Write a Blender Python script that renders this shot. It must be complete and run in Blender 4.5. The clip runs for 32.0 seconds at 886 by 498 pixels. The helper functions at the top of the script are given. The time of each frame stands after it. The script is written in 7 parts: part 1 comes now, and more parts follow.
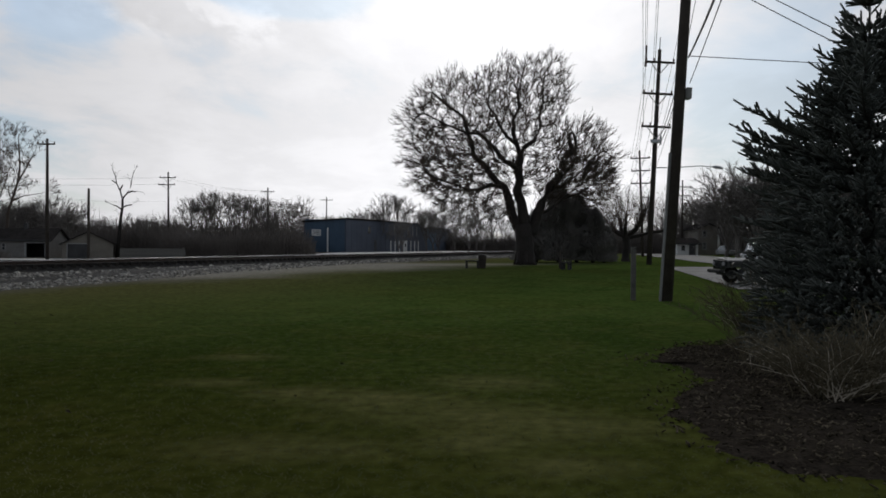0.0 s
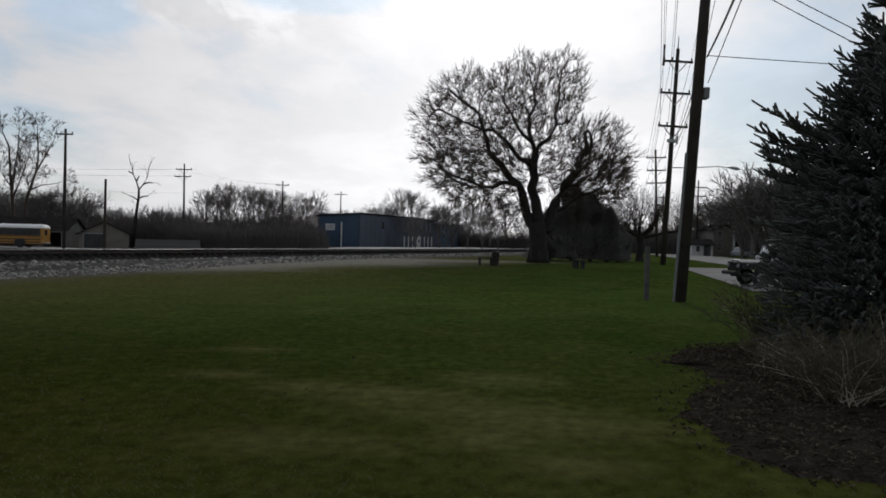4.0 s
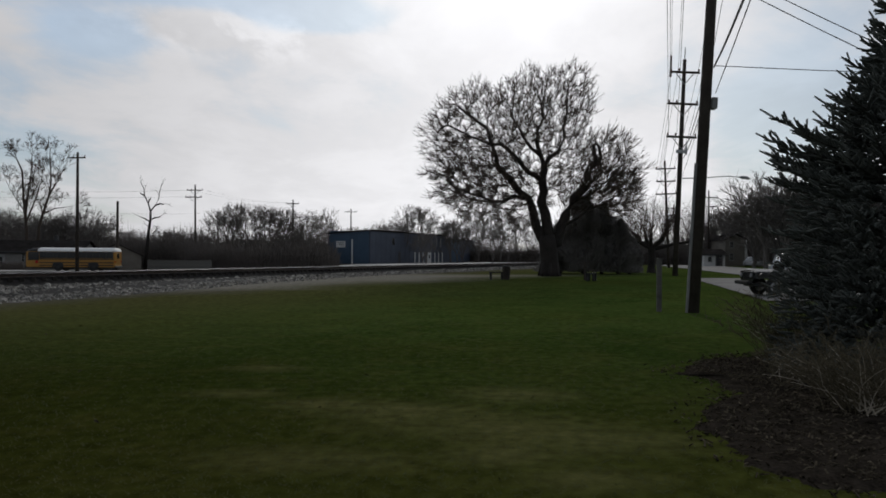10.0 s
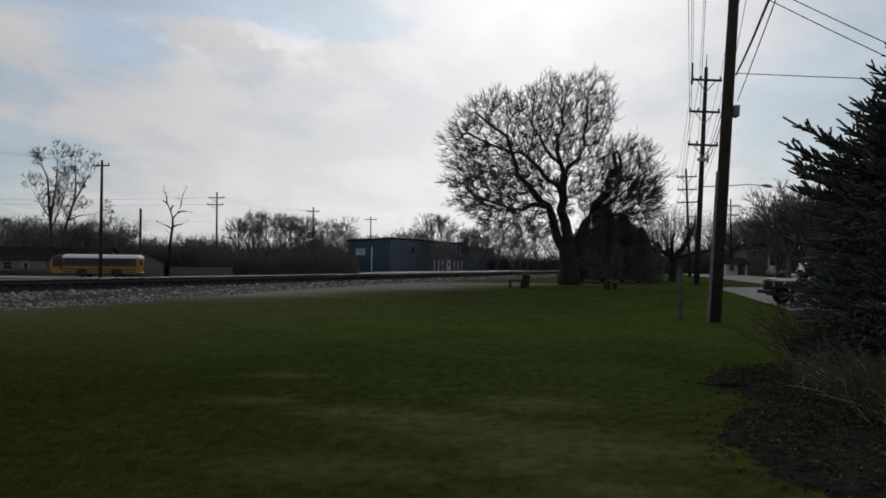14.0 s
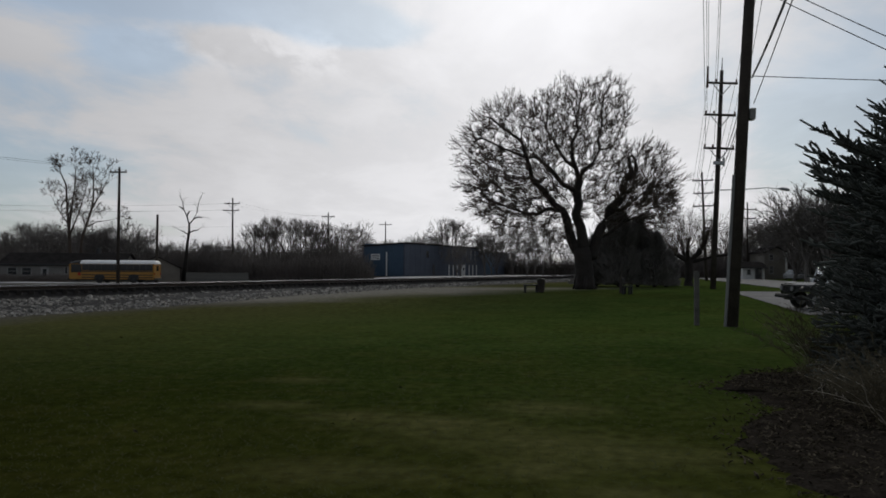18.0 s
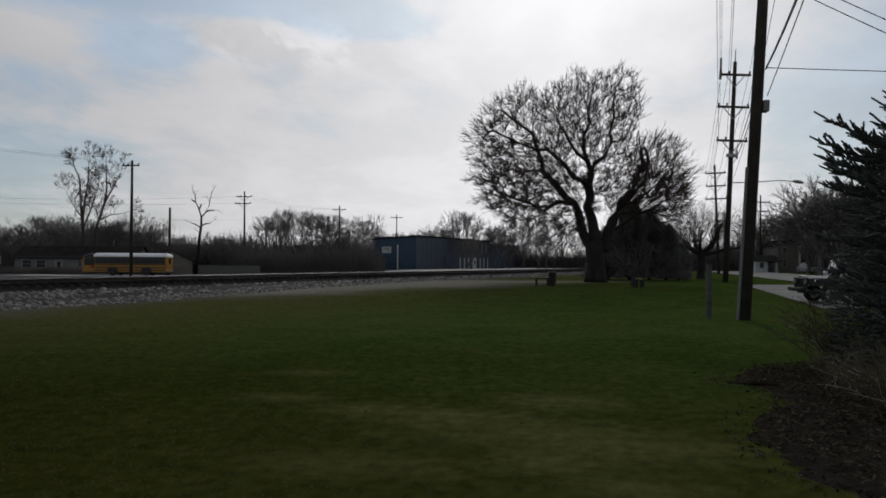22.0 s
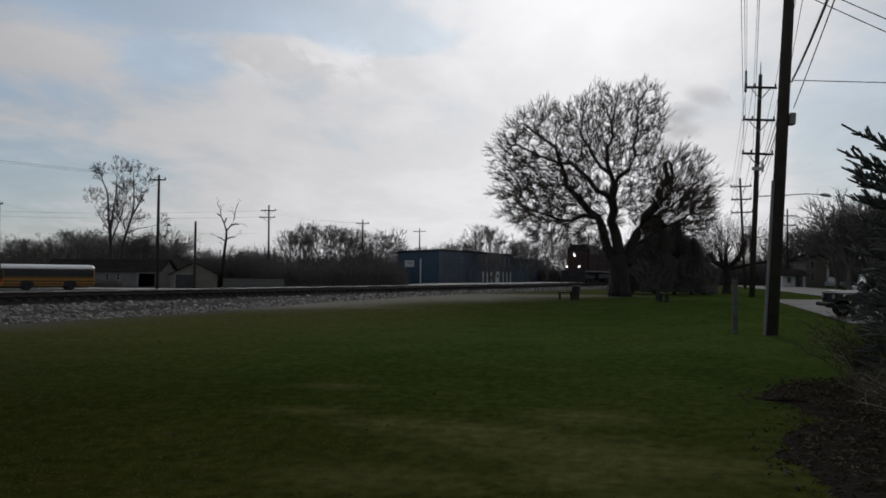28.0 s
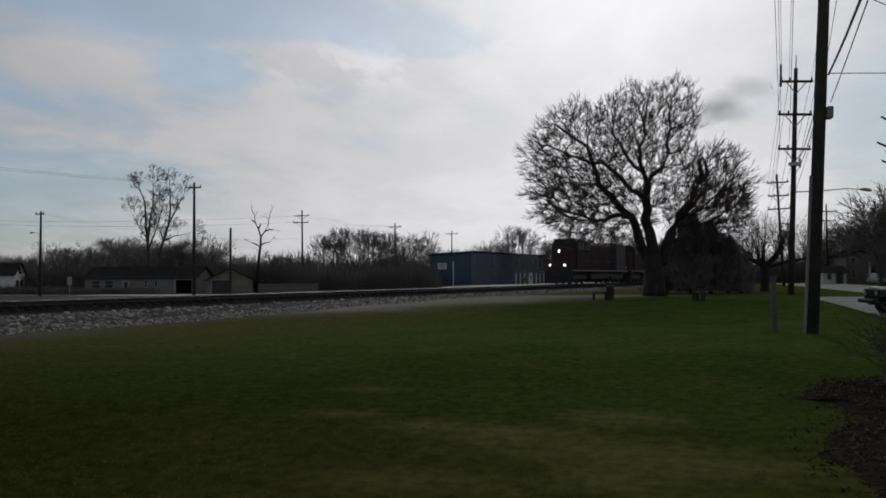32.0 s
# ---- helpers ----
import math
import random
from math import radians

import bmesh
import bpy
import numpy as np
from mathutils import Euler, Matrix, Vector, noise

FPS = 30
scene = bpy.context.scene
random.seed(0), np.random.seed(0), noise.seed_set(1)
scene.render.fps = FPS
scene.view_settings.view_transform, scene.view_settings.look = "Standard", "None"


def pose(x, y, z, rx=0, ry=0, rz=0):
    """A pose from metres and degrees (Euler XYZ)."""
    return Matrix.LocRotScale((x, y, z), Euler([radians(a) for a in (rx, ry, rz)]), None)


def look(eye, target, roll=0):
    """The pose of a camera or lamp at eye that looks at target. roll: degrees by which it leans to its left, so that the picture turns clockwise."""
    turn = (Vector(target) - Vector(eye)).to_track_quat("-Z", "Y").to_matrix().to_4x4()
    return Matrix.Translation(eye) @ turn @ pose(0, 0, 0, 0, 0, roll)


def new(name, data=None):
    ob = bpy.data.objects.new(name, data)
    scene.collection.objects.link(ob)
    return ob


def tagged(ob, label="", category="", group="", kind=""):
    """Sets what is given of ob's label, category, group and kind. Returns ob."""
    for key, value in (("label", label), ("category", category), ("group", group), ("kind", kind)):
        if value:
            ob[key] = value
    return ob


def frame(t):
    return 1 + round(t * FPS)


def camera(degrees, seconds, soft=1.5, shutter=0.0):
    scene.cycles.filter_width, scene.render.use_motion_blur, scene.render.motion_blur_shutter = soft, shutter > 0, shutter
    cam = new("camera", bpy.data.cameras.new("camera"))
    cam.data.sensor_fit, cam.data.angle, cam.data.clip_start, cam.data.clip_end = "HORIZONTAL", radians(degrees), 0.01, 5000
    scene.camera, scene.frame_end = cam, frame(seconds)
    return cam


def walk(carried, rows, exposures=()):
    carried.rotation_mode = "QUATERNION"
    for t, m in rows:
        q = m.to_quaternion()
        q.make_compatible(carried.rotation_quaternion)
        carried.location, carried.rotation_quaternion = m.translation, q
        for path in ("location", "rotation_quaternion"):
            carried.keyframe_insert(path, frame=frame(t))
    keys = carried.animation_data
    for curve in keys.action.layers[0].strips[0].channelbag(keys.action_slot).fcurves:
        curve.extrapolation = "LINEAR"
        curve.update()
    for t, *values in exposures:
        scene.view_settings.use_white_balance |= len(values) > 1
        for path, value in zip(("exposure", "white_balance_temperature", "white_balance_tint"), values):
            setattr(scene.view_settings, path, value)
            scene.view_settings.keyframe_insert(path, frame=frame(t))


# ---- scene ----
cam = camera(60.0, 32.0, soft=1.7)

EYE = (0.0, 0.0, 1.7)
walk(cam, [(t, pose(*EYE, rx, ry, rz)) for t, rx, ry, rz in (
    (0, 89.69, -0.42, 0.02),    (0.5, 89.71, -0.54, 0.15),    (1, 89.73, -0.63, 0.35),
    (1.5, 89.75, -0.77, 0.11),    (2, 89.88, -0.52, 0.67),    (2.5, 89.73, -0.44, 0.91),
    (3, 89.75, -0.59, 0.99),    (3.5, 89.57, -1.40, 0.90),    (5.5, 89.27, -1.17, 1.42),
    (6, 89.68, -0.88, 1.33),    (6.5, 89.99, -0.74, 1.15),    (7, 91.42, -0.30, 1.36),
    (7.5, 90.91, -0.30, 1.21),    (8, 90.85, -0.32, 1.43),    (8.5, 90.52, -0.34, 1.68),
    (9, 90.53, -0.32, 1.50),    (9.5, 90.57, -0.41, 1.77),    (10, 90.53, -0.34, 1.81),
    (10.5, 90.50, -0.54, 1.92),    (11, 90.48, -0.47, 1.17),    (11.5, 91.22, -1.20, 2.17),
    (12, 91.01, -0.61, 1.97),    (12.5, 90.73, -0.06, 2.78),    (13, 90.68, 0.11, 3.19),
    (13.5, 90.89, -0.10, 3.46),    (14, 91.11, -0.55, 3.26),    (14.5, 91.11, -0.45, 3.32),
    (15, 90.79, -0.31, 4.69),    (15.5, 90.23, -0.28, 4.33),    (17.5, 90.41, -0.88, 5.09),
    (18, 91.46, -0.39, 4.36),    (18.5, 91.04, -0.48, 4.74),    (19, 91.27, -0.55, 4.66),
    (19.5, 91.68, -0.60, 4.93),    (20, 91.70, -0.42, 4.86),    (20.5, 91.31, -0.45, 4.88),
    (21, 91.22, -0.42, 5.11),    (21.5, 90.87, -0.42, 5.07),    (22, 90.93, -0.42, 5.19),
    (22.5, 90.90, -0.48, 5.16),    (23, 90.92, -0.54, 5.19),    (23.5, 91.03, -0.75, 5.77),
    (24, 91.16, -0.76, 5.89),    (24.5, 91.62, -0.71, 6.17),    (25, 91.66, -0.71, 6.12),
    (25.5, 91.87, -0.71, 6.29),    (27.5, 91.96, -0.54, 6.66),    (28, 91.94, -0.53, 6.89),
    (28.5, 91.92, -0.45, 7.17),    (29, 91.86, -0.30, 7.26),    (29.5, 91.69, -0.21, 7.76),
    (30, 91.80, -0.23, 7.92),    (30.5, 91.76, -0.08, 8.34),    (31, 91.97, 0.32, 8.66),
    (31.5, 91.94, 0.20, 8.82),    (32, 92.11, 0.33, 9.34),
)], exposures=[(0, 0.08), (3, 0.1), (6, 0.1), (7, 0.03), (9, -0.08), (12.5, -0.04), (14, -0.14), (20, -0.2), (25, -0.18), (32, -0.27)])

# ---- light ----
SUN_AZ, SUN_EL = radians(4), radians(30)          # straight ahead, behind the cloud
world = bpy.data.worlds.new("sky")
scene.world = world
world.use_nodes = True
wn, wl = world.node_tree.nodes, world.node_tree.links
wn.clear()
w_out, w_bg = wn.new("ShaderNodeOutputWorld"), wn.new("ShaderNodeBackground")
sky = wn.new("ShaderNodeTexSky")
sky.sky_type, sky.sun_disc = "NISHITA", False
sky.sun_elevation, sky.sun_rotation = SUN_EL, SUN_AZ
sky.air_density, sky.dust_density, sky.ozone_density = 1.0, 1.5, 1.5


def w_math(op, a, b=None):
    """A math node of the sky; a and b are sockets or numbers."""
    nd = wn.new("ShaderNodeMath")
    nd.operation = op
    for k, v in enumerate((a, b)):
        if isinstance(v, (int, float)):
            nd.inputs[k].default_value = v
        elif v is not None:
            wl.new(v, nd.inputs[k])
    return nd.outputs[0]


def w_range(v, a, b, c, d):
    nd = wn.new("ShaderNodeMapRange")
    nd.interpolation_type = "SMOOTHSTEP"
    for k, q in zip(("From Min", "From Max", "To Min", "To Max"), (a, b, c, d)):
        nd.inputs[k].default_value = q
    wl.new(v, nd.inputs["Value"])
    return nd.outputs[0]


w_tc = wn.new("ShaderNodeTexCoord")
w_xyz = wn.new("ShaderNodeSeparateXYZ")
wl.new(w_tc.outputs["Generated"], w_xyz.inputs[0])
# the cloud deck seen in perspective: places on a level sheet overhead
w_low = w_math("ADD", w_math("MAXIMUM", w_xyz.outputs["Z"], 0.0), 0.16)
w_deck = wn.new("ShaderNodeCombineXYZ")
wl.new(w_math("DIVIDE", w_xyz.outputs["X"], w_low), w_deck.inputs[0])
wl.new(w_math("DIVIDE", w_xyz.outputs["Y"], w_low), w_deck.inputs[1])


def w_noise(scale, detail, rough, stretch, shift, distort=0.3):
    mp, nz = wn.new("ShaderNodeMapping"), wn.new("ShaderNodeTexNoise")
    mp.inputs["Scale"].default_value, mp.inputs["Location"].default_value = stretch, shift
    mp.inputs["Rotation"].default_value = (0, 0, radians(-14))
    nz.inputs["Scale"].default_value, nz.inputs["Detail"].default_value = scale, detail
    nz.inputs["Roughness"].default_value, nz.inputs["Distortion"].default_value = rough, distort
    wl.new(w_deck.outputs[0], mp.inputs["Vector"])
    wl.new(mp.outputs[0], nz.inputs["Vector"])
    return nz.outputs["Fac"]


w_az = w_math("MULTIPLY", w_math("ARCTAN2", w_xyz.outputs["X"], w_xyz.outputs["Y"]), 57.296)
w_el = w_math("MULTIPLY", w_math("ARCSINE", w_xyz.outputs["Z"]), 57.296)


def w_patch(az, el, wide, high, amount):
    """A soft oval of the sky, in degrees: more or less cloud there."""
    u = w_math("DIVIDE", w_math("SUBTRACT", w_az, az), wide)
    v = w_math("DIVIDE", w_math("SUBTRACT", w_el, el), high)
    r = w_math("SQRT", w_math("ADD", w_math("MULTIPLY", u, u), w_math("MULTIPLY", v, v)))
    return w_range(r, 1.0, 0.0, 0.0, amount)


def w_sum(parts):
    t = parts[0]
    for q in parts[1:]:
        t = w_math("ADD", t, q)
    return t


w_fine = w_noise(2.2, 9, 0.62, (1.0, 0.7, 1), (3.1, 0.4, 0))
w_big = w_noise(0.6, 4, 0.5, (1.0, 0.8, 1), (1.7, 5.2, 0), 0.1)
w_puff = w_noise(5.0, 7, 0.62, (1.0, 0.55, 1), (0.3, 2.2, 0), 0.15)
w_cover = w_sum([w_math("MULTIPLY", w_fine, 0.6), w_math("MULTIPLY", w_big, 0.4), w_math("MULTIPLY", w_puff, 0.15),
                 w_patch(-31, 18.8, 15, 2.8, -0.34), w_patch(-26.5, 14.6, 6, 2.4, -0.26), w_patch(-11, 17.2, 8, 2.0, -0.3), w_patch(-18, 18.6, 12, 2.2, -0.3), w_patch(-38, 6, 22, 5, -0.2),
                 w_patch(23, 11, 9, 9, -0.24), w_patch(-19.5, 15.7, 6, 1.6, 0.2), w_patch(-10, 14.7, 8, 1.8, 0.2), w_patch(3, 16, 13, 12, 0.25), w_patch(-8, 5, 34, 9, 0.25), w_patch(-34, 14.2, 8, 2.4, 0.22)])
w_fac = w_range(w_cover, 0.44, 0.66, 0.1, 1.0)
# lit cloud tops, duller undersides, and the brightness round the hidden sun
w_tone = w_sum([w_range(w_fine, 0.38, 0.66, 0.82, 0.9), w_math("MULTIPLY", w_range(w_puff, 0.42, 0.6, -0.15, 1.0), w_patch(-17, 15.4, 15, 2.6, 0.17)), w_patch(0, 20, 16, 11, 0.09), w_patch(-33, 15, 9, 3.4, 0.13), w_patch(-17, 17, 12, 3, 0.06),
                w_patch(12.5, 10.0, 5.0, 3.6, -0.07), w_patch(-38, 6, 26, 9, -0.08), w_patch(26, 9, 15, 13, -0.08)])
# a thin veil of cloud takes its light from the sky's own brightness
w_dim = wn.new("ShaderNodeMixRGB")
w_dim.blend_type, w_dim.inputs[0].default_value = "MULTIPLY", 1.0
w_dim.inputs[2].default_value = (0.062, 0.062, 0.062, 1)
w_bw = wn.new("ShaderNodeRGBToBW")
w_pw = wn.new("ShaderNodeMath")
w_pw.operation, w_pw.inputs[1].default_value = "POWER", 0.5
w_cl = wn.new("ShaderNodeMixRGB")
w_cl.blend_type, w_cl.inputs[0].default_value = "MULTIPLY", 1.0
w_cl.inputs[2].default_value = (1.025, 1.022, 1.05, 1)
w_hz = wn.new("ShaderNodeGamma")
w_hz.inputs[1].default_value = 0.5
w_bl = wn.new("ShaderNodeMixRGB")
w_bl.blend_type, w_bl.inputs[0].default_value = "MULTIPLY", 1.0
w_bl.inputs[2].default_value = (0.82, 0.945, 1.07, 1)
w_mix = wn.new("ShaderNodeMixRGB")
wl.new(sky.outputs[0], w_dim.inputs[1])
wl.new(w_dim.outputs[0], w_bw.inputs[0])
wl.new(w_bw.outputs[0], w_pw.inputs[0])
wl.new(w_pw.outputs[0], w_cl.inputs[1])
wl.new(w_dim.outputs[0], w_hz.inputs[0])
wl.new(w_hz.outputs[0], w_bl.inputs[1])
wl.new(w_fac, w_mix.inputs[0])
wl.new(w_bl.outputs[0], w_mix.inputs[1])
wl.new(w_cl.outputs[0], w_mix.inputs[2])
wl.new(w_mix.outputs[0], w_bg.inputs[0])
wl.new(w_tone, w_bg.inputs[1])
wl.new(w_bg.outputs[0], w_out.inputs[0])

sun = new("sun", bpy.data.lights.new("sun", "SUN"))
sun.data.energy, sun.data.angle, sun.data.color = 0.7, radians(12), (1.0, 0.95, 0.88)
sun.matrix_world = look((0, 0, 60), (-math.sin(SUN_AZ) * math.cos(SUN_EL), -math.cos(SUN_AZ) * math.cos(SUN_EL),
                                     60 - math.sin(SUN_EL)))

# ---- materials ----
def mat(name, a, b, scale=4.0, rough=0.8, bump=0.15, metal=0.0, fine=9.0, spec=0.3, vary=0.0, trans=0.0):
    """Two colours mixed by noise at two scales, with relief; vary: difference from object to object."""
    m = bpy.data.materials.new(name)
    m.use_nodes = True
    n, l = m.node_tree.nodes, m.node_tree.links
    p = n["Principled BSDF"]
    tc = n.new("ShaderNodeTexCoord")
    n1, n2 = n.new("ShaderNodeTexNoise"), n.new("ShaderNodeTexNoise")
    n1.inputs["Scale"].default_value, n1.inputs["Detail"].default_value = scale, 3
    n2.inputs["Scale"].default_value, n2.inputs["Detail"].default_value = scale * fine, 4
    add = n.new("ShaderNodeMath")
    add.operation = "MULTIPLY_ADD"
    add.inputs[1].default_value = 0.5
    half = n.new("ShaderNodeMath")
    half.operation = "MULTIPLY"
    half.inputs[1].default_value = 0.5
    ramp = n.new("ShaderNodeValToRGB")
    ramp.color_ramp.elements[0].position, ramp.color_ramp.elements[1].position = 0.36, 0.64
    ramp.color_ramp.elements[0].color, ramp.color_ramp.elements[1].color = (*a, 1), (*b, 1)
    l.new(tc.outputs["Object"], n1.inputs["Vector"])
    l.new(tc.outputs["Object"], n2.inputs["Vector"])
    l.new(n1.outputs["Fac"], half.inputs[0])
    l.new(n2.outputs["Fac"], add.inputs[0])
    l.new(half.outputs[0], add.inputs[2])
    l.new(add.outputs[0], ramp.inputs[0])
    col = ramp.outputs[0]
    if vary:
        oi, hs = n.new("ShaderNodeObjectInfo"), n.new("ShaderNodeHueSaturation")
        mr = n.new("ShaderNodeMapRange")
        mr.inputs["To Min"].default_value, mr.inputs["To Max"].default_value = 1 - vary, 1 + vary
        l.new(oi.outputs["Random"], mr.inputs["Value"])
        l.new(mr.outputs[0], hs.inputs["Value"])
        l.new(col, hs.inputs["Color"])
        col = hs.outputs[0]
    l.new(col, p.inputs["Base Color"])
    p.inputs["Roughness"].default_value, p.inputs["Metallic"].default_value = rough, metal
    p.inputs["Specular IOR Level"].default_value = spec
    if bump:
        bp = n.new("ShaderNodeBump")
        bp.inputs["Strength"].default_value, bp.inputs["Distance"].default_value = bump, 0.02
        l.new(n2.outputs["Fac"], bp.inputs["Height"])
        l.new(bp.outputs[0], p.inputs["Normal"])
    return m


def glow(name, c, power):
    m = bpy.data.materials.new(name)
    m.use_nodes = True
    p = m.node_tree.nodes["Principled BSDF"]
    p.inputs["Base Color"].default_value = (0.8, 0.8, 0.8, 1)
    p.inputs["Emission Color"].default_value, p.inputs["Emission Strength"].default_value = (*c, 1), power
    return m


M_BARK = mat("bark", (0.014, 0.012, 0.0105), (0.038, 0.032, 0.0285), 1.5, 0.9, 0.6)
M_TWIG = mat("twig", (0.045, 0.034, 0.028), (0.085, 0.066, 0.052), 1.0, 0.9, 0)
M_BRUSH = mat("brush_twig", (0.085, 0.074, 0.066), (0.15, 0.132, 0.12), 0.3, 0.9, 0, vary=0.25)
# paler than the near twigs: haze over the distance is in this colour
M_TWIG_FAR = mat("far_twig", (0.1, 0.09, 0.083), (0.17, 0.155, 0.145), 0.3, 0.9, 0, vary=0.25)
M_BUD = mat("budding_twig", (0.1, 0.084, 0.06), (0.17, 0.145, 0.1), 0.3, 0.9, 0, vary=0.2)
M_NEEDLE = mat("needle", (0.055, 0.062, 0.056), (0.115, 0.125, 0.112), 1.2, 0.7, 0)
M_YEW = mat("dark_evergreen", (0.125, 0.118, 0.112), (0.205, 0.194, 0.184), 0.8, 0.8, 0)
M_POLE = mat("creosoted_wood", (0.03, 0.024, 0.02), (0.06, 0.05, 0.042), 2.5, 0.85, 0.4)
M_GREYWOOD = mat("weathered_wood", (0.06, 0.058, 0.053), (0.13, 0.125, 0.115), 3, 0.9, 0.4)
M_WIRE = mat("wire", (0.03, 0.03, 0.03), (0.05, 0.05, 0.05), 1, 0.6, 0)
M_GALV = mat("galvanised_steel", (0.3, 0.31, 0.32), (0.42, 0.43, 0.44), 4, 0.45, 0.05, 0.8)
M_PVC = mat("grey_plastic", (0.16, 0.16, 0.16), (0.23, 0.23, 0.22), 3, 0.6, 0.05)
M_CERAMIC = mat("brown_ceramic", (0.06, 0.03, 0.02), (0.09, 0.05, 0.035), 3, 0.25, 0)
M_RAIL = mat("rail_rust", (0.025, 0.018, 0.015), (0.055, 0.038, 0.03), 3, 0.75, 0.2)
M_RAILHEAD = mat("polished_steel", (0.5, 0.5, 0.5), (0.62, 0.62, 0.62), 2, 0.22, 0.03, 1.0)
M_TIE = mat("tie_wood", (0.01, 0.009, 0.008), (0.024, 0.021, 0.018), 4, 0.9, 0.4, vary=0.3)
M_ROCK = mat("ballast_stone", (0.05, 0.047, 0.042), (0.4, 0.38, 0.34), 6.0, 0.9, 0.3)


def speckle(m, lo, hi):
    """Each loose piece of the mesh lighter or darker than the next."""
    n, l = m.node_tree.nodes, m.node_tree.links
    p = n["Principled BSDF"]
    base = p.inputs["Base Color"].links[0].from_socket
    ge, mr, sc = n.new("ShaderNodeNewGeometry"), n.new("ShaderNodeMapRange"), n.new("ShaderNodeVectorMath")
    sc.operation = "SCALE"
    mr.inputs["To Min"].default_value, mr.inputs["To Max"].default_value = lo, hi
    l.new(ge.outputs["Random Per Island"], mr.inputs["Value"])
    l.new(base, sc.inputs[0])
    l.new(mr.outputs[0], sc.inputs["Scale"])
    l.new(sc.outputs[0], p.inputs["Base Color"])


speckle(M_ROCK, 0.25, 1.5)
# near-black: shade under the ties and between the stones is in this colour
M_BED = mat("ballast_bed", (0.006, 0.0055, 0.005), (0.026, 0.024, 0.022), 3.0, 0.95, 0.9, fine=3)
M_MULCH = mat("bark_mulch", (0.013, 0.011, 0.009), (0.047, 0.04, 0.0325), 6, 1.0, 0.9, fine=5, spec=0.0)
M_CHIP = mat("mulch_chip", (0.011, 0.0095, 0.0075), (0.115, 0.097, 0.07), 9, 1.0, 0.3, spec=0.0)
speckle(M_CHIP, 0.3, 1.7)
M_CONC = mat("concrete", (0.14, 0.137, 0.13), (0.22, 0.215, 0.205), 0.6, 0.9, 0.2)
M_PALE = mat("pale_concrete", (0.36, 0.355, 0.34), (0.48, 0.475, 0.455), 0.6, 0.9, 0.15)
M_ASPH = mat("asphalt", (0.05, 0.05, 0.05), (0.1, 0.1, 0.098), 0.7, 0.9, 0.3)
M_BLUE = mat("blue_siding", (0.036, 0.066, 0.104), (0.05, 0.085, 0.13), 0.5, 0.55, 0.1, vary=0.08)
M_BLUEDK = mat("slate_siding", (0.044, 0.055, 0.08), (0.066, 0.08, 0.11), 0.5, 0.6, 0.1, vary=0.08)
M_ROOF = mat("dark_roofing", (0.022, 0.02, 0.019), (0.045, 0.041, 0.039), 1.2, 1.0, 0.4, spec=0.0)
M_FRAME = mat("dull_frame_paint", (0.2, 0.2, 0.195), (0.3, 0.3, 0.29), 1.5, 0.7, 0.05)
M_WHITE = mat("white_paint", (0.5, 0.5, 0.49), (0.66, 0.66, 0.64), 1.5, 0.6, 0.05)
M_TAN = mat("tan_siding", (0.13, 0.118, 0.1), (0.19, 0.172, 0.147), 0.8, 0.75, 0.1, vary=0.06)
M_GREYSIDE = mat("grey_siding", (0.135, 0.129, 0.12), (0.2, 0.191, 0.178), 0.8, 0.75, 0.1, vary=0.06)
M_DARKDOOR = mat("dark_door", (0.03, 0.03, 0.032), (0.055, 0.055, 0.056), 1.2, 0.6, 0.05)
M_GLASS = mat("dark_glass", (0.015, 0.017, 0.02), (0.025, 0.028, 0.03), 1, 0.08, 0, spec=0.5)
M_YELLOW = mat("bus_yellow", (0.27, 0.135, 0.022), (0.34, 0.17, 0.03), 0.8, 0.4, 0.02)
M_BUSROOF = mat("white_roof_paint", (0.8, 0.8, 0.79), (0.88, 0.88, 0.87), 0.8, 0.45, 0.02)
M_BLACK = mat("black_trim", (0.012, 0.012, 0.013), (0.03, 0.03, 0.03), 3, 0.5, 0.05)
M_RUBBER = mat("rubber", (0.015, 0.015, 0.015), (0.035, 0.035, 0.034), 4, 0.85, 0.2)
M_RIM = mat("rim", (0.22, 0.22, 0.22), (0.34, 0.34, 0.34), 4, 0.35, 0.03, 0.6)
M_FARSILVER = mat("dull_silver_paint", (0.2, 0.2, 0.21), (0.3, 0.3, 0.31), 0.8, 0.4, 0.02)
M_LOCO = mat("loco_red", (0.034, 0.02, 0.02), (0.052, 0.032, 0.031), 0.6, 0.8, 0.05, spec=0.15)
M_LOCODK = mat("loco_black", (0.014, 0.013, 0.013), (0.032, 0.03, 0.029), 0.9, 0.6, 0.1)
M_BOXCAR = mat("boxcar_brown", (0.1, 0.04, 0.028), (0.16, 0.07, 0.045), 0.6, 0.7, 0.1)
M_SILVER = mat("silver_paint", (0.45, 0.46, 0.47), (0.55, 0.56, 0.57), 0.8, 0.3, 0.02, 0.5)
M_JEEP = mat("black_car_paint", (0.01, 0.011, 0.012), (0.018, 0.019, 0.02), 0.8, 0.22, 0.01, spec=0.3)
# copy of the car paint with more specular, to force the hood's sky highlight
M_HOOD = mat("glossier_black_paint", (0.012, 0.013, 0.014), (0.02, 0.021, 0.022), 0.8, 0.2, 0.01, spec=0.55)
M_LAMP = glow("headlight", (1.0, 0.93, 0.82), 7)
M_TAIL = mat("red_lens", (0.3, 0.01, 0.01), (0.4, 0.02, 0.02), 3, 0.2, 0)
M_LENS = mat("clear_lens", (0.6, 0.6, 0.58), (0.75, 0.75, 0.72), 3, 0.15, 0)


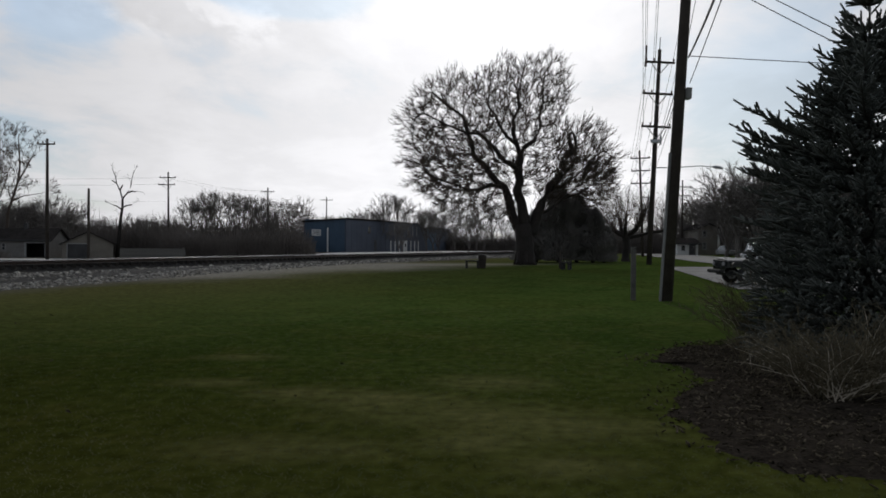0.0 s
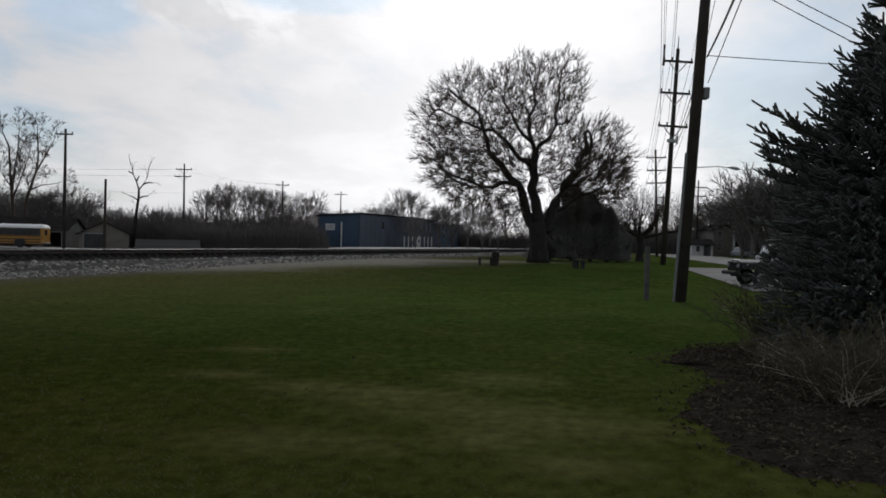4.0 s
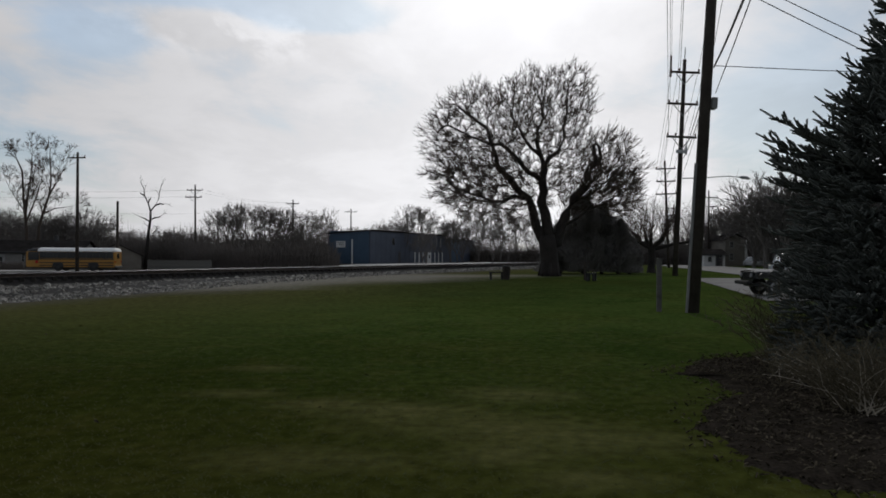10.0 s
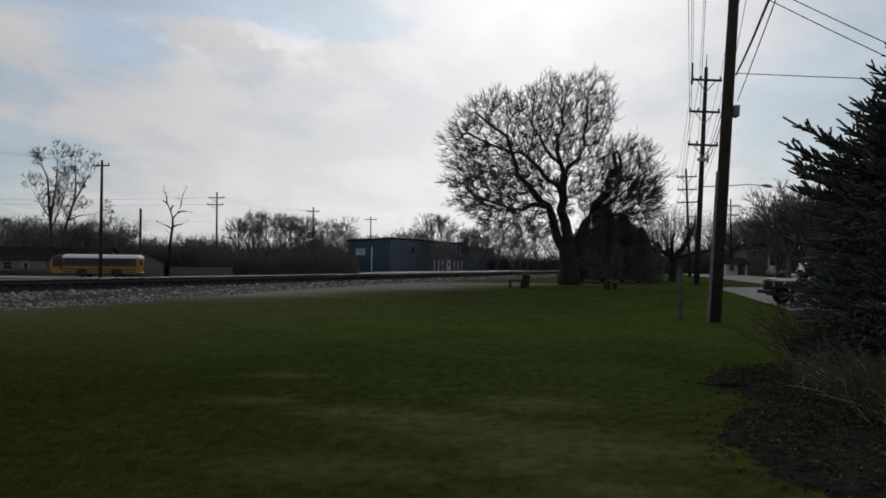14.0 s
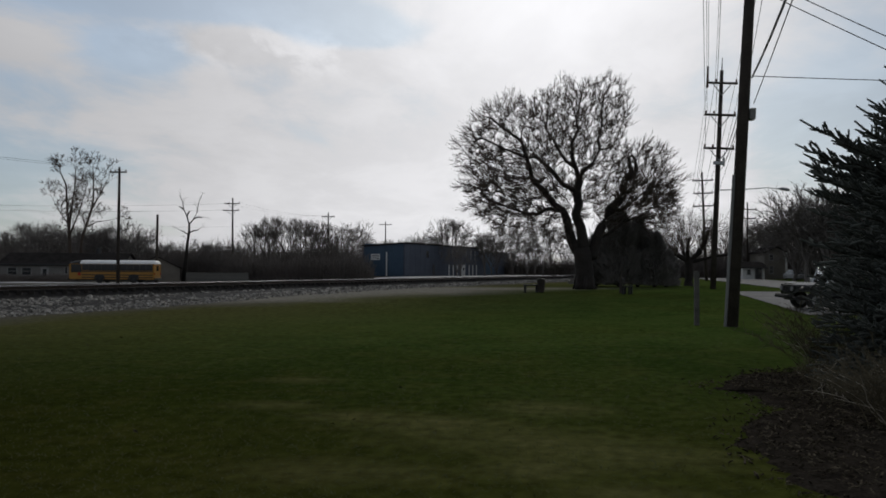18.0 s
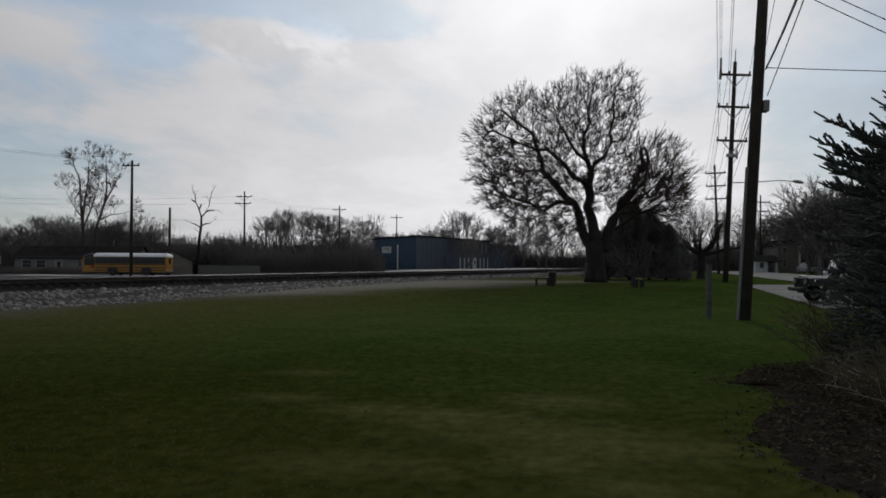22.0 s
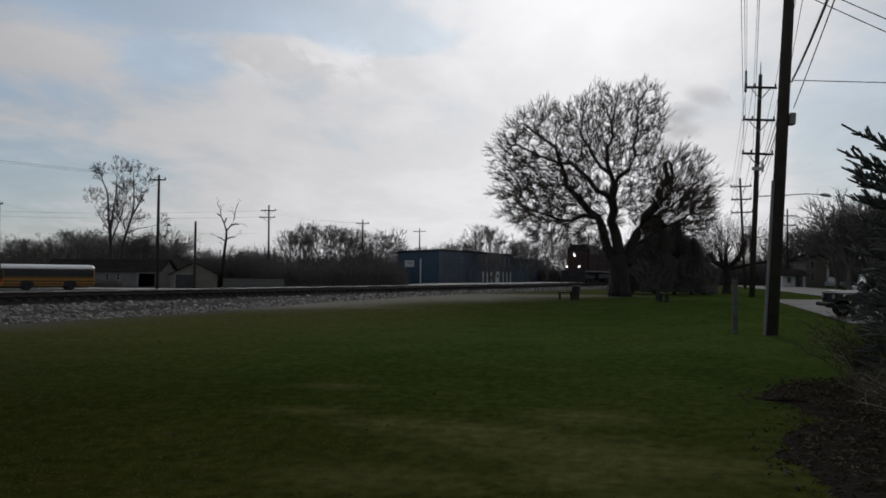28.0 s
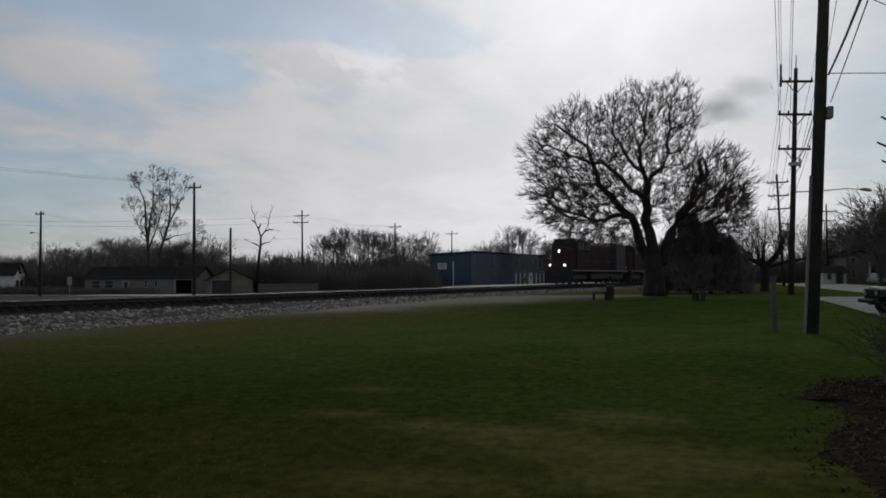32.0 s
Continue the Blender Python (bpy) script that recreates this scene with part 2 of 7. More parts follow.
def lawn_material():
    """Grass: green and straw patches, drier towards the railway and in worn places."""
    m = mat("lawn", (0.024, 0.04, 0.0085), (0.046, 0.062, 0.015), 0.45, 1.0, 0.6, fine=22, spec=0.0)
    n, l = m.node_tree.nodes, m.node_tree.links
    p = n["Principled BSDF"]
    base = p.inputs["Base Color"].links[0].from_socket
    tc = n.new("ShaderNodeTexCoord")
    big = n.new("ShaderNodeTexNoise")
    big.inputs["Scale"].default_value, big.inputs["Detail"].default_value = 0.13, 3
    big.inputs["Roughness"].default_value = 0.55
    r = n.new("ShaderNodeValToRGB")
    r.color_ramp.elements[0].position, r.color_ramp.elements[1].position = 0.42, 0.7
    r.color_ramp.elements[0].color, r.color_ramp.elements[1].color = (0, 0, 0, 1), (0.38, 0.38, 0.38, 1)
    # distance from the railway's centre line
    dot = n.new("ShaderNodeVectorMath")
    dot.operation = "DOT_PRODUCT"
    dot.inputs[1].default_value = (0.938, -0.347, 0)
    mr = n.new("ShaderNodeMapRange")
    mr.inputs["From Min"].default_value, mr.inputs["From Max"].default_value = -29.85 + 24.0, -29.85 + 6.0
    mr.interpolation_type = "SMOOTHSTEP"
    mr.inputs["To Max"].default_value = 0.85
    wob = n.new("ShaderNodeMath")
    wob.operation = "MULTIPLY_ADD"
    wob.inputs[1].default_value = 9.0
    mx = n.new("ShaderNodeMath")
    mx.operation = "MAXIMUM"
    mix = n.new("ShaderNodeMixRGB")
    mix.inputs[2].default_value = (0.046, 0.041, 0.0095, 1)
    l.new(tc.outputs["Object"], big.inputs["Vector"])
    l.new(tc.outputs["Object"], dot.inputs[0])
    l.new(big.outputs["Fac"], wob.inputs[0])
    sub = n.new("ShaderNodeMath")
    sub.operation = "SUBTRACT"
    sub.inputs[1].default_value = 4.5
    l.new(dot.outputs["Value"], wob.inputs[2])
    l.new(wob.outputs[0], sub.inputs[0])
    l.new(sub.outputs[0], mr.inputs["Value"])
    l.new(big.outputs["Fac"], r.inputs[0])
    l.new(r.outputs[0], mx.inputs[0])
    near = n.new("ShaderNodeMapRange")          # drier on the near rise
    near.interpolation_type = "SMOOTHSTEP"
    near.inputs["From Min"].default_value, near.inputs["From Max"].default_value, near.inputs["To Max"].default_value = 14.0, 5.0, 0.62
    xyz = n.new("ShaderNodeSeparateXYZ")
    l.new(tc.outputs["Object"], xyz.inputs[0])
    l.new(xyz.outputs["Y"], near.inputs["Value"])
    l.new(near.outputs[0], mx.inputs[1])
    l.new(mx.outputs[0], mix.inputs[0])
    mixr = n.new("ShaderNodeMixRGB")            # straw towards the railway
    mixr.inputs[2].default_value = (0.06, 0.05, 0.022, 1)
    l.new(mr.outputs[0], mixr.inputs[0])
    l.new(mix.outputs[0], mixr.inputs[1])
    # straw flecks and worn streaks a pace across
    fl = n.new("ShaderNodeTexNoise")
    fl.inputs["Scale"].default_value, fl.inputs["Detail"].default_value, fl.inputs["Roughness"].default_value = 1.1, 7, 0.72
    fr = n.new("ShaderNodeValToRGB")
    fr.color_ramp.elements[0].position, fr.color_ramp.elements[1].position = 0.5, 0.68
    fr.color_ramp.elements[0].color, fr.color_ramp.elements[1].color = (0, 0, 0, 1), (0.42, 0.42, 0.42, 1)
    mix2 = n.new("ShaderNodeMixRGB")
    mix2.inputs[2].default_value = (0.08, 0.074, 0.022, 1)
    l.new(tc.outputs["Object"], fl.inputs["Vector"])
    l.new(fl.outputs["Fac"], fr.inputs[0])
    l.new(fr.outputs[0], mix2.inputs[0])
    l.new(base, mix.inputs[1])
    l.new(mixr.outputs[0], mix2.inputs[1])
    # bare gravelly soil beside the ballast
    gr = n.new("ShaderNodeMapRange")
    gr.interpolation_type = "SMOOTHSTEP"
    gr.inputs["From Min"].default_value, gr.inputs["From Max"].default_value = -29.85 + 10.0, -29.85 + 5.0
    gr.inputs["To Max"].default_value = 0.85
    mixg = n.new("ShaderNodeMixRGB")
    mixg.inputs[2].default_value = (0.08, 0.068, 0.062, 1)
    l.new(sub.outputs[0], gr.inputs["Value"])
    l.new(gr.outputs[0], mixg.inputs[0])
    l.new(mix2.outputs[0], mixg.inputs[1])
    # the gravelled ground that widens along the track towards the tree
    gd, gs, gm, gy, gp, gx = n.new("ShaderNodeVectorMath"), n.new("ShaderNodeMath"), n.new("ShaderNodeMapRange"), n.new("ShaderNodeMapRange"), n.new("ShaderNodeMath"), n.new("ShaderNodeMixRGB")
    gd.operation, gs.operation, gp.operation = "DOT_PRODUCT", "MULTIPLY_ADD", "MULTIPLY"
    gd.inputs[1].default_value = (0.735, -0.677, 0)
    gs.inputs[1].default_value = 7.0
    gm.interpolation_type = gy.interpolation_type = "SMOOTHSTEP"
    gm.inputs["From Min"].default_value, gm.inputs["From Max"].default_value, gm.inputs["To Max"].default_value = -30.6 + 5.6, -30.6 - 0.5, 0.9
    gy.inputs["From Min"].default_value, gy.inputs["From Max"].default_value = 60.0, 50.0
    gq, gn = n.new("ShaderNodeMapRange"), n.new("ShaderNodeMath")
    gq.interpolation_type, gn.operation = "SMOOTHSTEP", "MULTIPLY"
    gq.inputs["From Min"].default_value, gq.inputs["From Max"].default_value = 29.0, 37.0
    gx.inputs[2].default_value = (0.185, 0.158, 0.134, 1)
    l.new(tc.outputs["Object"], gd.inputs[0])
    l.new(big.outputs["Fac"], gs.inputs[0])
    l.new(gd.outputs["Value"], gs.inputs[2])
    l.new(gs.outputs[0], gm.inputs["Value"])
    l.new(xyz.outputs["Y"], gy.inputs["Value"])
    l.new(gm.outputs[0], gp.inputs[0])
    l.new(gy.outputs[0], gp.inputs[1])
    l.new(xyz.outputs["Y"], gq.inputs["Value"])
    l.new(gp.outputs[0], gn.inputs[0])
    l.new(gq.outputs[0], gn.inputs[1])
    l.new(gn.outputs[0], gx.inputs[0])
    l.new(mixg.outputs[0], gx.inputs[1])
    last = gx.outputs[0]
    # worn straw patches: x, y, half length, half width
    for x, y, a, b in ((-2.8, 9.3, 0.6, 0.3), (-3.0, 11.4, 0.6, 0.35), (0.1, 7.7, 1.1, 0.6), (1.3, 7.1, 0.8, 0.5), (-0.9, 8.4, 0.9, 0.5), (-1.8, 8.7, 0.5, 0.3), (0.6, 9.4, 0.7, 0.5), (-1.4, 6.4, 0.8, 0.4), (1.0, 5.9, 0.5, 0.3), (0.3, 6.6, 0.5, 0.35)):
        mp, ln, rg, mm, mx3 = n.new("ShaderNodeMapping"), n.new("ShaderNodeVectorMath"), n.new("ShaderNodeMapRange"), n.new("ShaderNodeMath"), n.new("ShaderNodeMixRGB")
        mp.inputs["Location"].default_value = (-x / a, -y / b, 0)
        mp.inputs["Scale"].default_value = (1 / a, 1 / b, 0)
        ln.operation, mm.operation = "LENGTH", "MULTIPLY"
        rg.interpolation_type = "SMOOTHSTEP"
        rg.inputs["From Min"].default_value, rg.inputs["From Max"].default_value = 1.7, 0.0
        rg.inputs["To Max"].default_value = 1.0
        mx3.inputs[2].default_value = (0.125, 0.112, 0.045, 1)
        l.new(tc.outputs["Object"], mp.inputs[0])
        l.new(mp.outputs[0], ln.inputs[0])
        l.new(ln.outputs["Value"], rg.inputs["Value"])
        l.new(rg.outputs[0], mm.inputs[0])
        l.new(fl.outputs["Fac"], mm.inputs[1])
        l.new(mm.outputs[0], mx3.inputs[0])
        l.new(last, mx3.inputs[1])
        last = mx3.outputs[0]
    # lens falloff and sheen put into colour: darker near left, brighter streetward and far
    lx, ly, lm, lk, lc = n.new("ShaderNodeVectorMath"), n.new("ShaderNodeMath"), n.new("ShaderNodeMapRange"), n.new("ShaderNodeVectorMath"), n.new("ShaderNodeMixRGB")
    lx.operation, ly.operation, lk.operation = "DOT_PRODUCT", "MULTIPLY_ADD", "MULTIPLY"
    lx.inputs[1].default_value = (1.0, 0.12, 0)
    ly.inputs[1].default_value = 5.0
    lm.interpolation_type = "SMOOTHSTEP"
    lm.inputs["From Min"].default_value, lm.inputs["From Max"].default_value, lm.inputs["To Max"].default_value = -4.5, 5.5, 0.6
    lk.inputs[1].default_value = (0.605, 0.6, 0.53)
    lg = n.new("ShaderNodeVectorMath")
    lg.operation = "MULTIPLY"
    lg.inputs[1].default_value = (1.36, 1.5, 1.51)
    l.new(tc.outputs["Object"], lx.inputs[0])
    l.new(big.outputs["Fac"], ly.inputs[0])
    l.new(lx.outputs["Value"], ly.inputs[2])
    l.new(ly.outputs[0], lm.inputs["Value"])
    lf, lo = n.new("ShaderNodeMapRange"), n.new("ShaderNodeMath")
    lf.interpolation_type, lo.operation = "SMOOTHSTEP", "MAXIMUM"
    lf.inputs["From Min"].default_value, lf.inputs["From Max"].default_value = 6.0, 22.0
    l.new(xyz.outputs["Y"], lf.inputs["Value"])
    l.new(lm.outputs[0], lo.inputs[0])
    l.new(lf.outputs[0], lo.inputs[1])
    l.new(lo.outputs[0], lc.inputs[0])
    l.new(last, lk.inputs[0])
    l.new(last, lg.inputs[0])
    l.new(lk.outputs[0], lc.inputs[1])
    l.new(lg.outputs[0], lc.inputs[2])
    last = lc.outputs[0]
    # clumps a hand across
    cl, cr, cm = n.new("ShaderNodeTexNoise"), n.new("ShaderNodeMapRange"), n.new("ShaderNodeVectorMath")
    cl.inputs["Scale"].default_value, cl.inputs["Detail"].default_value, cl.inputs["Roughness"].default_value = 5.0, 5, 0.6
    cr.inputs["From Min"].default_value, cr.inputs["From Max"].default_value = 0.32, 0.68
    cr.inputs["To Min"].default_value, cr.inputs["To Max"].default_value = 0.66, 1.25
    cm.operation = "SCALE"
    l.new(tc.outputs["Object"], cl.inputs["Vector"])
    l.new(cl.outputs["Fac"], cr.inputs["Value"])
    l.new(last, cm.inputs[0])
    l.new(cr.outputs[0], cm.inputs["Scale"])
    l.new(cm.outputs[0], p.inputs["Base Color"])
    return m


def clear_glass():
    m = bpy.data.materials.new("clear_glass")
    m.use_nodes = True
    p = m.node_tree.nodes["Principled BSDF"]
    p.inputs["Base Color"].default_value = (0.9, 0.93, 0.92, 1)
    p.inputs["Transmission Weight"].default_value, p.inputs["Roughness"].default_value, p.inputs["IOR"].default_value = 1.0, 0.02, 1.12
    return m


M_CLEAR = clear_glass()
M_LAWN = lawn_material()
M_BLADE = mat("grass_blade", (0.025, 0.045, 0.008), (0.075, 0.074, 0.02), 0.5, 0.9, 0, fine=30)


# ---- mesh tools ----
class Shape:
    """Vertices and faces of one mesh."""

    def __init__(self):
        self.v, self.f = [], []

    def add(self, vs, fs, m=None):
        k = len(self.v)
        self.v += [tuple(m @ Vector(p)) for p in vs] if m else [tuple(p) for p in vs]
        self.f += [tuple(i + k for i in q) for q in fs]
        return self

    def box(self, x0, x1, y0, y1, z0, z1, bevel=0.0, m=None):
        """A box whose upright and level edges are chamfered by bevel."""
        b = min(bevel, (x1 - x0) * 0.45, (y1 - y0) * 0.45, (z1 - z0) * 0.45)
        if b <= 0:
            vs = [(x, y, z) for z in (z0, z1) for x, y in ((x0, y0), (x1, y0), (x1, y1), (x0, y1))]
            fs = [(3, 2, 1, 0), (4, 5, 6, 7), (0, 1, 5, 4), (1, 2, 6, 5), (2, 3, 7, 6), (3, 0, 4, 7)]
            return self.add(vs, fs, m)
        ring = [(x0 + b, y0), (x1 - b, y0), (x1, y0 + b), (x1, y1 - b), (x1 - b, y1), (x0 + b, y1), (x0, y1 - b), (x0, y0 + b)]
        ins = [(min(max(x, x0 + b), x1 - b), min(max(y, y0 + b), y1 - b)) for x, y in ring]
        vs = [(x, y, z0) for x, y in ins] + [(x, y, z0 + b) for x, y in ring] + [(x, y, z1 - b) for x, y in ring] + [(x, y, z1) for x, y in ins]
        fs = [tuple(range(7, -1, -1)), tuple(range(24, 32))]
        for k in range(3):
            fs += [(8 * k + i, 8 * k + (i + 1) % 8, 8 * k + 8 + (i + 1) % 8, 8 * k + 8 + i) for i in range(8)]
        return self.add(vs, fs, m)

    def tube(self, pts, radii, sides=6, cap=True):
        """A tapered tube along the points."""
        k = len(self.v)
        n = len(pts)
        pts = [Vector(p) for p in pts]
        for i, p in enumerate(pts):
            d = (pts[min(i + 1, n - 1)] - pts[max(i - 1, 0)])
            if d.length < 1e-6:
                d = Vector((0, 0, 1))
            d.normalize()
            a = d.cross(Vector((0.31, 0.17, 0.93)) if abs(d.z) < 0.9 else Vector((1, 0.1, 0))).normalized()
            b = d.cross(a)
            r = radii[i]
            for j in range(sides):
                w = 2 * math.pi * j / sides
                q = p + a * (r * math.cos(w)) + b * (r * math.sin(w))
                self.v.append((q.x, q.y, q.z))
        for i in range(n - 1):
            for j in range(sides):
                self.f.append((k + i * sides + j, k + i * sides + (j + 1) % sides, k + (i + 1) * sides + (j + 1) % sides, k + (i + 1) * sides + j))
        if cap:
            self.f.append(tuple(k + j for j in range(sides - 1, -1, -1)))
            self.f.append(tuple(k + (n - 1) * sides + j for j in range(sides)))
        return self

    def spike(self, p, q, r):
        """A thin three-sided twig that ends in a point."""
        d = (q - p)
        a = d.cross(Vector((0.31, 0.17, 0.93))).normalized() * r
        b = d.cross(a).normalized() * (r * 0.87)
        k = len(self.v)
        self.v += [tuple(p + a), tuple(p - a * 0.5 + b), tuple(p - a * 0.5 - b), tuple(q)]
        self.f += [(k, k + 1, k + 3), (k + 1, k + 2, k + 3), (k + 2, k, k + 3)]
        return self

    def disc(self, c, axis, r, depth, sides=20, bevel=0.0):
        """A wheel-like cylinder round the axis 'x', 'y' or 'z', centred on c."""
        d = {"x": Vector((1, 0, 0)), "y": Vector((0, 1, 0)), "z": Vector((0, 0, 1))}[axis]
        c = Vector(c)
        h = depth / 2
        if bevel:
            return self.tube([c - d * h, c - d * (h - bevel), c + d * (h - bevel), c + d * h], [r - bevel, r, r, r - bevel], sides)
        return self.tube([c - d * h, c + d * h], [r, r], sides)

    def prism(self, outline, y0, y1, m=None):
        """The outline, in x and z, pushed from y0 to y1."""
        n = len(outline)
        vs = [(x, y0, z) for x, z in outline] + [(x, y1, z) for x, z in outline]
        fs = [tuple(range(n)), tuple(range(2 * n - 1, n - 1, -1))]
        fs += [(i, n + i, n + (i + 1) % n, (i + 1) % n) for i in range(n)]
        return self.add(vs, fs, m)

    def mesh(self, name, material=None, smooth=False):
        me = bpy.data.meshes.new(name)
        me.from_pydata(self.v, [], self.f)
        if smooth:
            me.polygons.foreach_set("use_smooth", [True] * len(me.polygons))
        if material:
            me.materials.append(material)
        me.update()
        return me


def part(name, shape, material, parent=None, label="", smooth=False, at=None):
    """Links a shape, or a ready mesh, as one object under a thing or a part."""
    me = shape if isinstance(shape, bpy.types.Mesh) else shape.mesh(name, material, smooth)
    ob = new(name, me)
    if parent:
        ob.parent = parent
    if at:
        ob.matrix_basis = at
    if label:
        ob["label"] = label
    return ob


def thing(name, m, label, category, group=""):
    e = new(name)
    e.empty_display_size = 0.3
    e.matrix_basis = m
    return tagged(e, label, category, group)


# ---- the ground ----
TRACK_P, TRACK_D, TRACK_N = Vector((-19.6, 33.0)), Vector((0.347, 0.938)), Vector((0.938, -0.347))
TRACK_TURN = math.degrees(math.atan2(-0.347, 0.938))
RAIL_TOP = 0.95          # over the track's own datum
TRACK_DROP = 0.09


def smooth(a, b, x):
    t = min(max((x - a) / (b - a), 0), 1)
    return t * t * (3 - 2 * t)


def off_track(x, y):
    return (x - TRACK_P.x) * TRACK_N.x + (y - TRACK_P.y) * TRACK_N.y


def on_track(s, a, z=0.0):
    """The place a metres along the railway and s metres to its right."""
    q = TRACK_P + TRACK_D * a + TRACK_N * s
    return Vector((q.x, q.y, z - TRACK_DROP))


def gz(x, y):
    s = off_track(x, y)
    lawn = 0.38 * smooth(26, 50, y)
    far = -0.5 + 0.83 * smooth(95, 124, y) * smooth(-46, -26, x)
    z = far + (lawn - far) * smooth(-9, -4, s)
    z = -0.3 + (z + 0.3) * smooth(2.6, 3.6, abs(s))
    return z + 0.03 * noise.noise((x * 0.15, y * 0.15, 0)) * smooth(3, 9, abs(s))


def axis(fine0, fine1, step, far):
    out = list(np.arange(fine0, fine1 + 0.01, step))
    d, a, b = step, fine0, fine1
    while b < far:
        d *= 1.22
        b += d
        a -= d
        out = [a] + out + [b]
    return [float(v) for v in out]


def build_ground():
    xs, ys = axis(-40, 36, 1.0, 1800), axis(-8, 70, 1.0, 1800)
    sh = Shape()
    nx = len(xs)
    for y in ys:
        for x in xs:
            sh.v.append((x, y, gz(x, y) if max(abs(x), abs(y)) < 700 else -0.2))
    for j in range(len(ys) - 1):
        for i in range(nx - 1):
            k = j * nx + i
            sh.f.append((k, k + 1, k + nx + 1, k + nx))
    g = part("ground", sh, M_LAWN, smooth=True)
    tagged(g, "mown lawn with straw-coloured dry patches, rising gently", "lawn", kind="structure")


build_ground()


def strip(name, outline, material, lift, label, category, kind="structure", cell=1.5):
    """A thin paved sheet over the ground, inside a four-cornered outline."""
    a, b, c, d = [Vector(p) for p in outline]
    nu, nv = max(1, int((b - a).length / cell)), max(1, int((d - a).length / cell))
    nu, nv = min(nu, 40), min(nv, 90)
    sh = Shape()
    for j in range(nv + 1):
        for i in range(nu + 1):
            u, v = i / nu, j / nv
            q = (a * (1 - u) + b * u) * (1 - v) + (d * (1 - u) + c * u) * v
            sh.v.append((q.x, q.y, gz(q.x, q.y) + lift))
    for j in range(nv):
        for i in range(nu):
            k = j * (nu + 1) + i
            sh.f.append((k, k + 1, k + nu + 2, k + nu + 1))
    ob = part(name, sh, material, smooth=True)
    return tagged(ob, label, category, kind=kind)


strip("road", [(16.6, 32), (25, 32), (72, 330), (62, 330)], M_CONC, 0.05, "pale concrete street with worn surface", "road", cell=3)
strip("driveway", [(11.6, 30.0), (17.5, 30.0), (17.9, 49), (14.0, 49)], M_CONC, 0.03, "pale concrete driveway beside the lawn", "driveway")
strip("road", [(-65, 91), (-14, 94), (-14, 102), (-65, 99)], M_PALE, 0.04, "pale concrete street behind the railway", "road", cell=4)
strip("road", [(-160, 85), (-65.05, 91), (-65.05, 99), (-160, 93)], M_ASPH, 0.04, "dark asphalt street behind the railway", "road", cell=4)
strip("road", [(-120, 60), (-58, 84), (-56, 89), (-120, 66)], M_ASPH, 0.036, "dark asphalt side street towards the railway", "road", cell=4)
def rail_strip(s0, s1, a0, a1):
    return [tuple(on_track(s, a))[:2] for s, a in ((s0, a0), (s1, a0), (s1, a1), (s0, a1))]


strip("parking_lot", rail_strip(-28.5, -15, 55, 160), M_PALE, 0.045, "pale concrete apron before the workshop", "parking lot", cell=4)
strip("road", [(-15, 94.5), (-6, 99), (-12, 112), (-26, 112)], M_PALE, 0.035, "pale concrete street joining the apron", "road", cell=3)
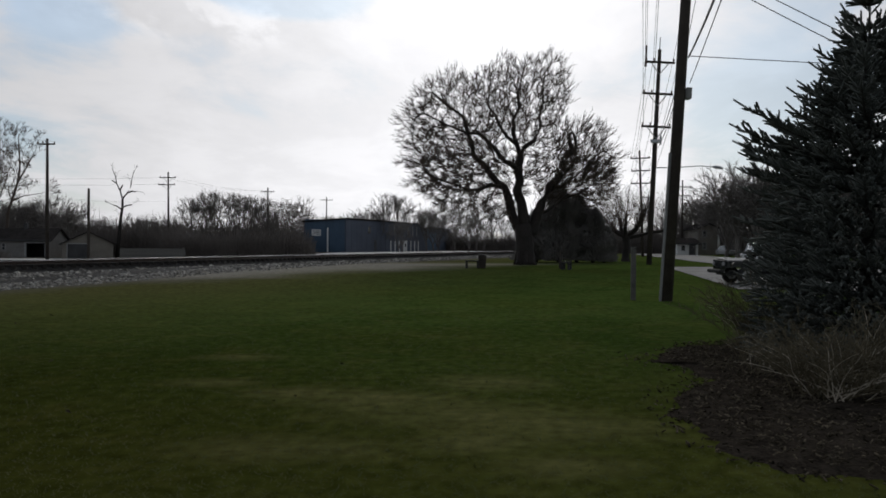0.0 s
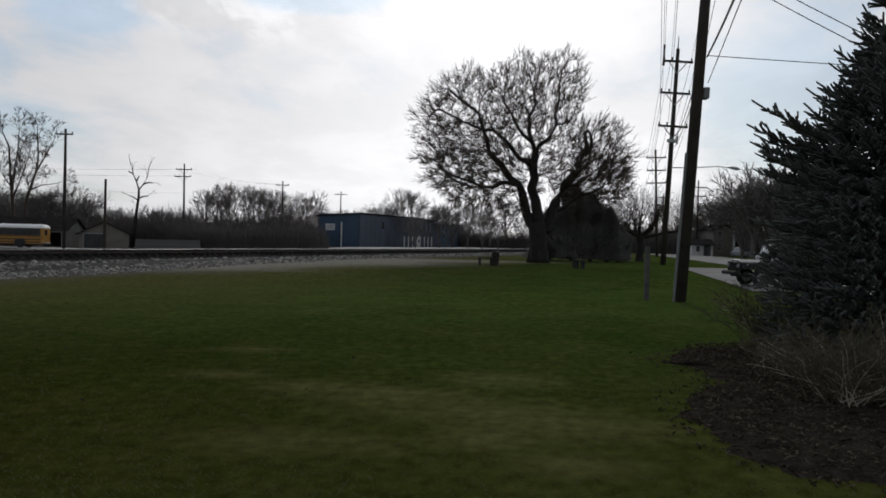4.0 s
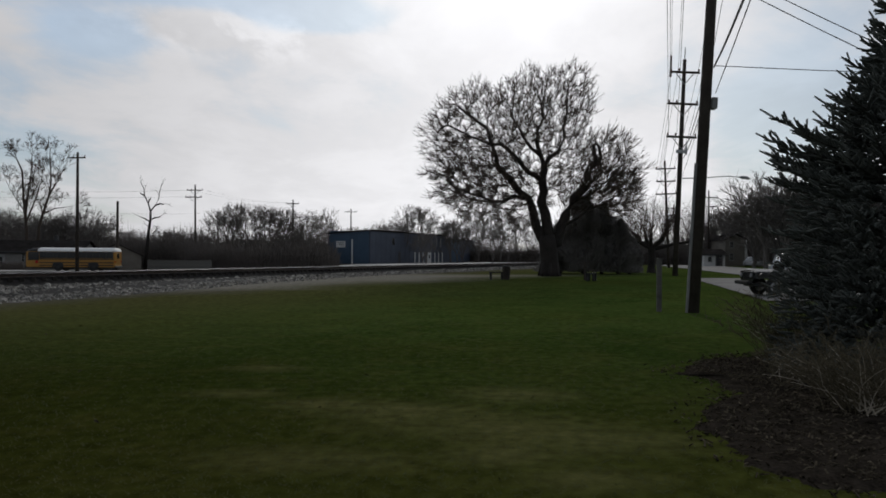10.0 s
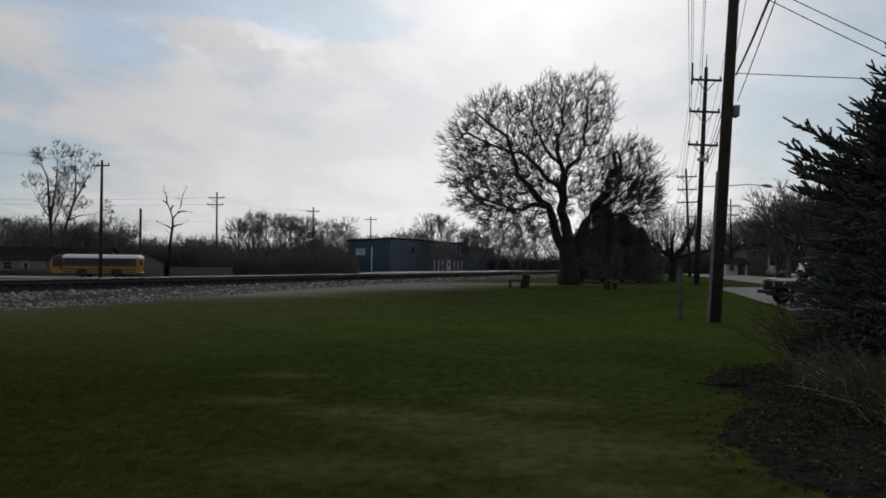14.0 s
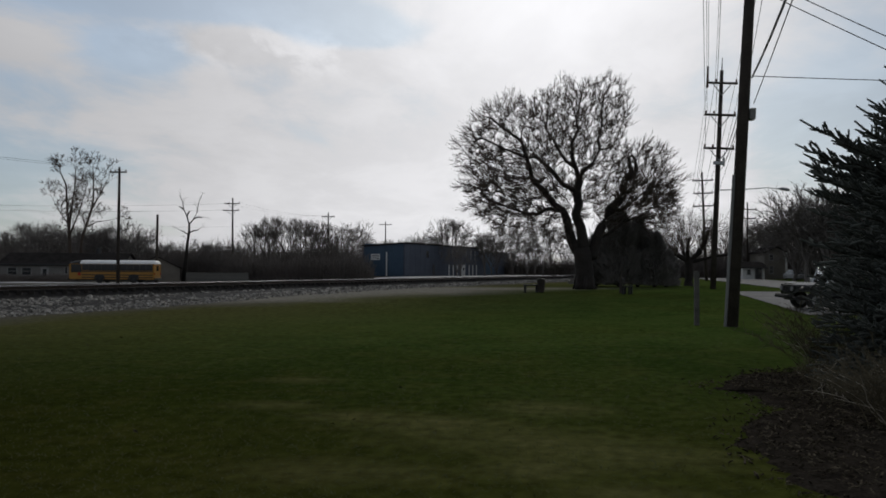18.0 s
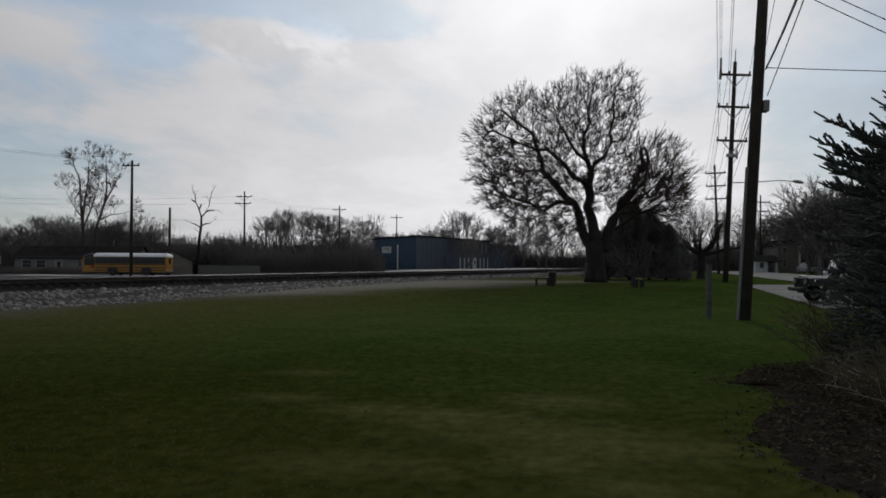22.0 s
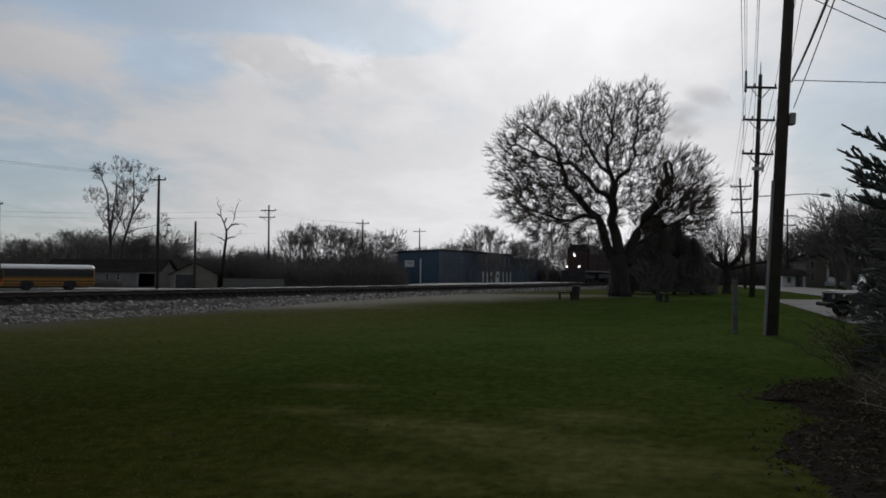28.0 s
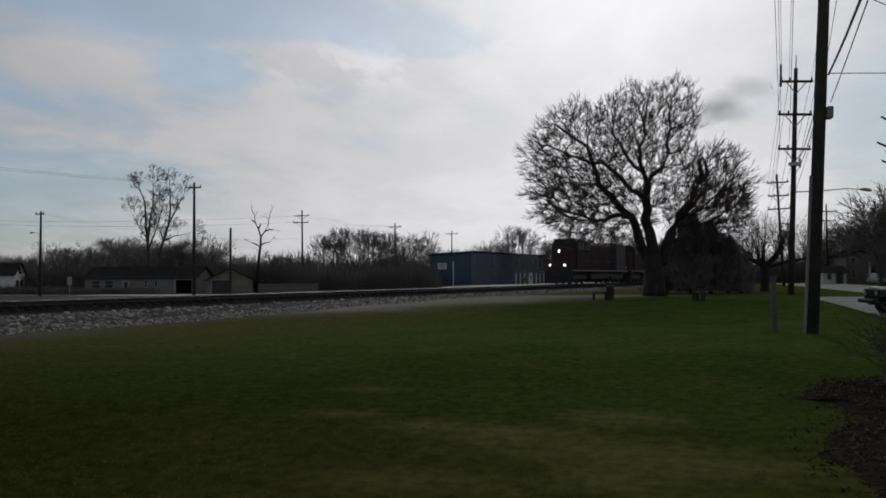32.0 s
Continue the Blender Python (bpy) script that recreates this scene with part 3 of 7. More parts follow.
# ---- railway ----
def build_railway():
    bed = Shape()
    cross = [(-3.9, -0.35), (-2.0, 0.58), (-1.35, 0.68), (1.22, 0.68), (1.38, 0.5), (1.8, 0.46), (3.75, 0.03), (4.1, -0.1)]
    along = [-70 + 1.6 * i for i in range(150)] + [170 + 8 * i for i in range(60)]
    for a in along:
        for s, z in cross:
            w = 0.25 * noise.noise((a * 0.3, s, 4))
            q = on_track(s + w * (abs(s) > 1.5), a, z + 0.05 * noise.noise((a * 0.7, s * 2, 1)))
            if s > 3:
                q.z = gz(q.x, q.y) + (0.05 if s < 4 else -0.08)
            bed.v.append(tuple(q))
    n = len(cross)
    for j in range(len(along) - 1):
        for i in range(n - 1):
            k = j * n + i
            bed.f.append((k, k + 1, k + n + 1, k + n))
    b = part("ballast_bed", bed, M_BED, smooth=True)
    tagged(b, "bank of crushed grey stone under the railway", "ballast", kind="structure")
    # loose stones: six lumps, repeated in one mesh
    rng = random.Random(5)
    lumps = []
    for _ in range(6):
        vs = [(-1, -0.8, 0), (0.9, -1, 0.1), (1, 0.8, -0.1), (-0.8, 1, 0), (-0.5, -0.5, 0.9), (0.6, -0.4, 1.0), (0.4, 0.6, 0.8)]
        vs = [(x * rng.uniform(0.6, 1.3), y * rng.uniform(0.6, 1.3), z * rng.uniform(0.6, 1.2)) for x, y, z in vs]
        lumps.append((vs, [(0, 1, 5, 4), (1, 2, 6, 5), (2, 3, 6), (3, 0, 4), (3, 4, 6), (4, 5, 6)]))
    st, near = Shape(), []
    stones = [Shape().add(vs, fs).mesh("stone", M_ROCK) for vs, fs in lumps]
    for i in range(42000):
        a = -38 + 125 * rng.random() ** 1.5
        s = rng.uniform(2.0, 4.2) if rng.random() < 0.9 else rng.uniform(-0.6, 0.6)
        if rng.random() < 0.27:      # strays on the gravelled ground
            s = 4.2 + (2.0 if a < 10 else 2.8) * rng.random() ** 1.5
        if s > 3.5 and rng.random() < 0.35:
            continue
        z = 0.67 if s < 1.3 else min(0.47, 0.47 + (0.05 - 0.47) * (s - 1.8) / 1.95)
        q = on_track(s, a)
        z -= TRACK_DROP
        z = max(z, gz(q.x, q.y)) if s > 3 else z
        r = rng.uniform(0.042, 0.095) * (1.7 if rng.random() < 0.1 else 1)
        if s > 5.2:
            r = min(r, 0.06)
        k6 = rng.randrange(6)
        vs, fs = lumps[k6]
        w = rng.random() * 6.28
        if len(near) < 300 and -8 < a < 12 and s > 2.6 and r > 0.085:      # the large stones at the foot of the bank
            near.append(part("stone", stones[k6], None, b, at=Matrix.LocRotScale((q.x, q.y, z - 0.01), Euler((0, 0, w)), (r, r, r * 1.15))))
            continue
        c, d = math.cos(w) * r, math.sin(w) * r
        k = len(st.v)
        st.v += [(q.x + x * c - y * d, q.y + x * d + y * c, z + zz * r * 1.15 - 0.01) for x, y, zz in vs]
        st.f += [tuple(v + k for v in f) for f in fs]
    o = part("ballast_stones", st, M_ROCK)
    tagged(o, "loose pale grey crushed stones along the track shoulder", "stones", kind="stuff")
    # two rails, each with foot, web and shining head
    for side, s0 in ((1, 0.755), (-1, -0.755)):
        e = thing("rail", Matrix.Identity(4), "rusty steel rail with a polished running surface", "rail", "rails of the track")
        e["kind"] = "structure"
        body, head = Shape(), Shape()
        prof = [(-0.075, 0.79), (0.075, 0.79), (0.075, 0.802), (0.012, 0.82), (0.012, 0.9), (0.036, 0.912), (0.036, 0.943), (-0.036, 0.943), (-0.036, 0.912), (-0.012, 0.9), (-0.012, 0.82), (-0.075, 0.802)]
        hp = [(-0.033, 0.9435), (0.033, 0.9435), (0.026, 0.9505), (-0.026, 0.9505)]
        for sh, pr in ((body, prof), (head, hp)):
            m = len(pr)
            seg = [-70 + 30 * i for i in range(24)]
            for a in seg:
                sh.v += [tuple(on_track(s0 + x, a, z)) for x, z in pr]
            for j in range(len(seg) - 1):
                sh.f += [(j * m + i, j * m + (i + 1) % m, (j + 1) * m + (i + 1) % m, (j + 1) * m + i) for i in range(m)]
        part("rail_body", body, M_RAIL, e)
        part("rail_head", head, M_RAILHEAD, e, "bright polished rail head")
    # ties
    tm = Shape().box(-1.3, 1.3, -0.115, 0.115, -0.16, 0.02, 0.012).mesh("tie", M_TIE)
    holder = thing("track_ties", Matrix.Identity(4), "row of dark creosoted wooden railway ties", "ties")
    holder["kind"] = "structure"
    rest = Shape()
    for i in range(420):
        a = -36 + 0.54 * i
        q = on_track(0, a, 0.79 - 0.02)
        m = Matrix.Translation(q) @ pose(0, 0, 0, 0, 0, TRACK_TURN + rng.uniform(-0.8, 0.8))
        if i < 240:
            part("tie", tm, None, holder, at=m)
        else:
            rest.box(-1.3, 1.3, -0.115, 0.115, -0.16, 0.02, 0, m)
    r = part("far_ties", rest, M_TIE, holder)
    r["kind"] = "stuff"


# ---- trees ----
def limb(sh, p, d, length, r, rng, level, spread, up, sides=5, min_r=0.012, twist=0.22, split=0.32):
    """A bare limb that bends, tapers and forks, down to twigs."""
    n = max(3, int(length / (0.35 + 0.25 * level)))
    pts, rad = [p], [r]
    step = length / n
    kids = []
    for i in range(n):
        d = (d + Vector((rng.gauss(0, twist), rng.gauss(0, twist), rng.gauss(0, twist) + up)) * 0.6).normalized()
        p = p + d * step
        pts.append(p)
        rad.append(max(min_r * 0.6, r * (1 - 0.62 * (i + 1) / n)))
        if i >= n * split * 0.8 and level > 0:
            kids.append((p, d, rad[-1], (i + 1) / n))
    sh.tube(pts, rad, sides if level > 1 else 3, cap=False)
    if level <= 0:
        for q in pts[1:]:
            if rng.random() < 0.6:
                e = (d + Vector((rng.gauss(0, 0.7), rng.gauss(0, 0.7), rng.gauss(0, 0.5)))).normalized()
                sh.tube([q, q + e * length * rng.uniform(0.35, 0.7)], [min_r * 0.8, min_r * 0.5], 3, cap=False)
        return
    for q, e, rr, u in kids:
        for _ in range(2 if rng.random() < 0.45 else 1):
            ax = e.cross(Vector((rng.gauss(0, 1), rng.gauss(0, 1), rng.gauss(0, 1))))
            if ax.length < 1e-3:
                continue
            ang = radians(rng.uniform(spread * 0.55, spread * 1.3))
            nd = Matrix.Rotation(ang, 3, ax.normalized()) @ e
            limb(sh, q, nd, length * rng.uniform(0.42, 0.72) * (1.1 - 0.4 * u), max(min_r, rr * 0.62), rng, level - 1, spread, up, sides, min_r, twist, split)


def colonise(rng_seed, blobs, count, roots, step=0.34, reach=2.6, kill=0.75, rounds=140, keep=0.45, stray=0.16):
    """Grows limbs towards points scattered in the crown's blobs. Returns node places and parents."""
    rg = np.random.RandomState(rng_seed)
    pts = []
    vol = [b[3] * b[4] * b[5] for b in blobs]
    for b, v in zip(blobs, vol):
        k = int(count * v / sum(vol))
        u = rg.normal(size=(k, 3))
        u /= np.linalg.norm(u, axis=1)[:, None]
        u *= rg.uniform(0.25, 1, size=(k, 1)) ** 0.5
        pts.append(u * np.array(b[3:6]) + np.array(b[:3]))
    att = np.vstack(pts)
    nodes, par = [np.array(r[0], float) for r in roots], [r[1] for r in roots]
    kids = [0] * len(nodes)
    alive = np.ones(len(att), bool)
    for _ in range(rounds):
        P = np.array(nodes)
        A = att[alive]
        if len(A) == 0:
            break
        d2 = ((A[:, None, :] - P[None]) ** 2).sum(2)
        near = d2.argmin(1)
        dist = np.sqrt(d2[np.arange(len(A)), near])
        ok = dist < reach
        if not ok.any():
            reach *= 1.5
            continue
        pull = {}
        for a, k in zip(A[ok], near[ok]):
            v = a - P[k]
            pull.setdefault(int(k), []).append(v / (np.linalg.norm(v) + 1e-9))
        for k, vs in pull.items():
            if kids[k] > 3:
                continue
            v = np.mean(vs, 0) + rg.normal(size=3) * stray
            if par[k] >= 0:
                u = P[k] - P[par[k]]
                v = v + u * (keep / (np.linalg.norm(u) + 1e-9))
            v /= np.linalg.norm(v) + 1e-9
            nodes.append(P[k] + v * step)
            par.append(k)
            kids.append(0)
            kids[k] += 1
        idx = np.where(alive)[0]
        P2 = np.array(nodes[len(P):])
        if len(P2):
            dn = np.sqrt(((A[:, None, :] - P2[None]) ** 2).sum(2)).min(1)
            alive[idx[dn < kill]] = False
    return nodes, par


def skin_tree(nodes, par, tip=0.011, power=2.35, trunk_scale=1.0):
    """Pipe-model radii and tapered tubes for the colonised limbs."""
    n = len(nodes)
    kids = [[] for _ in range(n)]
    for i, p in enumerate(par):
        if p >= 0:
            kids[p].append(i)
    acc = [0.0] * n
    for i in range(n - 1, -1, -1):
        if not kids[i]:
            acc[i] = tip ** power
        if par[i] >= 0:
            acc[par[i]] += acc[i]
    rad = [a ** (1 / power) for a in acc]
    return kids, rad


def build_great_tree():
    rng = random.Random(11)
    # main stems, metres from the trunk's foot: the node each springs from, its places (x across, z up), its two radii
    stems = [(None, [(0, 0, -0.1), (0.02, 0, 0.5), (-0.02, 0, 1.4), (-0.12, 0, 2.2), (-0.2, 0, 2.75)], 0.68, 0.62),
             ((0, 3), [(-0.48, 0, 2.6), (-0.78, 0, 3.2), (-1.02, 0.05, 3.8), (-1.2, 0.1, 4.6), (-1.45, 0.1, 5.2), (-1.9, 0.1, 5.75), (-2.45, 0.1, 6.2), (-3.0, 0.0, 6.6), (-3.45, -0.1, 7.3), (-3.65, -0.2, 8.1), (-3.85, -0.2, 8.9), (-4.4, -0.3, 9.9), (-5.3, -0.4, 10.7), (-6.4, -0.4, 11.4)], 0.4, 0.07),
             ((1, 4), [(-1.9, -0.3, 5.3), (-2.5, -0.5, 5.25), (-3.2, -0.7, 4.95), (-3.9, -0.9, 4.95), (-4.6, -1.0, 5.3), (-5.5, -1.1, 5.45), (-6.6, -1.2, 5.9)], 0.19, 0.05),
             ((0, 3), [(-0.08, -0.1, 2.7), (-0.17, -0.1, 3.4), (-0.3, -0.1, 4.1), (-0.5, -0.1, 4.9), (-0.4, -0.1, 5.7), (-0.5, 0.0, 6.5), (-0.42, 0.0, 7.3)], 0.42, 0.27),
             ((3, 6), [(-0.7, 0.1, 8.1), (-0.9, 0.1, 8.9), (-0.8, 0.1, 9.8), (-0.55, 0.2, 10.7), (-0.6, 0.2, 11.6), (-0.3, 0.3, 12.8)], 0.19, 0.05),
             ((3, 6), [(-0.1, 0.0, 7.9), (0.35, -0.1, 8.4), (0.85, -0.2, 9.2), (0.9, -0.2, 10.0), (1.0, -0.3, 10.9), (1.2, -0.3, 12.4)], 0.2, 0.05),
             ((4, 0), [(-1.2, 0.3, 8.7), (-1.75, 0.5, 9.4), (-2.1, 0.7, 10.2), (-2.5, 0.8, 11.0), (-2.5, 0.9, 12.4)], 0.15, 0.04),
             ((3, 5), [(-1.0, -0.3, 6.75), (-1.5, -0.5, 6.95), (-2.0, -0.7, 7.5), (-2.5, -0.8, 8.1), (-3.2, -0.9, 8.7), (-4.1, -1.0, 8.9), (-5.3, -1.0, 9.2), (-6.7, -1.1, 9.9)], 0.2, 0.05),
             ((0, 2), [(0.42, 0.2, 2.3), (0.75, 0.3, 3.4), (1.2, 0.4, 4.3), (1.7, 0.5, 5.2), (2.3, 0.7, 6.1), (2.75, 0.8, 6.9), (3.15, 0.9, 7.5), (3.4, 1.0, 7.9)], 0.38, 0.25),
             ((8, 3), [(2.4, 0.9, 5.4), (3.2, 1.2, 5.9), (4.1, 1.3, 6.6), (5.0, 1.3, 7.6)], 0.1, 0.04),
             ((8, 1), [(1.6, 0.8, 3.9), (2.6, 1.1, 4.4), (3.7, 1.2, 4.9), (4.9, 1.2, 5.6)], 0.11, 0.04)]
    e = thing("bare_tree", pose(5.55, 52, gz(5.55, 52)), "large bare spreading tree with a low forked trunk on the lawn", "tree")
    nodes, par, place = [], [], {}
    for i, (root, pts, r0, r1) in enumerate(stems):
        prev = -1 if root is None else place[root]
        line = [] if root is None else [nodes[prev]]
        for j, q in enumerate(pts):
            w = 0.07 * (i > 0)
            q = np.array(q, float) + np.array((rng.gauss(0, w), rng.gauss(0, w), rng.gauss(0, w)))
            nodes.append(q)
            par.append(prev)
            prev = place[(i, j)] = len(nodes) - 1
            line.append(q)
        m = len(line) - 1
        sh = Shape().tube(line, [r0 + (r1 - r0) * (k / m) ** 0.8 for k in range(m + 1)] if i else [0.7, 0.62, 0.6, 0.6, 0.54], 12)
        if i == 0:
            for w in range(7):
                a = w * 0.9 + 0.2
                sh.tube([(0.55 * math.cos(a), 0.55 * math.sin(a), 0.9), (0.6 * math.cos(a), 0.6 * math.sin(a), 0.25), (0.86 * math.cos(a), 0.86 * math.sin(a), -0.12)], [0.1, 0.15, 0.07], 6)
        if i == 8:      # the torn stub that hooks over at its end
            sh.tube([(3.3, 1.0, 7.8), (3.15, 1.0, 8.4), (3.1, 1.0, 9.0), (3.3, 1.0, 9.15), (3.5, 1.0, 8.8), (3.62, 1.0, 8.0)], [0.2, 0.15, 0.11, 0.1, 0.1, 0.1], 7)
        part("trunk" if i == 0 else "main_limb", sh, M_BARK, e, "dark furrowed trunk flaring at the roots" if i == 0 else ("torn leaning limb with a hooked stub" if i == 8 else ""), smooth=True)
    n_stem = len(nodes)
    blobs = [(-4.2, 0, 9.5, 4.4, 3.6, 3.5), (-0.1, 0, 10.6, 3.0, 3.0, 3.2), (-1.5, 0, 11.6, 1.6, 2.0, 2.5), (1.4, 0, 11.8, 1.6, 2.0, 2.6), (-4.6, 0.2, 6.3, 3.8, 3.2, 2.0), (-5.0, 0, 8.0, 3.6, 3, 1.6),
             (0.4, 0, 6.2, 1.5, 1.5, 1.7), (2.0, 0.4, 9.0, 1.3, 1.5, 1.6), (4.2, 1.0, 7.2, 2.2, 2.4, 2.9), (4.4, 1.0, 5.4, 2.0, 2.2, 1.5), (0.8, 0, 8.5, 2.2, 2.2, 1.8), (-1.5, 0, 6.6, 2.2, 2, 1.2), (3.9, 1.0, 6.6, 2.4, 2.2, 2.4), (1.8, 0.5, 5.2, 1.2, 1.3, 1.3), (-3.6, 0, 4.9, 3.6, 2.6, 1.2), (-1.9, 0.2, 4.2, 1.8, 2.0, 1.0), (1.6, 0.3, 6.6, 1.8, 1.8, 1.8)]
    nodes, par = colonise(3, blobs, 6000, list(zip(nodes, par)), 0.3, 2.6, 0.44, keep=0.5, stray=0.2)
    kids, rad = skin_tree(nodes, par, 0.0145, 2.3)
    limbs, twigs = Shape(), Shape()
    for i in range(n_stem, len(nodes)):
        p = par[i]
        r1 = min(0.13, max(0.0132, rad[i]))
        limbs.tube([nodes[p], nodes[i]], [min(0.15, rad[p], r1 * 1.45), r1], 6 if r1 > 0.04 else 3, cap=False)
        if rad[i] > 0.06:
            continue
        base = Vector(nodes[i])
        d0 = (base - Vector(nodes[p])).normalized()
        right = base.x > 2.2
        away = (base - Vector((1.6, 0.7, 4.2) if right else (-0.8, 0, 5.6))).normalized()
        d0 = (d0 * 0.55 + away * (1.1 if right else 0.9) + Vector((0.1 if right else 0, 0, 0.2))).normalized()
        for _ in range((5 if not kids[i] else 2) + (2 if base.z < 7.2 else 0) + (1 if base.z < 7.2 and right else 0)):
            d = (d0 + Vector((rng.gauss(0, 0.42), rng.gauss(0, 0.42), rng.gauss(0, 0.42)))).normalized()
            length = rng.uniform(0.35, 0.9) * (1.35 if right else 1)
            m = base + d * length * 0.5
            d2 = (d + Vector((rng.gauss(0, 0.14), rng.gauss(0, 0.14), 0.14))).normalized()
            q = m + d2 * length * 0.5
            twigs.tube([base, m], [0.0135, 0.0125], 3, cap=False)
            twigs.spike(m, q, 0.013)
            for _ in range(3):
                d3 = (d2 + Vector((rng.gauss(0, 0.42), rng.gauss(0, 0.42), rng.gauss(0.12, 0.36)))).normalized()
                s0 = base.lerp(m, rng.uniform(0.3, 1)) if rng.random() < 0.5 else m.lerp(q, rng.uniform(0, 0.7))
                twigs.spike(s0, s0 + d3 * rng.uniform(0.18, 0.45), 0.012)
    # a tangle of climbing stems along the torn limb
    vine = Shape()
    line = [Vector(q) for q in stems[8][1]]
    for _ in range(420):
        u = rng.uniform(0.6, len(line) - 1.001)
        c = line[int(u)].lerp(line[int(u) + 1], u % 1)
        p = c + Vector((rng.gauss(0.1, 0.3), rng.gauss(0, 0.3), rng.gauss(-0.1, 0.35)))
        d = Vector((rng.gauss(0.5, 0.5), rng.gauss(0, 0.5), rng.gauss(0.7, 0.6))).normalized()
        m = p + d * rng.uniform(0.2, 0.5)
        vine.tube([p, m], [0.014, 0.012], 3, cap=False)
        vine.spike(m, m + (d + Vector((rng.gauss(0, 0.4), rng.gauss(0, 0.4), 0.1))).normalized() * rng.uniform(0.2, 0.5), 0.012)
    part("climber", vine, M_TWIG, e, "tangle of leafless climbing stems")["kind"] = "stuff"
    part("branchwork", limbs, M_BARK, e, smooth=True)["kind"] = "stuff"
    part("twig_spray", twigs, M_TWIG, e, "dense fine bare twigs")["kind"] = "stuff"


def needle_shoot(sh, rng, p, d, length, r, needles=22):
    """A blunt shoot clothed in needles, bushiest at its end."""
    q = p + d * length
    sh.tube([p, p.lerp(q, 0.5), q], [r * 0.4, r * 0.5, r * 0.42], 5)
    a = d.cross(Vector((0.2, 0.3, 0.9))).normalized()
    b = d.cross(a)
    for i in range(needles):
        u = 0.1 + 0.9 * (i + rng.random()) / needles
        w = i * 2.4
        o = a * math.cos(w) + b * math.sin(w)
        s = p + d * (length * u)
        t = s + o * r * rng.uniform(0.8, 1.15) + d * r * (0.75 if u < 0.9 else 1.1)
        side = d.cross(o) * (r * 0.22)
        k = len(sh.v)
        sh.v += [tuple(s + side), tuple(s - side), tuple(t)]
        sh.f.append((k, k + 1, k + 2))


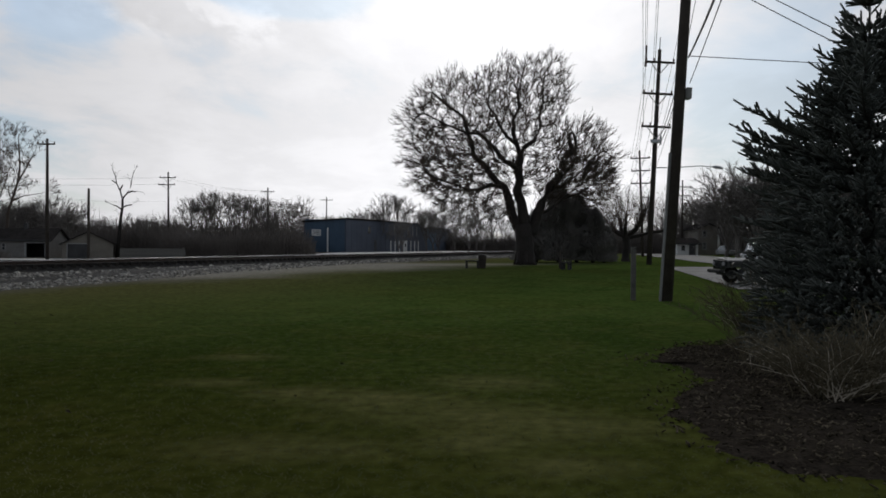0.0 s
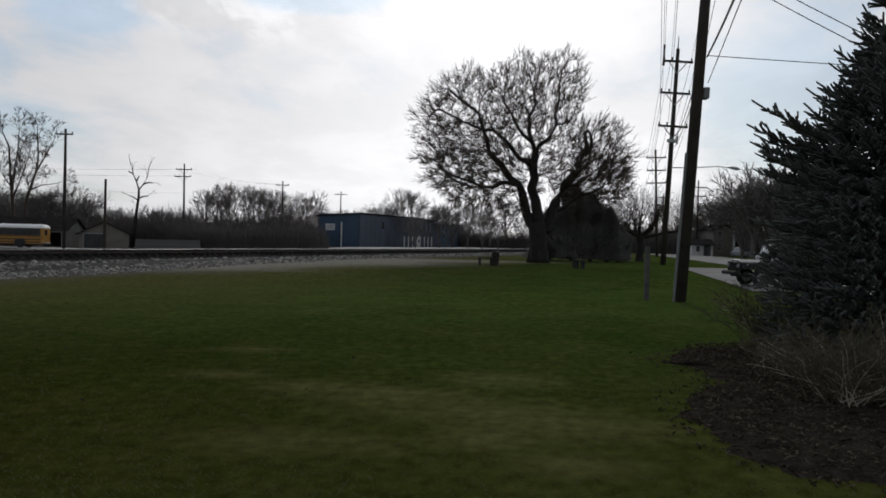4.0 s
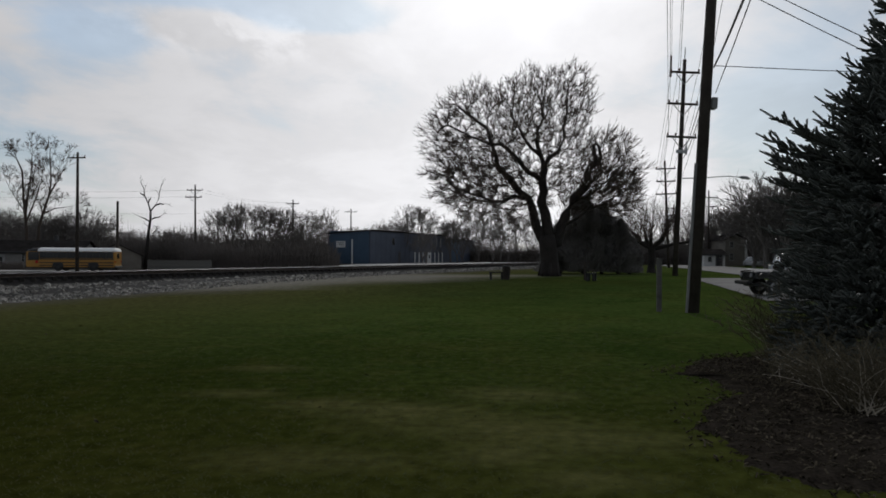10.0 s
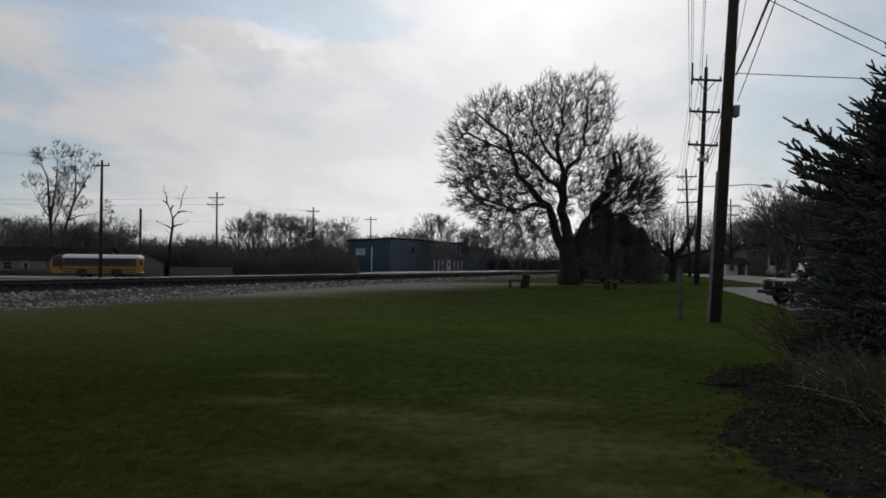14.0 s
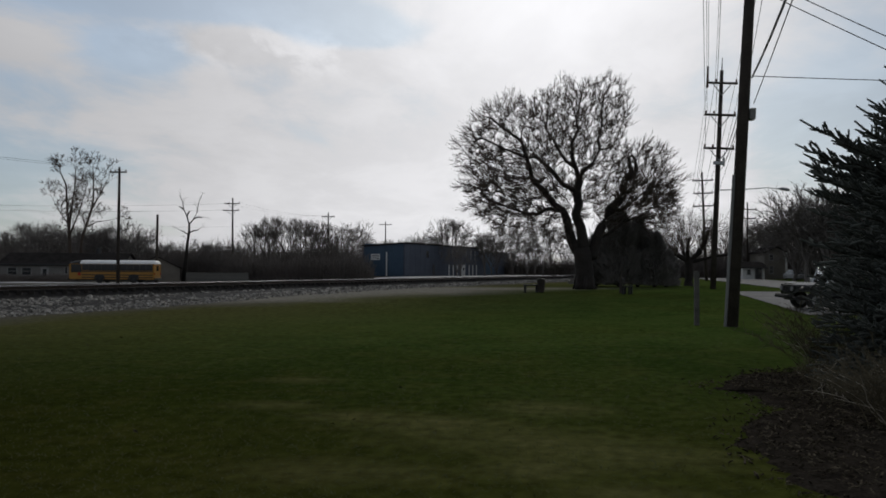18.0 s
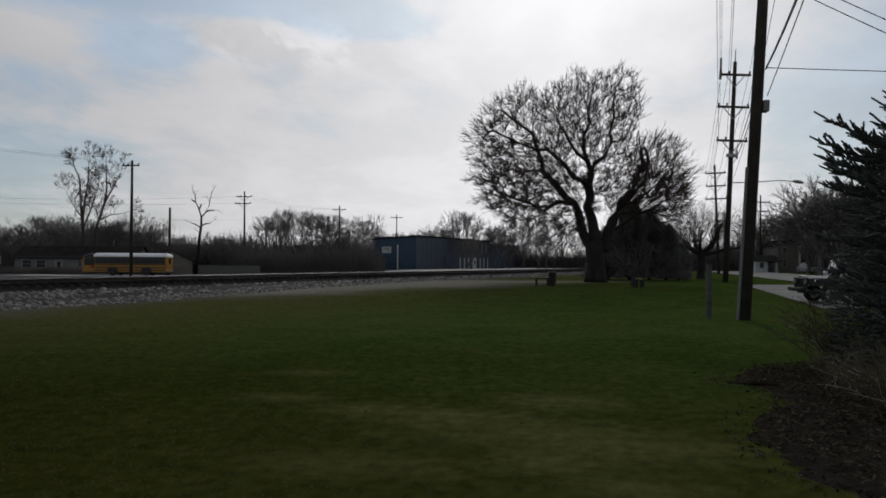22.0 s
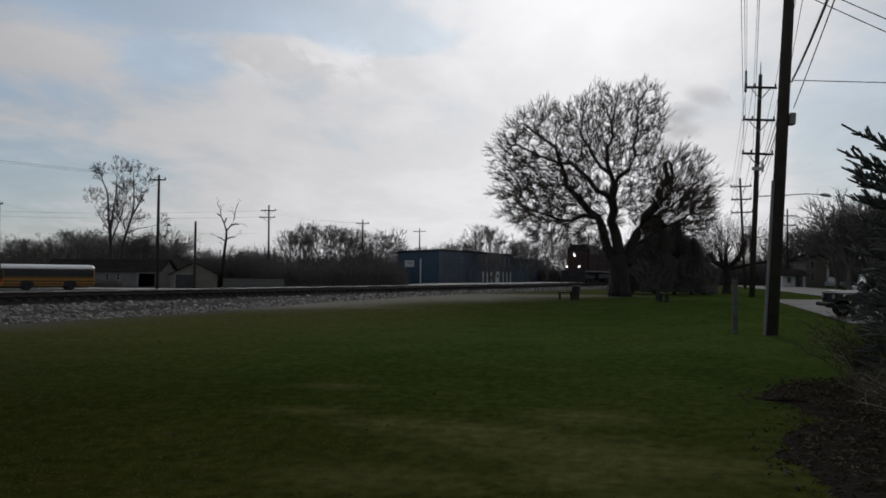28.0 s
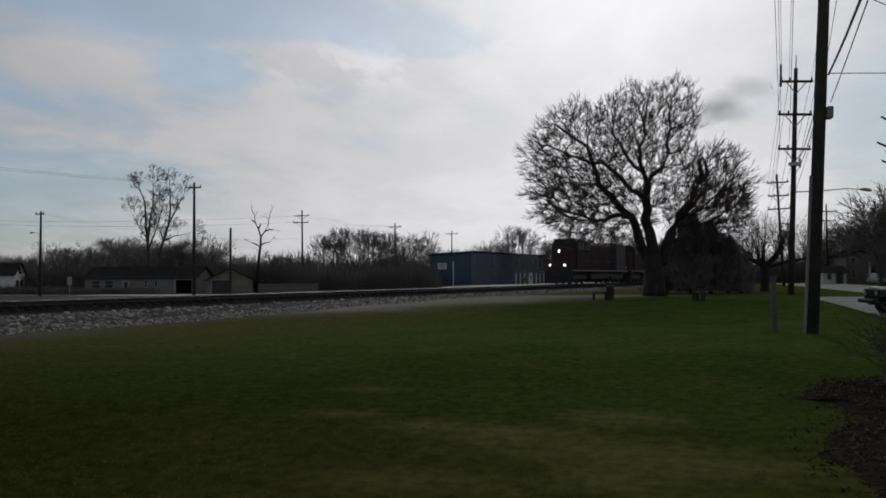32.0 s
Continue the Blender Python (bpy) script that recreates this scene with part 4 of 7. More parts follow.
def build_spruce(x, y, height, radius, seed):
    rng = random.Random(seed)
    e = thing("blue_spruce", pose(x, y, gz(x, y)), "dense dark blue-green spruce with stiff upturned shoots, in a mulch bed", "tree")
    part("trunk", Shape().tube([(0, 0, -0.05), (0, 0, height * 0.5), (0, 0, height * 0.96)], [0.12, 0.07, 0.012], 8), M_BARK, e, smooth=True)
    nd, wood = Shape(), Shape()

    def bough(z, w, L, gap=0.085):
        """A bough that dips and turns up at its end, with shoots to both sides."""
        u = z / height
        out = Vector((math.cos(w), math.sin(w), 0))
        pts = []
        for i in range(6):
            v = i / 5
            lift = (-0.16 + 0.1 * u) * L * v + (0.2 + 0.15 * u) * L * v * v
            pts.append(Vector((0, 0, z)) + out * (L * v) + Vector((0, 0, lift)))
        wood.tube(pts, [0.022 * (1 - 0.8 * i / 5) + 0.004 for i in range(6)], 4, cap=False)
        m = max(5, int(L / gap))
        side = out.cross(Vector((0, 0, 1)))
        for i in range(m):
            v = 0.2 + 0.8 * (i + rng.random() * 0.6) / m
            j = min(4, int(v * 5))
            q = pts[j].lerp(pts[j + 1], v * 5 - j)
            ax = (pts[j + 1] - pts[j]).normalized()
            for sgn in (-1, 1):
                d = (ax * rng.uniform(0.7, 1.1) + side * sgn * rng.uniform(0.35, 1.0) + Vector((0, 0, rng.uniform(-0.15, 0.75)))).normalized()
                ln = rng.uniform(0.12, 0.3) * (1.35 - 0.55 * v)
                needle_shoot(nd, rng, q, d, ln, 0.03, 12)
                if rng.random() < 0.5:
                    d4 = (d + ax * 0.3 + Vector((rng.gauss(0, 0.4), rng.gauss(0, 0.4), rng.uniform(0.1, 0.8)))).normalized()
                    needle_shoot(nd, rng, q + d * ln * 0.55, d4, ln * 0.7, 0.028, 9)
        needle_shoot(nd, rng, pts[-1], (pts[-1] - pts[-2] + Vector((0, 0, 0.05))).normalized(), rng.uniform(0.14, 0.3), 0.031, 18)

    z = 0.35
    long_done = False
    while z < height - 0.16:
        u = z / height
        reach = radius * float(np.interp(u, (0, 0.1, 0.35, 0.45, 0.52, 0.6, 0.66, 0.72, 0.8, 0.9, 1.0), (0.88, 0.88, 0.86, 0.83, 0.82, 0.83, 0.7, 0.5, 0.35, 0.22, 0.05)))
        n = int(6 + 8 * (1 - u))
        for k in range(n):
            w = 6.283 * (k + rng.random() * 0.9) / n
            L = reach * rng.uniform(0.66, 1.08)
            if 0.585 < u and k == n // 2 and not long_done:      # one long bough over the lawn
                w, L, long_done = math.pi + 0.1, radius * 0.97, True
            bough(z, w, L)
        z += 0.17 + 0.1 * rng.random() * (1 + u)
    # the fuller side over the lawn
    for zf, w, lf in ((0.57, 3.0, 0.92), (0.56, 2.75, 0.84), (0.585, 3.3, 0.8), (0.545, 2.5, 0.86), (0.53, 2.95, 0.88), (0.515, 2.7, 0.85), (0.5, 3.15, 0.86), (0.485, 2.45, 0.84), (0.47, 2.85, 0.87), (0.6, 2.6, 0.62), (0.66, 2.5, 0.42), (0.7, 2.8, 0.4), (0.77, 2.6, 0.32)):
        bough(height * zf, w, radius * lf, 0.06)
    # the dense inside of the crown
    for i in range(4600):
        u = rng.random() ** 1.5 * 0.86
        rr = radius * float(np.interp(u, (0, 0.35, 0.5, 0.6, 0.7, 0.9), (0.85, 0.84, 0.66, 0.5, 0.3, 0.1))) * rng.random() ** 0.5
        w = rng.random() * 6.283
        d = Vector((math.cos(w), math.sin(w), rng.uniform(-0.3, 0.7))).normalized()
        needle_shoot(nd, rng, Vector((rr * math.cos(w), rr * math.sin(w), u * height + 0.1)), d, rng.uniform(0.12, 0.26), 0.036, 7)
    for k in range(6):      # the leader and its crown of shoots
        w = k * 1.05
        needle_shoot(nd, rng, Vector((0, 0, height - 0.34 + 0.03 * k)), Vector((0.8 * math.cos(w), 0.8 * math.sin(w), 0.9)).normalized(), 0.24, 0.03, 18)
    needle_shoot(nd, rng, Vector((0, 0, height - 0.36)), Vector((-0.03, 0, 1)), 0.42, 0.034, 40)
    part("branchwork", wood, M_BARK, e)
    part("foliage", nd, M_NEEDLE, e, "stiff dark blue-green needles")


def evergreen_clump(name, x, y, w, h, seed, label, peak=0.5):
    """A dark evergreen: many small sprays over an uneven rounded cone, with a trunk."""
    rng = random.Random(seed)
    e = thing(name, pose(x, y, gz(x, y)), label, "tree")
    part("trunk", Shape().tube([(0, 0, -0.1), (0, 0, h * 0.6)], [0.16, 0.06], 7), M_BARK, e)
    sh = Shape()
    for i in range(9500):
        u = rng.random() ** 0.85
        z = h * (0.03 + 0.95 * u)
        a = i * 2.4
        bulge = 0.75 + 0.75 * noise.noise((x + math.cos(a) * 1.4, math.sin(a) * 1.4, z * 0.9))
        rr = w / 2 * max(0.05, 1 - u ** 1.8) ** 0.8 * bulge
        k = rng.uniform(0.45, 1.02)
        p = Vector((math.cos(a) * rr * k, math.sin(a) * rr * k, z))
        d = Vector((math.cos(a) + rng.gauss(0, 0.3), math.sin(a) + rng.gauss(0, 0.3), rng.uniform(0.0, 1.5))).normalized()
        L = rng.uniform(0.25, 0.55) * (1.6 if rng.random() < 0.06 else 1)
        sh.spike(p, p + d * L, rng.uniform(0.025, 0.06))
    core = Shape()
    core.tube([(0, 0, h * 0.08), (0, 0, h * 0.3), (0, 0, h * 0.6), (0, 0, h * 0.9)], [w * 0.2, w * 0.22, w * 0.13, w * 0.03], 9)
    part("inner_foliage", core, M_YEW, e)
    part("foliage", sh, M_YEW, e)["kind"] = "stuff"
    return e


build_railway()
build_great_tree()
build_spruce(6.3, 11.4, 5.5, 1.9, 4)
for ex, ey, ew, eh, es in ((9.0, 60, 5.0, 6.0, 21), (10.6, 61, 4.6, 5.3, 24), (11.7, 60, 3.6, 4.1, 22), (12.8, 61, 2.3, 2.7, 25), (7.4, 61, 3.8, 3.9, 23)):
    evergreen_clump("evergreen", ex, ey, ew, eh, es, "dark shaggy evergreen behind the bare tree")


# ---- bare trees and brush in the distance ----
def fork(sh, rng, p, d, length, r, depth, angle, up, tip):
    """A branch that forks again and again and ends in sprays of twigs."""
    m = p + d * (length * 0.5)
    d = (d + Vector((rng.gauss(0, 0.1), rng.gauss(0, 0.1), up))).normalized()
    q = m + d * (length * 0.5)
    r1 = max(tip, r * 0.78)
    if r > 0.06:
        sh.tube([p, m, q], [r, (r + r1) / 2, r1], 5, cap=False)
    else:
        sh.tube([p, q], [r, r1], 3, cap=False)
    kids = [(q, 1.0) for _ in range(3 if rng.random() < 0.35 else 2)] + ([(m, 0.8)] if rng.random() < 0.5 else [])
    if depth == 0:
        for k in range(6):
            e = (d + Vector((rng.gauss(0, 0.45), rng.gauss(0, 0.45), rng.gauss(0.1, 0.4)))).normalized()
            s0 = p.lerp(q, rng.uniform(0.1, 1))
            sh.spike(s0, s0 + e * length * rng.uniform(0.5, 1.1), tip)
        return
    turn = rng.uniform(0, 6.283)
    side = d.cross(Vector((0.3, 0.9, 0.2))).normalized()
    for k, (s0, f) in enumerate(kids):
        w = turn + k * 2.3 + rng.uniform(-0.4, 0.4)
        ax = Matrix.Rotation(w, 3, d) @ side
        e = Matrix.Rotation(radians(angle * rng.uniform(0.6, 1.35) / (f * f)), 3, ax) @ d
        fork(sh, rng, s0, e, length * rng.uniform(0.68, 0.9) * f, max(tip, r1 * (0.74 if f == 1 else 0.5)), depth - 1, angle, up, tip)


def forked_tree(seed, height, trunk, first, angle, up, tip=0.019, depth=5):
    """A whole bare tree of the given height: trunk height, length of the first fork's branches."""
    rng = random.Random(seed)
    sh = Shape()
    r = 0.02 * height
    top = Vector((rng.gauss(0, 0.1), rng.gauss(0, 0.1), trunk))
    sh.tube([(0, 0, -0.1), (0, 0, 0.3), top], [r * 1.5, r * 1.1, r], 7, cap=False)
    n = 4
    for k in range(n):
        w = 6.283 * (k + rng.uniform(-0.2, 0.2)) / n
        t = radians(angle * rng.uniform(0.5, 1.2))
        d = Vector((math.sin(t) * math.cos(w), math.sin(t) * math.sin(w), math.cos(t)))
        fork(sh, rng, top - Vector((0, 0, 0.12 * trunk * k)), d, first * rng.uniform(0.8, 1.1), r * 0.62, depth - 1, angle, up, tip)
    f = height / max(v[2] for v in sh.v)
    sh.v = [(x * f, y * f, z * f) for x, y, z in sh.v]
    return sh


HEIGHTS = {"slim": 9.8, "tall": 12.0, "wide": 8.0, "broad": 9.6, "grove": 8.6}
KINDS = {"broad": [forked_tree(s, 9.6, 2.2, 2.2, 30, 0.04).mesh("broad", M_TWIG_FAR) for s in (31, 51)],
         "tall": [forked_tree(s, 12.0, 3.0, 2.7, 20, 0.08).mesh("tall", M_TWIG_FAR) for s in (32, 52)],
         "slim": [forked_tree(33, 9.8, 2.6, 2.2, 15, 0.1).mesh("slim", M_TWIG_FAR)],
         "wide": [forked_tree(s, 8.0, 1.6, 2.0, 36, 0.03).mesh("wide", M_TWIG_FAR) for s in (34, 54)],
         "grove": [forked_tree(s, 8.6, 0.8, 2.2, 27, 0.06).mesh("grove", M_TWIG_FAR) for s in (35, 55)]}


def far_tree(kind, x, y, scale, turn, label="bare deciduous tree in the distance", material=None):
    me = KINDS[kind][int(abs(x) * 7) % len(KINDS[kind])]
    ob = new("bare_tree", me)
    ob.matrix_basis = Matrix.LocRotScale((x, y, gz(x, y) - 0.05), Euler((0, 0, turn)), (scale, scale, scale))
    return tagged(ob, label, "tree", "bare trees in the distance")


def brush_mesh(seed, n, w, h, r=0.02, material=None):
    rng = random.Random(seed)
    sh = Shape()
    for i in range(n):
        x, y = rng.uniform(-w / 2, w / 2), rng.uniform(-1.6, 1.6)
        hh = h * rng.uniform(0.3, 1.0) * (0.78 + 0.35 * noise.noise((x * 0.5, seed, 0))) * (1 - 0.5 * abs(2 * x / w) ** 4)
        d = Vector((rng.gauss(0, 0.35), rng.gauss(0, 0.35), 1)).normalized()
        p = Vector((x, y, -0.05))
        m = p + d * hh * 0.5
        q = m + (d + Vector((rng.gauss(0, 0.3), rng.gauss(0, 0.3), 0))).normalized() * hh * 0.5
        sh.tube([p, m], [r, r * 0.85], 3, cap=False)
        sh.spike(m, q, r * 0.85)
        for _ in range(4):
            s0 = m.lerp(q, rng.uniform(-0.7, 0.9))
            dd = (d + Vector((rng.gauss(0, 0.6), rng.gauss(0, 0.6), rng.gauss(0.1, 0.3)))).normalized()
            sh.spike(s0, s0 + dd * hh * rng.uniform(0.12, 0.3), r * 0.8)
    return sh.mesh("thicket", material or M_BRUSH)


THICKET = [brush_mesh(s, 380, 9, 6.2, 0.045) for s in (41, 42)] + [brush_mesh(43, 400, 8, 3.8, 0.034, M_BUD)]


def thicket(x, y, sx, sz, k, label="dense leafless brown thicket"):
    ob = new("thicket", THICKET[k])
    ob.matrix_basis = Matrix.LocRotScale((x, y, gz(x, y)), Euler((0, 0, 0.05 * k)), (sx, 1.2, sz))
    return tagged(ob, label, "brush", "thickets behind the railway", kind="stuff")


def build_distance():
    rng = random.Random(8)
    # the big twin-stemmed tree, the forked snag and the tall row beside the workshop
    stems = [([(0, 0, -0.1), (0, 0, 3.5), (-0.1, 0, 6.2), (-0.4, 0.2, 7.8), (-0.8, 0.3, 11.2), (-1.0, 0.3, 14.6), (-1.9, 0.4, 16.4)], 0.3),
             ([(-0.25, 0, 7.4), (0.2, -0.3, 10.7), (0.8, -0.5, 14.0), (0.95, -0.5, 17.2)], 0.17), ([(-0.1, 0, 7.0), (0.9, 0.6, 10.4), (1.7, 0.9, 13.6)], 0.14), ([(-0.5, 0.2, 8.6), (-1.7, 0.0, 10.4), (-2.9, 0, 12.4)], 0.1),
             ([(1.5, 0.2, -0.1), (1.5, 0.2, 3.5), (1.7, 0.2, 6.2), (2.4, 0.2, 8.6), (3.3, 0.1, 11.1), (3.6, 0, 13.2), (3.4, 0, 16.8)], 0.28), ([(3.2, 0.1, 10.9), (4.5, 0.4, 13.4), (5.6, 0.4, 15.6)], 0.13), ([(2.4, 0.2, 8.2), (4.1, 0.2, 9.0), (6.3, 0.2, 9.3)], 0.11)]
    sh = Shape()
    r2 = random.Random(36)
    for st, r0 in stems:
        n = len(st)
        rr = [r0 * (1 - 0.72 * i / (n - 1)) for i in range(n)]
        sh.tube(st, rr, 7)
        for i in range(1, n):
            a, b = Vector(st[i - 1]), Vector(st[i])
            if b.z < 7:
                continue
            d = (b - a).normalized()
            for j in range(max(2, int((b - a).length / 0.8))):
                w = r2.uniform(0, 6.283)
                e = (d + Vector((math.cos(w) * 0.75, math.sin(w) * 0.6, 0.25))).normalized()
                fork(sh, r2, a.lerp(b, r2.uniform(0.1, 1)), e, r2.uniform(0.75, 1.1), rr[i] * 0.42, 3, 28, 0.05, 0.017)
            if i == n - 1:
                fork(sh, r2, b, (d + Vector((0, 0, 0.2))).normalized(), 1.1, rr[i] * 0.8, 3, 26, 0.06, 0.019)
    big = new("bare_tree", sh.mesh("bare_tree", M_TWIG))
    big.matrix_basis = pose(-66.0, 113, gz(-66.0, 113))
    tagged(big, "tall two-trunked bare tree beside the ranch house", "tree")
    far_tree("broad", -58, 119, 0.95, 2.0)
    for px, top, d, kind in ((68, 338, 121, "broad"), (92, 342, 124, "wide"), (112, 352, 126, "grove"), (45, 350, 123, "grove"), (-20, 345, 126, "wide"), (-70, 340, 124, "grove")):
        far_tree(kind, (px - 784) / 1358 * d, d, (2.2 + (433 - top) / 1358 * d) / HEIGHTS[kind], px * 0.7, "bare tree behind the ranch house")
    for px, top, d, kind in ((340, 345, 150, "tall"), (362, 330, 152, "slim"), (378, 344, 150, "tall"), (400, 338, 152, "tall"), (420, 336, 150, "tall"), (440, 340, 154, "slim"), (455, 345, 152, "tall"), (478, 362, 150, "grove"), (500, 352, 156, "tall"), (30, 352, 140, "broad"), (85, 350, 142, "broad"), (105, 368, 146, "wide"),
                             (530, 350, 140, "wide"), (515, 362, 145, "wide"), (640, 368, 215, "wide"), (662, 366, 215, "wide"), (685, 340, 215, "tall"), (705, 344, 218, "tall"), (735, 352, 220, "broad"), (770, 350, 210, "broad"), (805, 345, 205, "tall"),
                             (840, 350, 200, "broad"), (870, 355, 205, "tall"), (895, 372, 200, "broad"), (630, 376, 225, "broad")):
        base = HEIGHTS[kind]
        h = 1.7 + (433 - top) / 1358 * d + 0.3
        far_tree(kind, (px - 784) / 1358 * d, d, h / base, rng.uniform(0, 6))
    for px, top, d, kind in ((1195, 345, 134, "broad"), (1235, 335, 136, "wide"), (1270, 325, 138, "broad"), (1300, 312, 120, "broad"), (1330, 290, 100, "broad"), (1365, 300, 100, "wide"),
                             (1400, 310, 110, "broad"), (1440, 320, 110, "tall"), (1490, 310, 110, "broad"), (1540, 315, 110, "broad"), (1120, 395, 160, "wide"), (1150, 400, 170, "wide"), (1205, 380, 160, "tall")):
        base = HEIGHTS[kind]
        h = 1.3 + (436 - top) / 1358 * d
        far_tree(kind, (px - 784) / 1358 * d, d, h / base, rng.uniform(0, 6), "bare deciduous tree beyond the street")
    for i in range(26):
        px, d = 1195 + 17 * i + rng.uniform(-8, 8), rng.uniform(104, 135)
        d = max(d, 134) if px < 1285 else d
        top = 352 - min(60, 0.22 * (px - 1195)) + rng.uniform(-12, 18)
        kind = ("grove", "broad", "wide", "tall")[i % 4]
        far_tree(kind, (px - 784) / 1358 * d, d, (1.3 + (436 - top) / 1358 * d) / HEIGHTS[kind], rng.uniform(0, 6), "bare deciduous tree beyond the street")
    for px, top, d, kind in ((1285, 300, 104, "grove"), (1305, 284, 100, "broad"), (1322, 276, 102, "grove"), (1340, 274, 98, "broad"), (1362, 280, 101, "grove"), (1385, 284, 99, "broad"), (1410, 284, 103, "grove"), (1440, 290, 100, "broad"), (1475, 290, 102, "grove"), (1510, 290, 100, "broad")):
        far_tree(kind, (px - 784) / 1358 * d, d, (1.3 + (436 - top) / 1358 * d) / HEIGHTS[kind], rng.uniform(0, 6), "dense bare deciduous tree beyond the street")
    # wooded skyline
    for i in range(76):
        px = -420 + 17 * i + rng.uniform(-10, 10)
        d = rng.uniform(135, 160)
        if 318 < px < 560:
            continue
        top = rng.uniform(338, 362) if -230 < px < 60 else rng.uniform(364, 388)
        h = 1.7 + (431 - top) / 1358 * d
        kind = ("wide", "grove", "broad", "grove", "slim")[i % 5]
        far_tree(kind, (px - 784) / 1358 * d, d, h / HEIGHTS[kind], rng.uniform(0, 6), "bare tree of the wooded skyline")
    for i in range(90):
        px = -460 + 14 * i
        d = 122 + 9 * (i % 3)
        d += 75 if 530 < px < 840 else 0
        thicket((px - 784) / 1358 * d, d, 0.9, rng.uniform(0.95, 1.25) + 0.25 * (i % 3), i % 2)
    for i in range(10):
        px = 200 + 14 * i
        d = 117 + 3 * (i % 3)
        thicket((px - 784) / 1358 * d, d, 0.7, rng.uniform(0.95, 1.2), i % 2)
    for i in range(16):
        px = 315 + 14 * i
        d = 106 + 4 * (i % 3)
        thicket((px - 784) / 1358 * d, d, 0.55, rng.uniform(0.75, 1.0), i % 3, "dense leafless brown thicket with first buds")
    for i in range(13):
        thicket(-104 + 3.6 * i + rng.uniform(-1, 1), 101.5 + 2.5 * (i % 2) + 0.12 * (104 - 3.6 * i - 57), 0.55, rng.uniform(0.22, 0.4), i % 2, "low dark brush beside the street")
    for i in range(10):
        px = 800 + 14 * i
        d = 175
        thicket((px - 784) / 1358 * d, d, 0.6, rng.uniform(0.9, 1.2), i % 2)
    for i in range(37):
        px = 1080 + 15 * i
        d = 134 + 8 * (i % 3)
        thicket((px - 784) / 1358 * d, d, 0.7, rng.uniform(0.9, 1.25) + (0.3 if px < 1230 else 0.5) * (i % 3), i % 2, "leafless hedge beyond the street")


build_distance()
# ---- utility poles and wires ----
def arm_pole(x, y, height, lean, arms, r=0.15, label="", insulators=True, turn=0.0, braces=True):
    """A wooden pole with crossarms: (height up the pole, length, shift)."""
    e = thing("utility_pole", pose(x, y, gz(x, y), 0, lean, turn), label, "utility pole", "utility poles")
    part("pole", Shape().tube([(0, 0, -0.2), (0, 0, height * 0.5), (0, 0, height)], [r * 1.15, r, r * 0.72], 12), M_POLE, e, smooth=True)
    for z, length, shift in arms:
        a = part("crossarm", Shape().box(shift - length / 2, shift + length / 2, -r - 0.12, -r + 0.01, z - 0.075, z + 0.075, 0.01), M_POLE, e)
        for k in (-0.46, -0.2, 0.46) if length > 1.5 else (-0.42, 0.42):
            q = shift + k * length
            if insulators:
                part("insulator", Shape().tube([(q, -r - 0.05, z + 0.06), (q, -r - 0.05, z + 0.12), (q, -r - 0.05, z + 0.15), (q, -r - 0.05, z + 0.24), (q, -r - 0.05, z + 0.28)], [0.02, 0.05, 0.07, 0.06, 0.03], 8), M_CERAMIC, a)
        if braces:
            for s in (-1, 1):
                part("brace", Shape().tube([(shift + s * length * 0.3, -r - 0.04, z - 0.05), (0, -r - 0.03, z - 0.85)], [0.04, 0.04], 4), M_GALV, a)
    return e


def wire(a, b, sag, r=0.012, label="thin dark overhead electric wire", n=14):
    a, b = Vector(a), Vector(b)
    pts = [a.lerp(b, i / n) - Vector((0, 0, 4 * sag * (i / n) * (1 - i / n))) for i in range(n + 1)]
    w = part("wire", Shape().tube(pts, [r] * (n + 1), 4), M_WIRE)
    return tagged(w, label, "wire", "overhead wires")


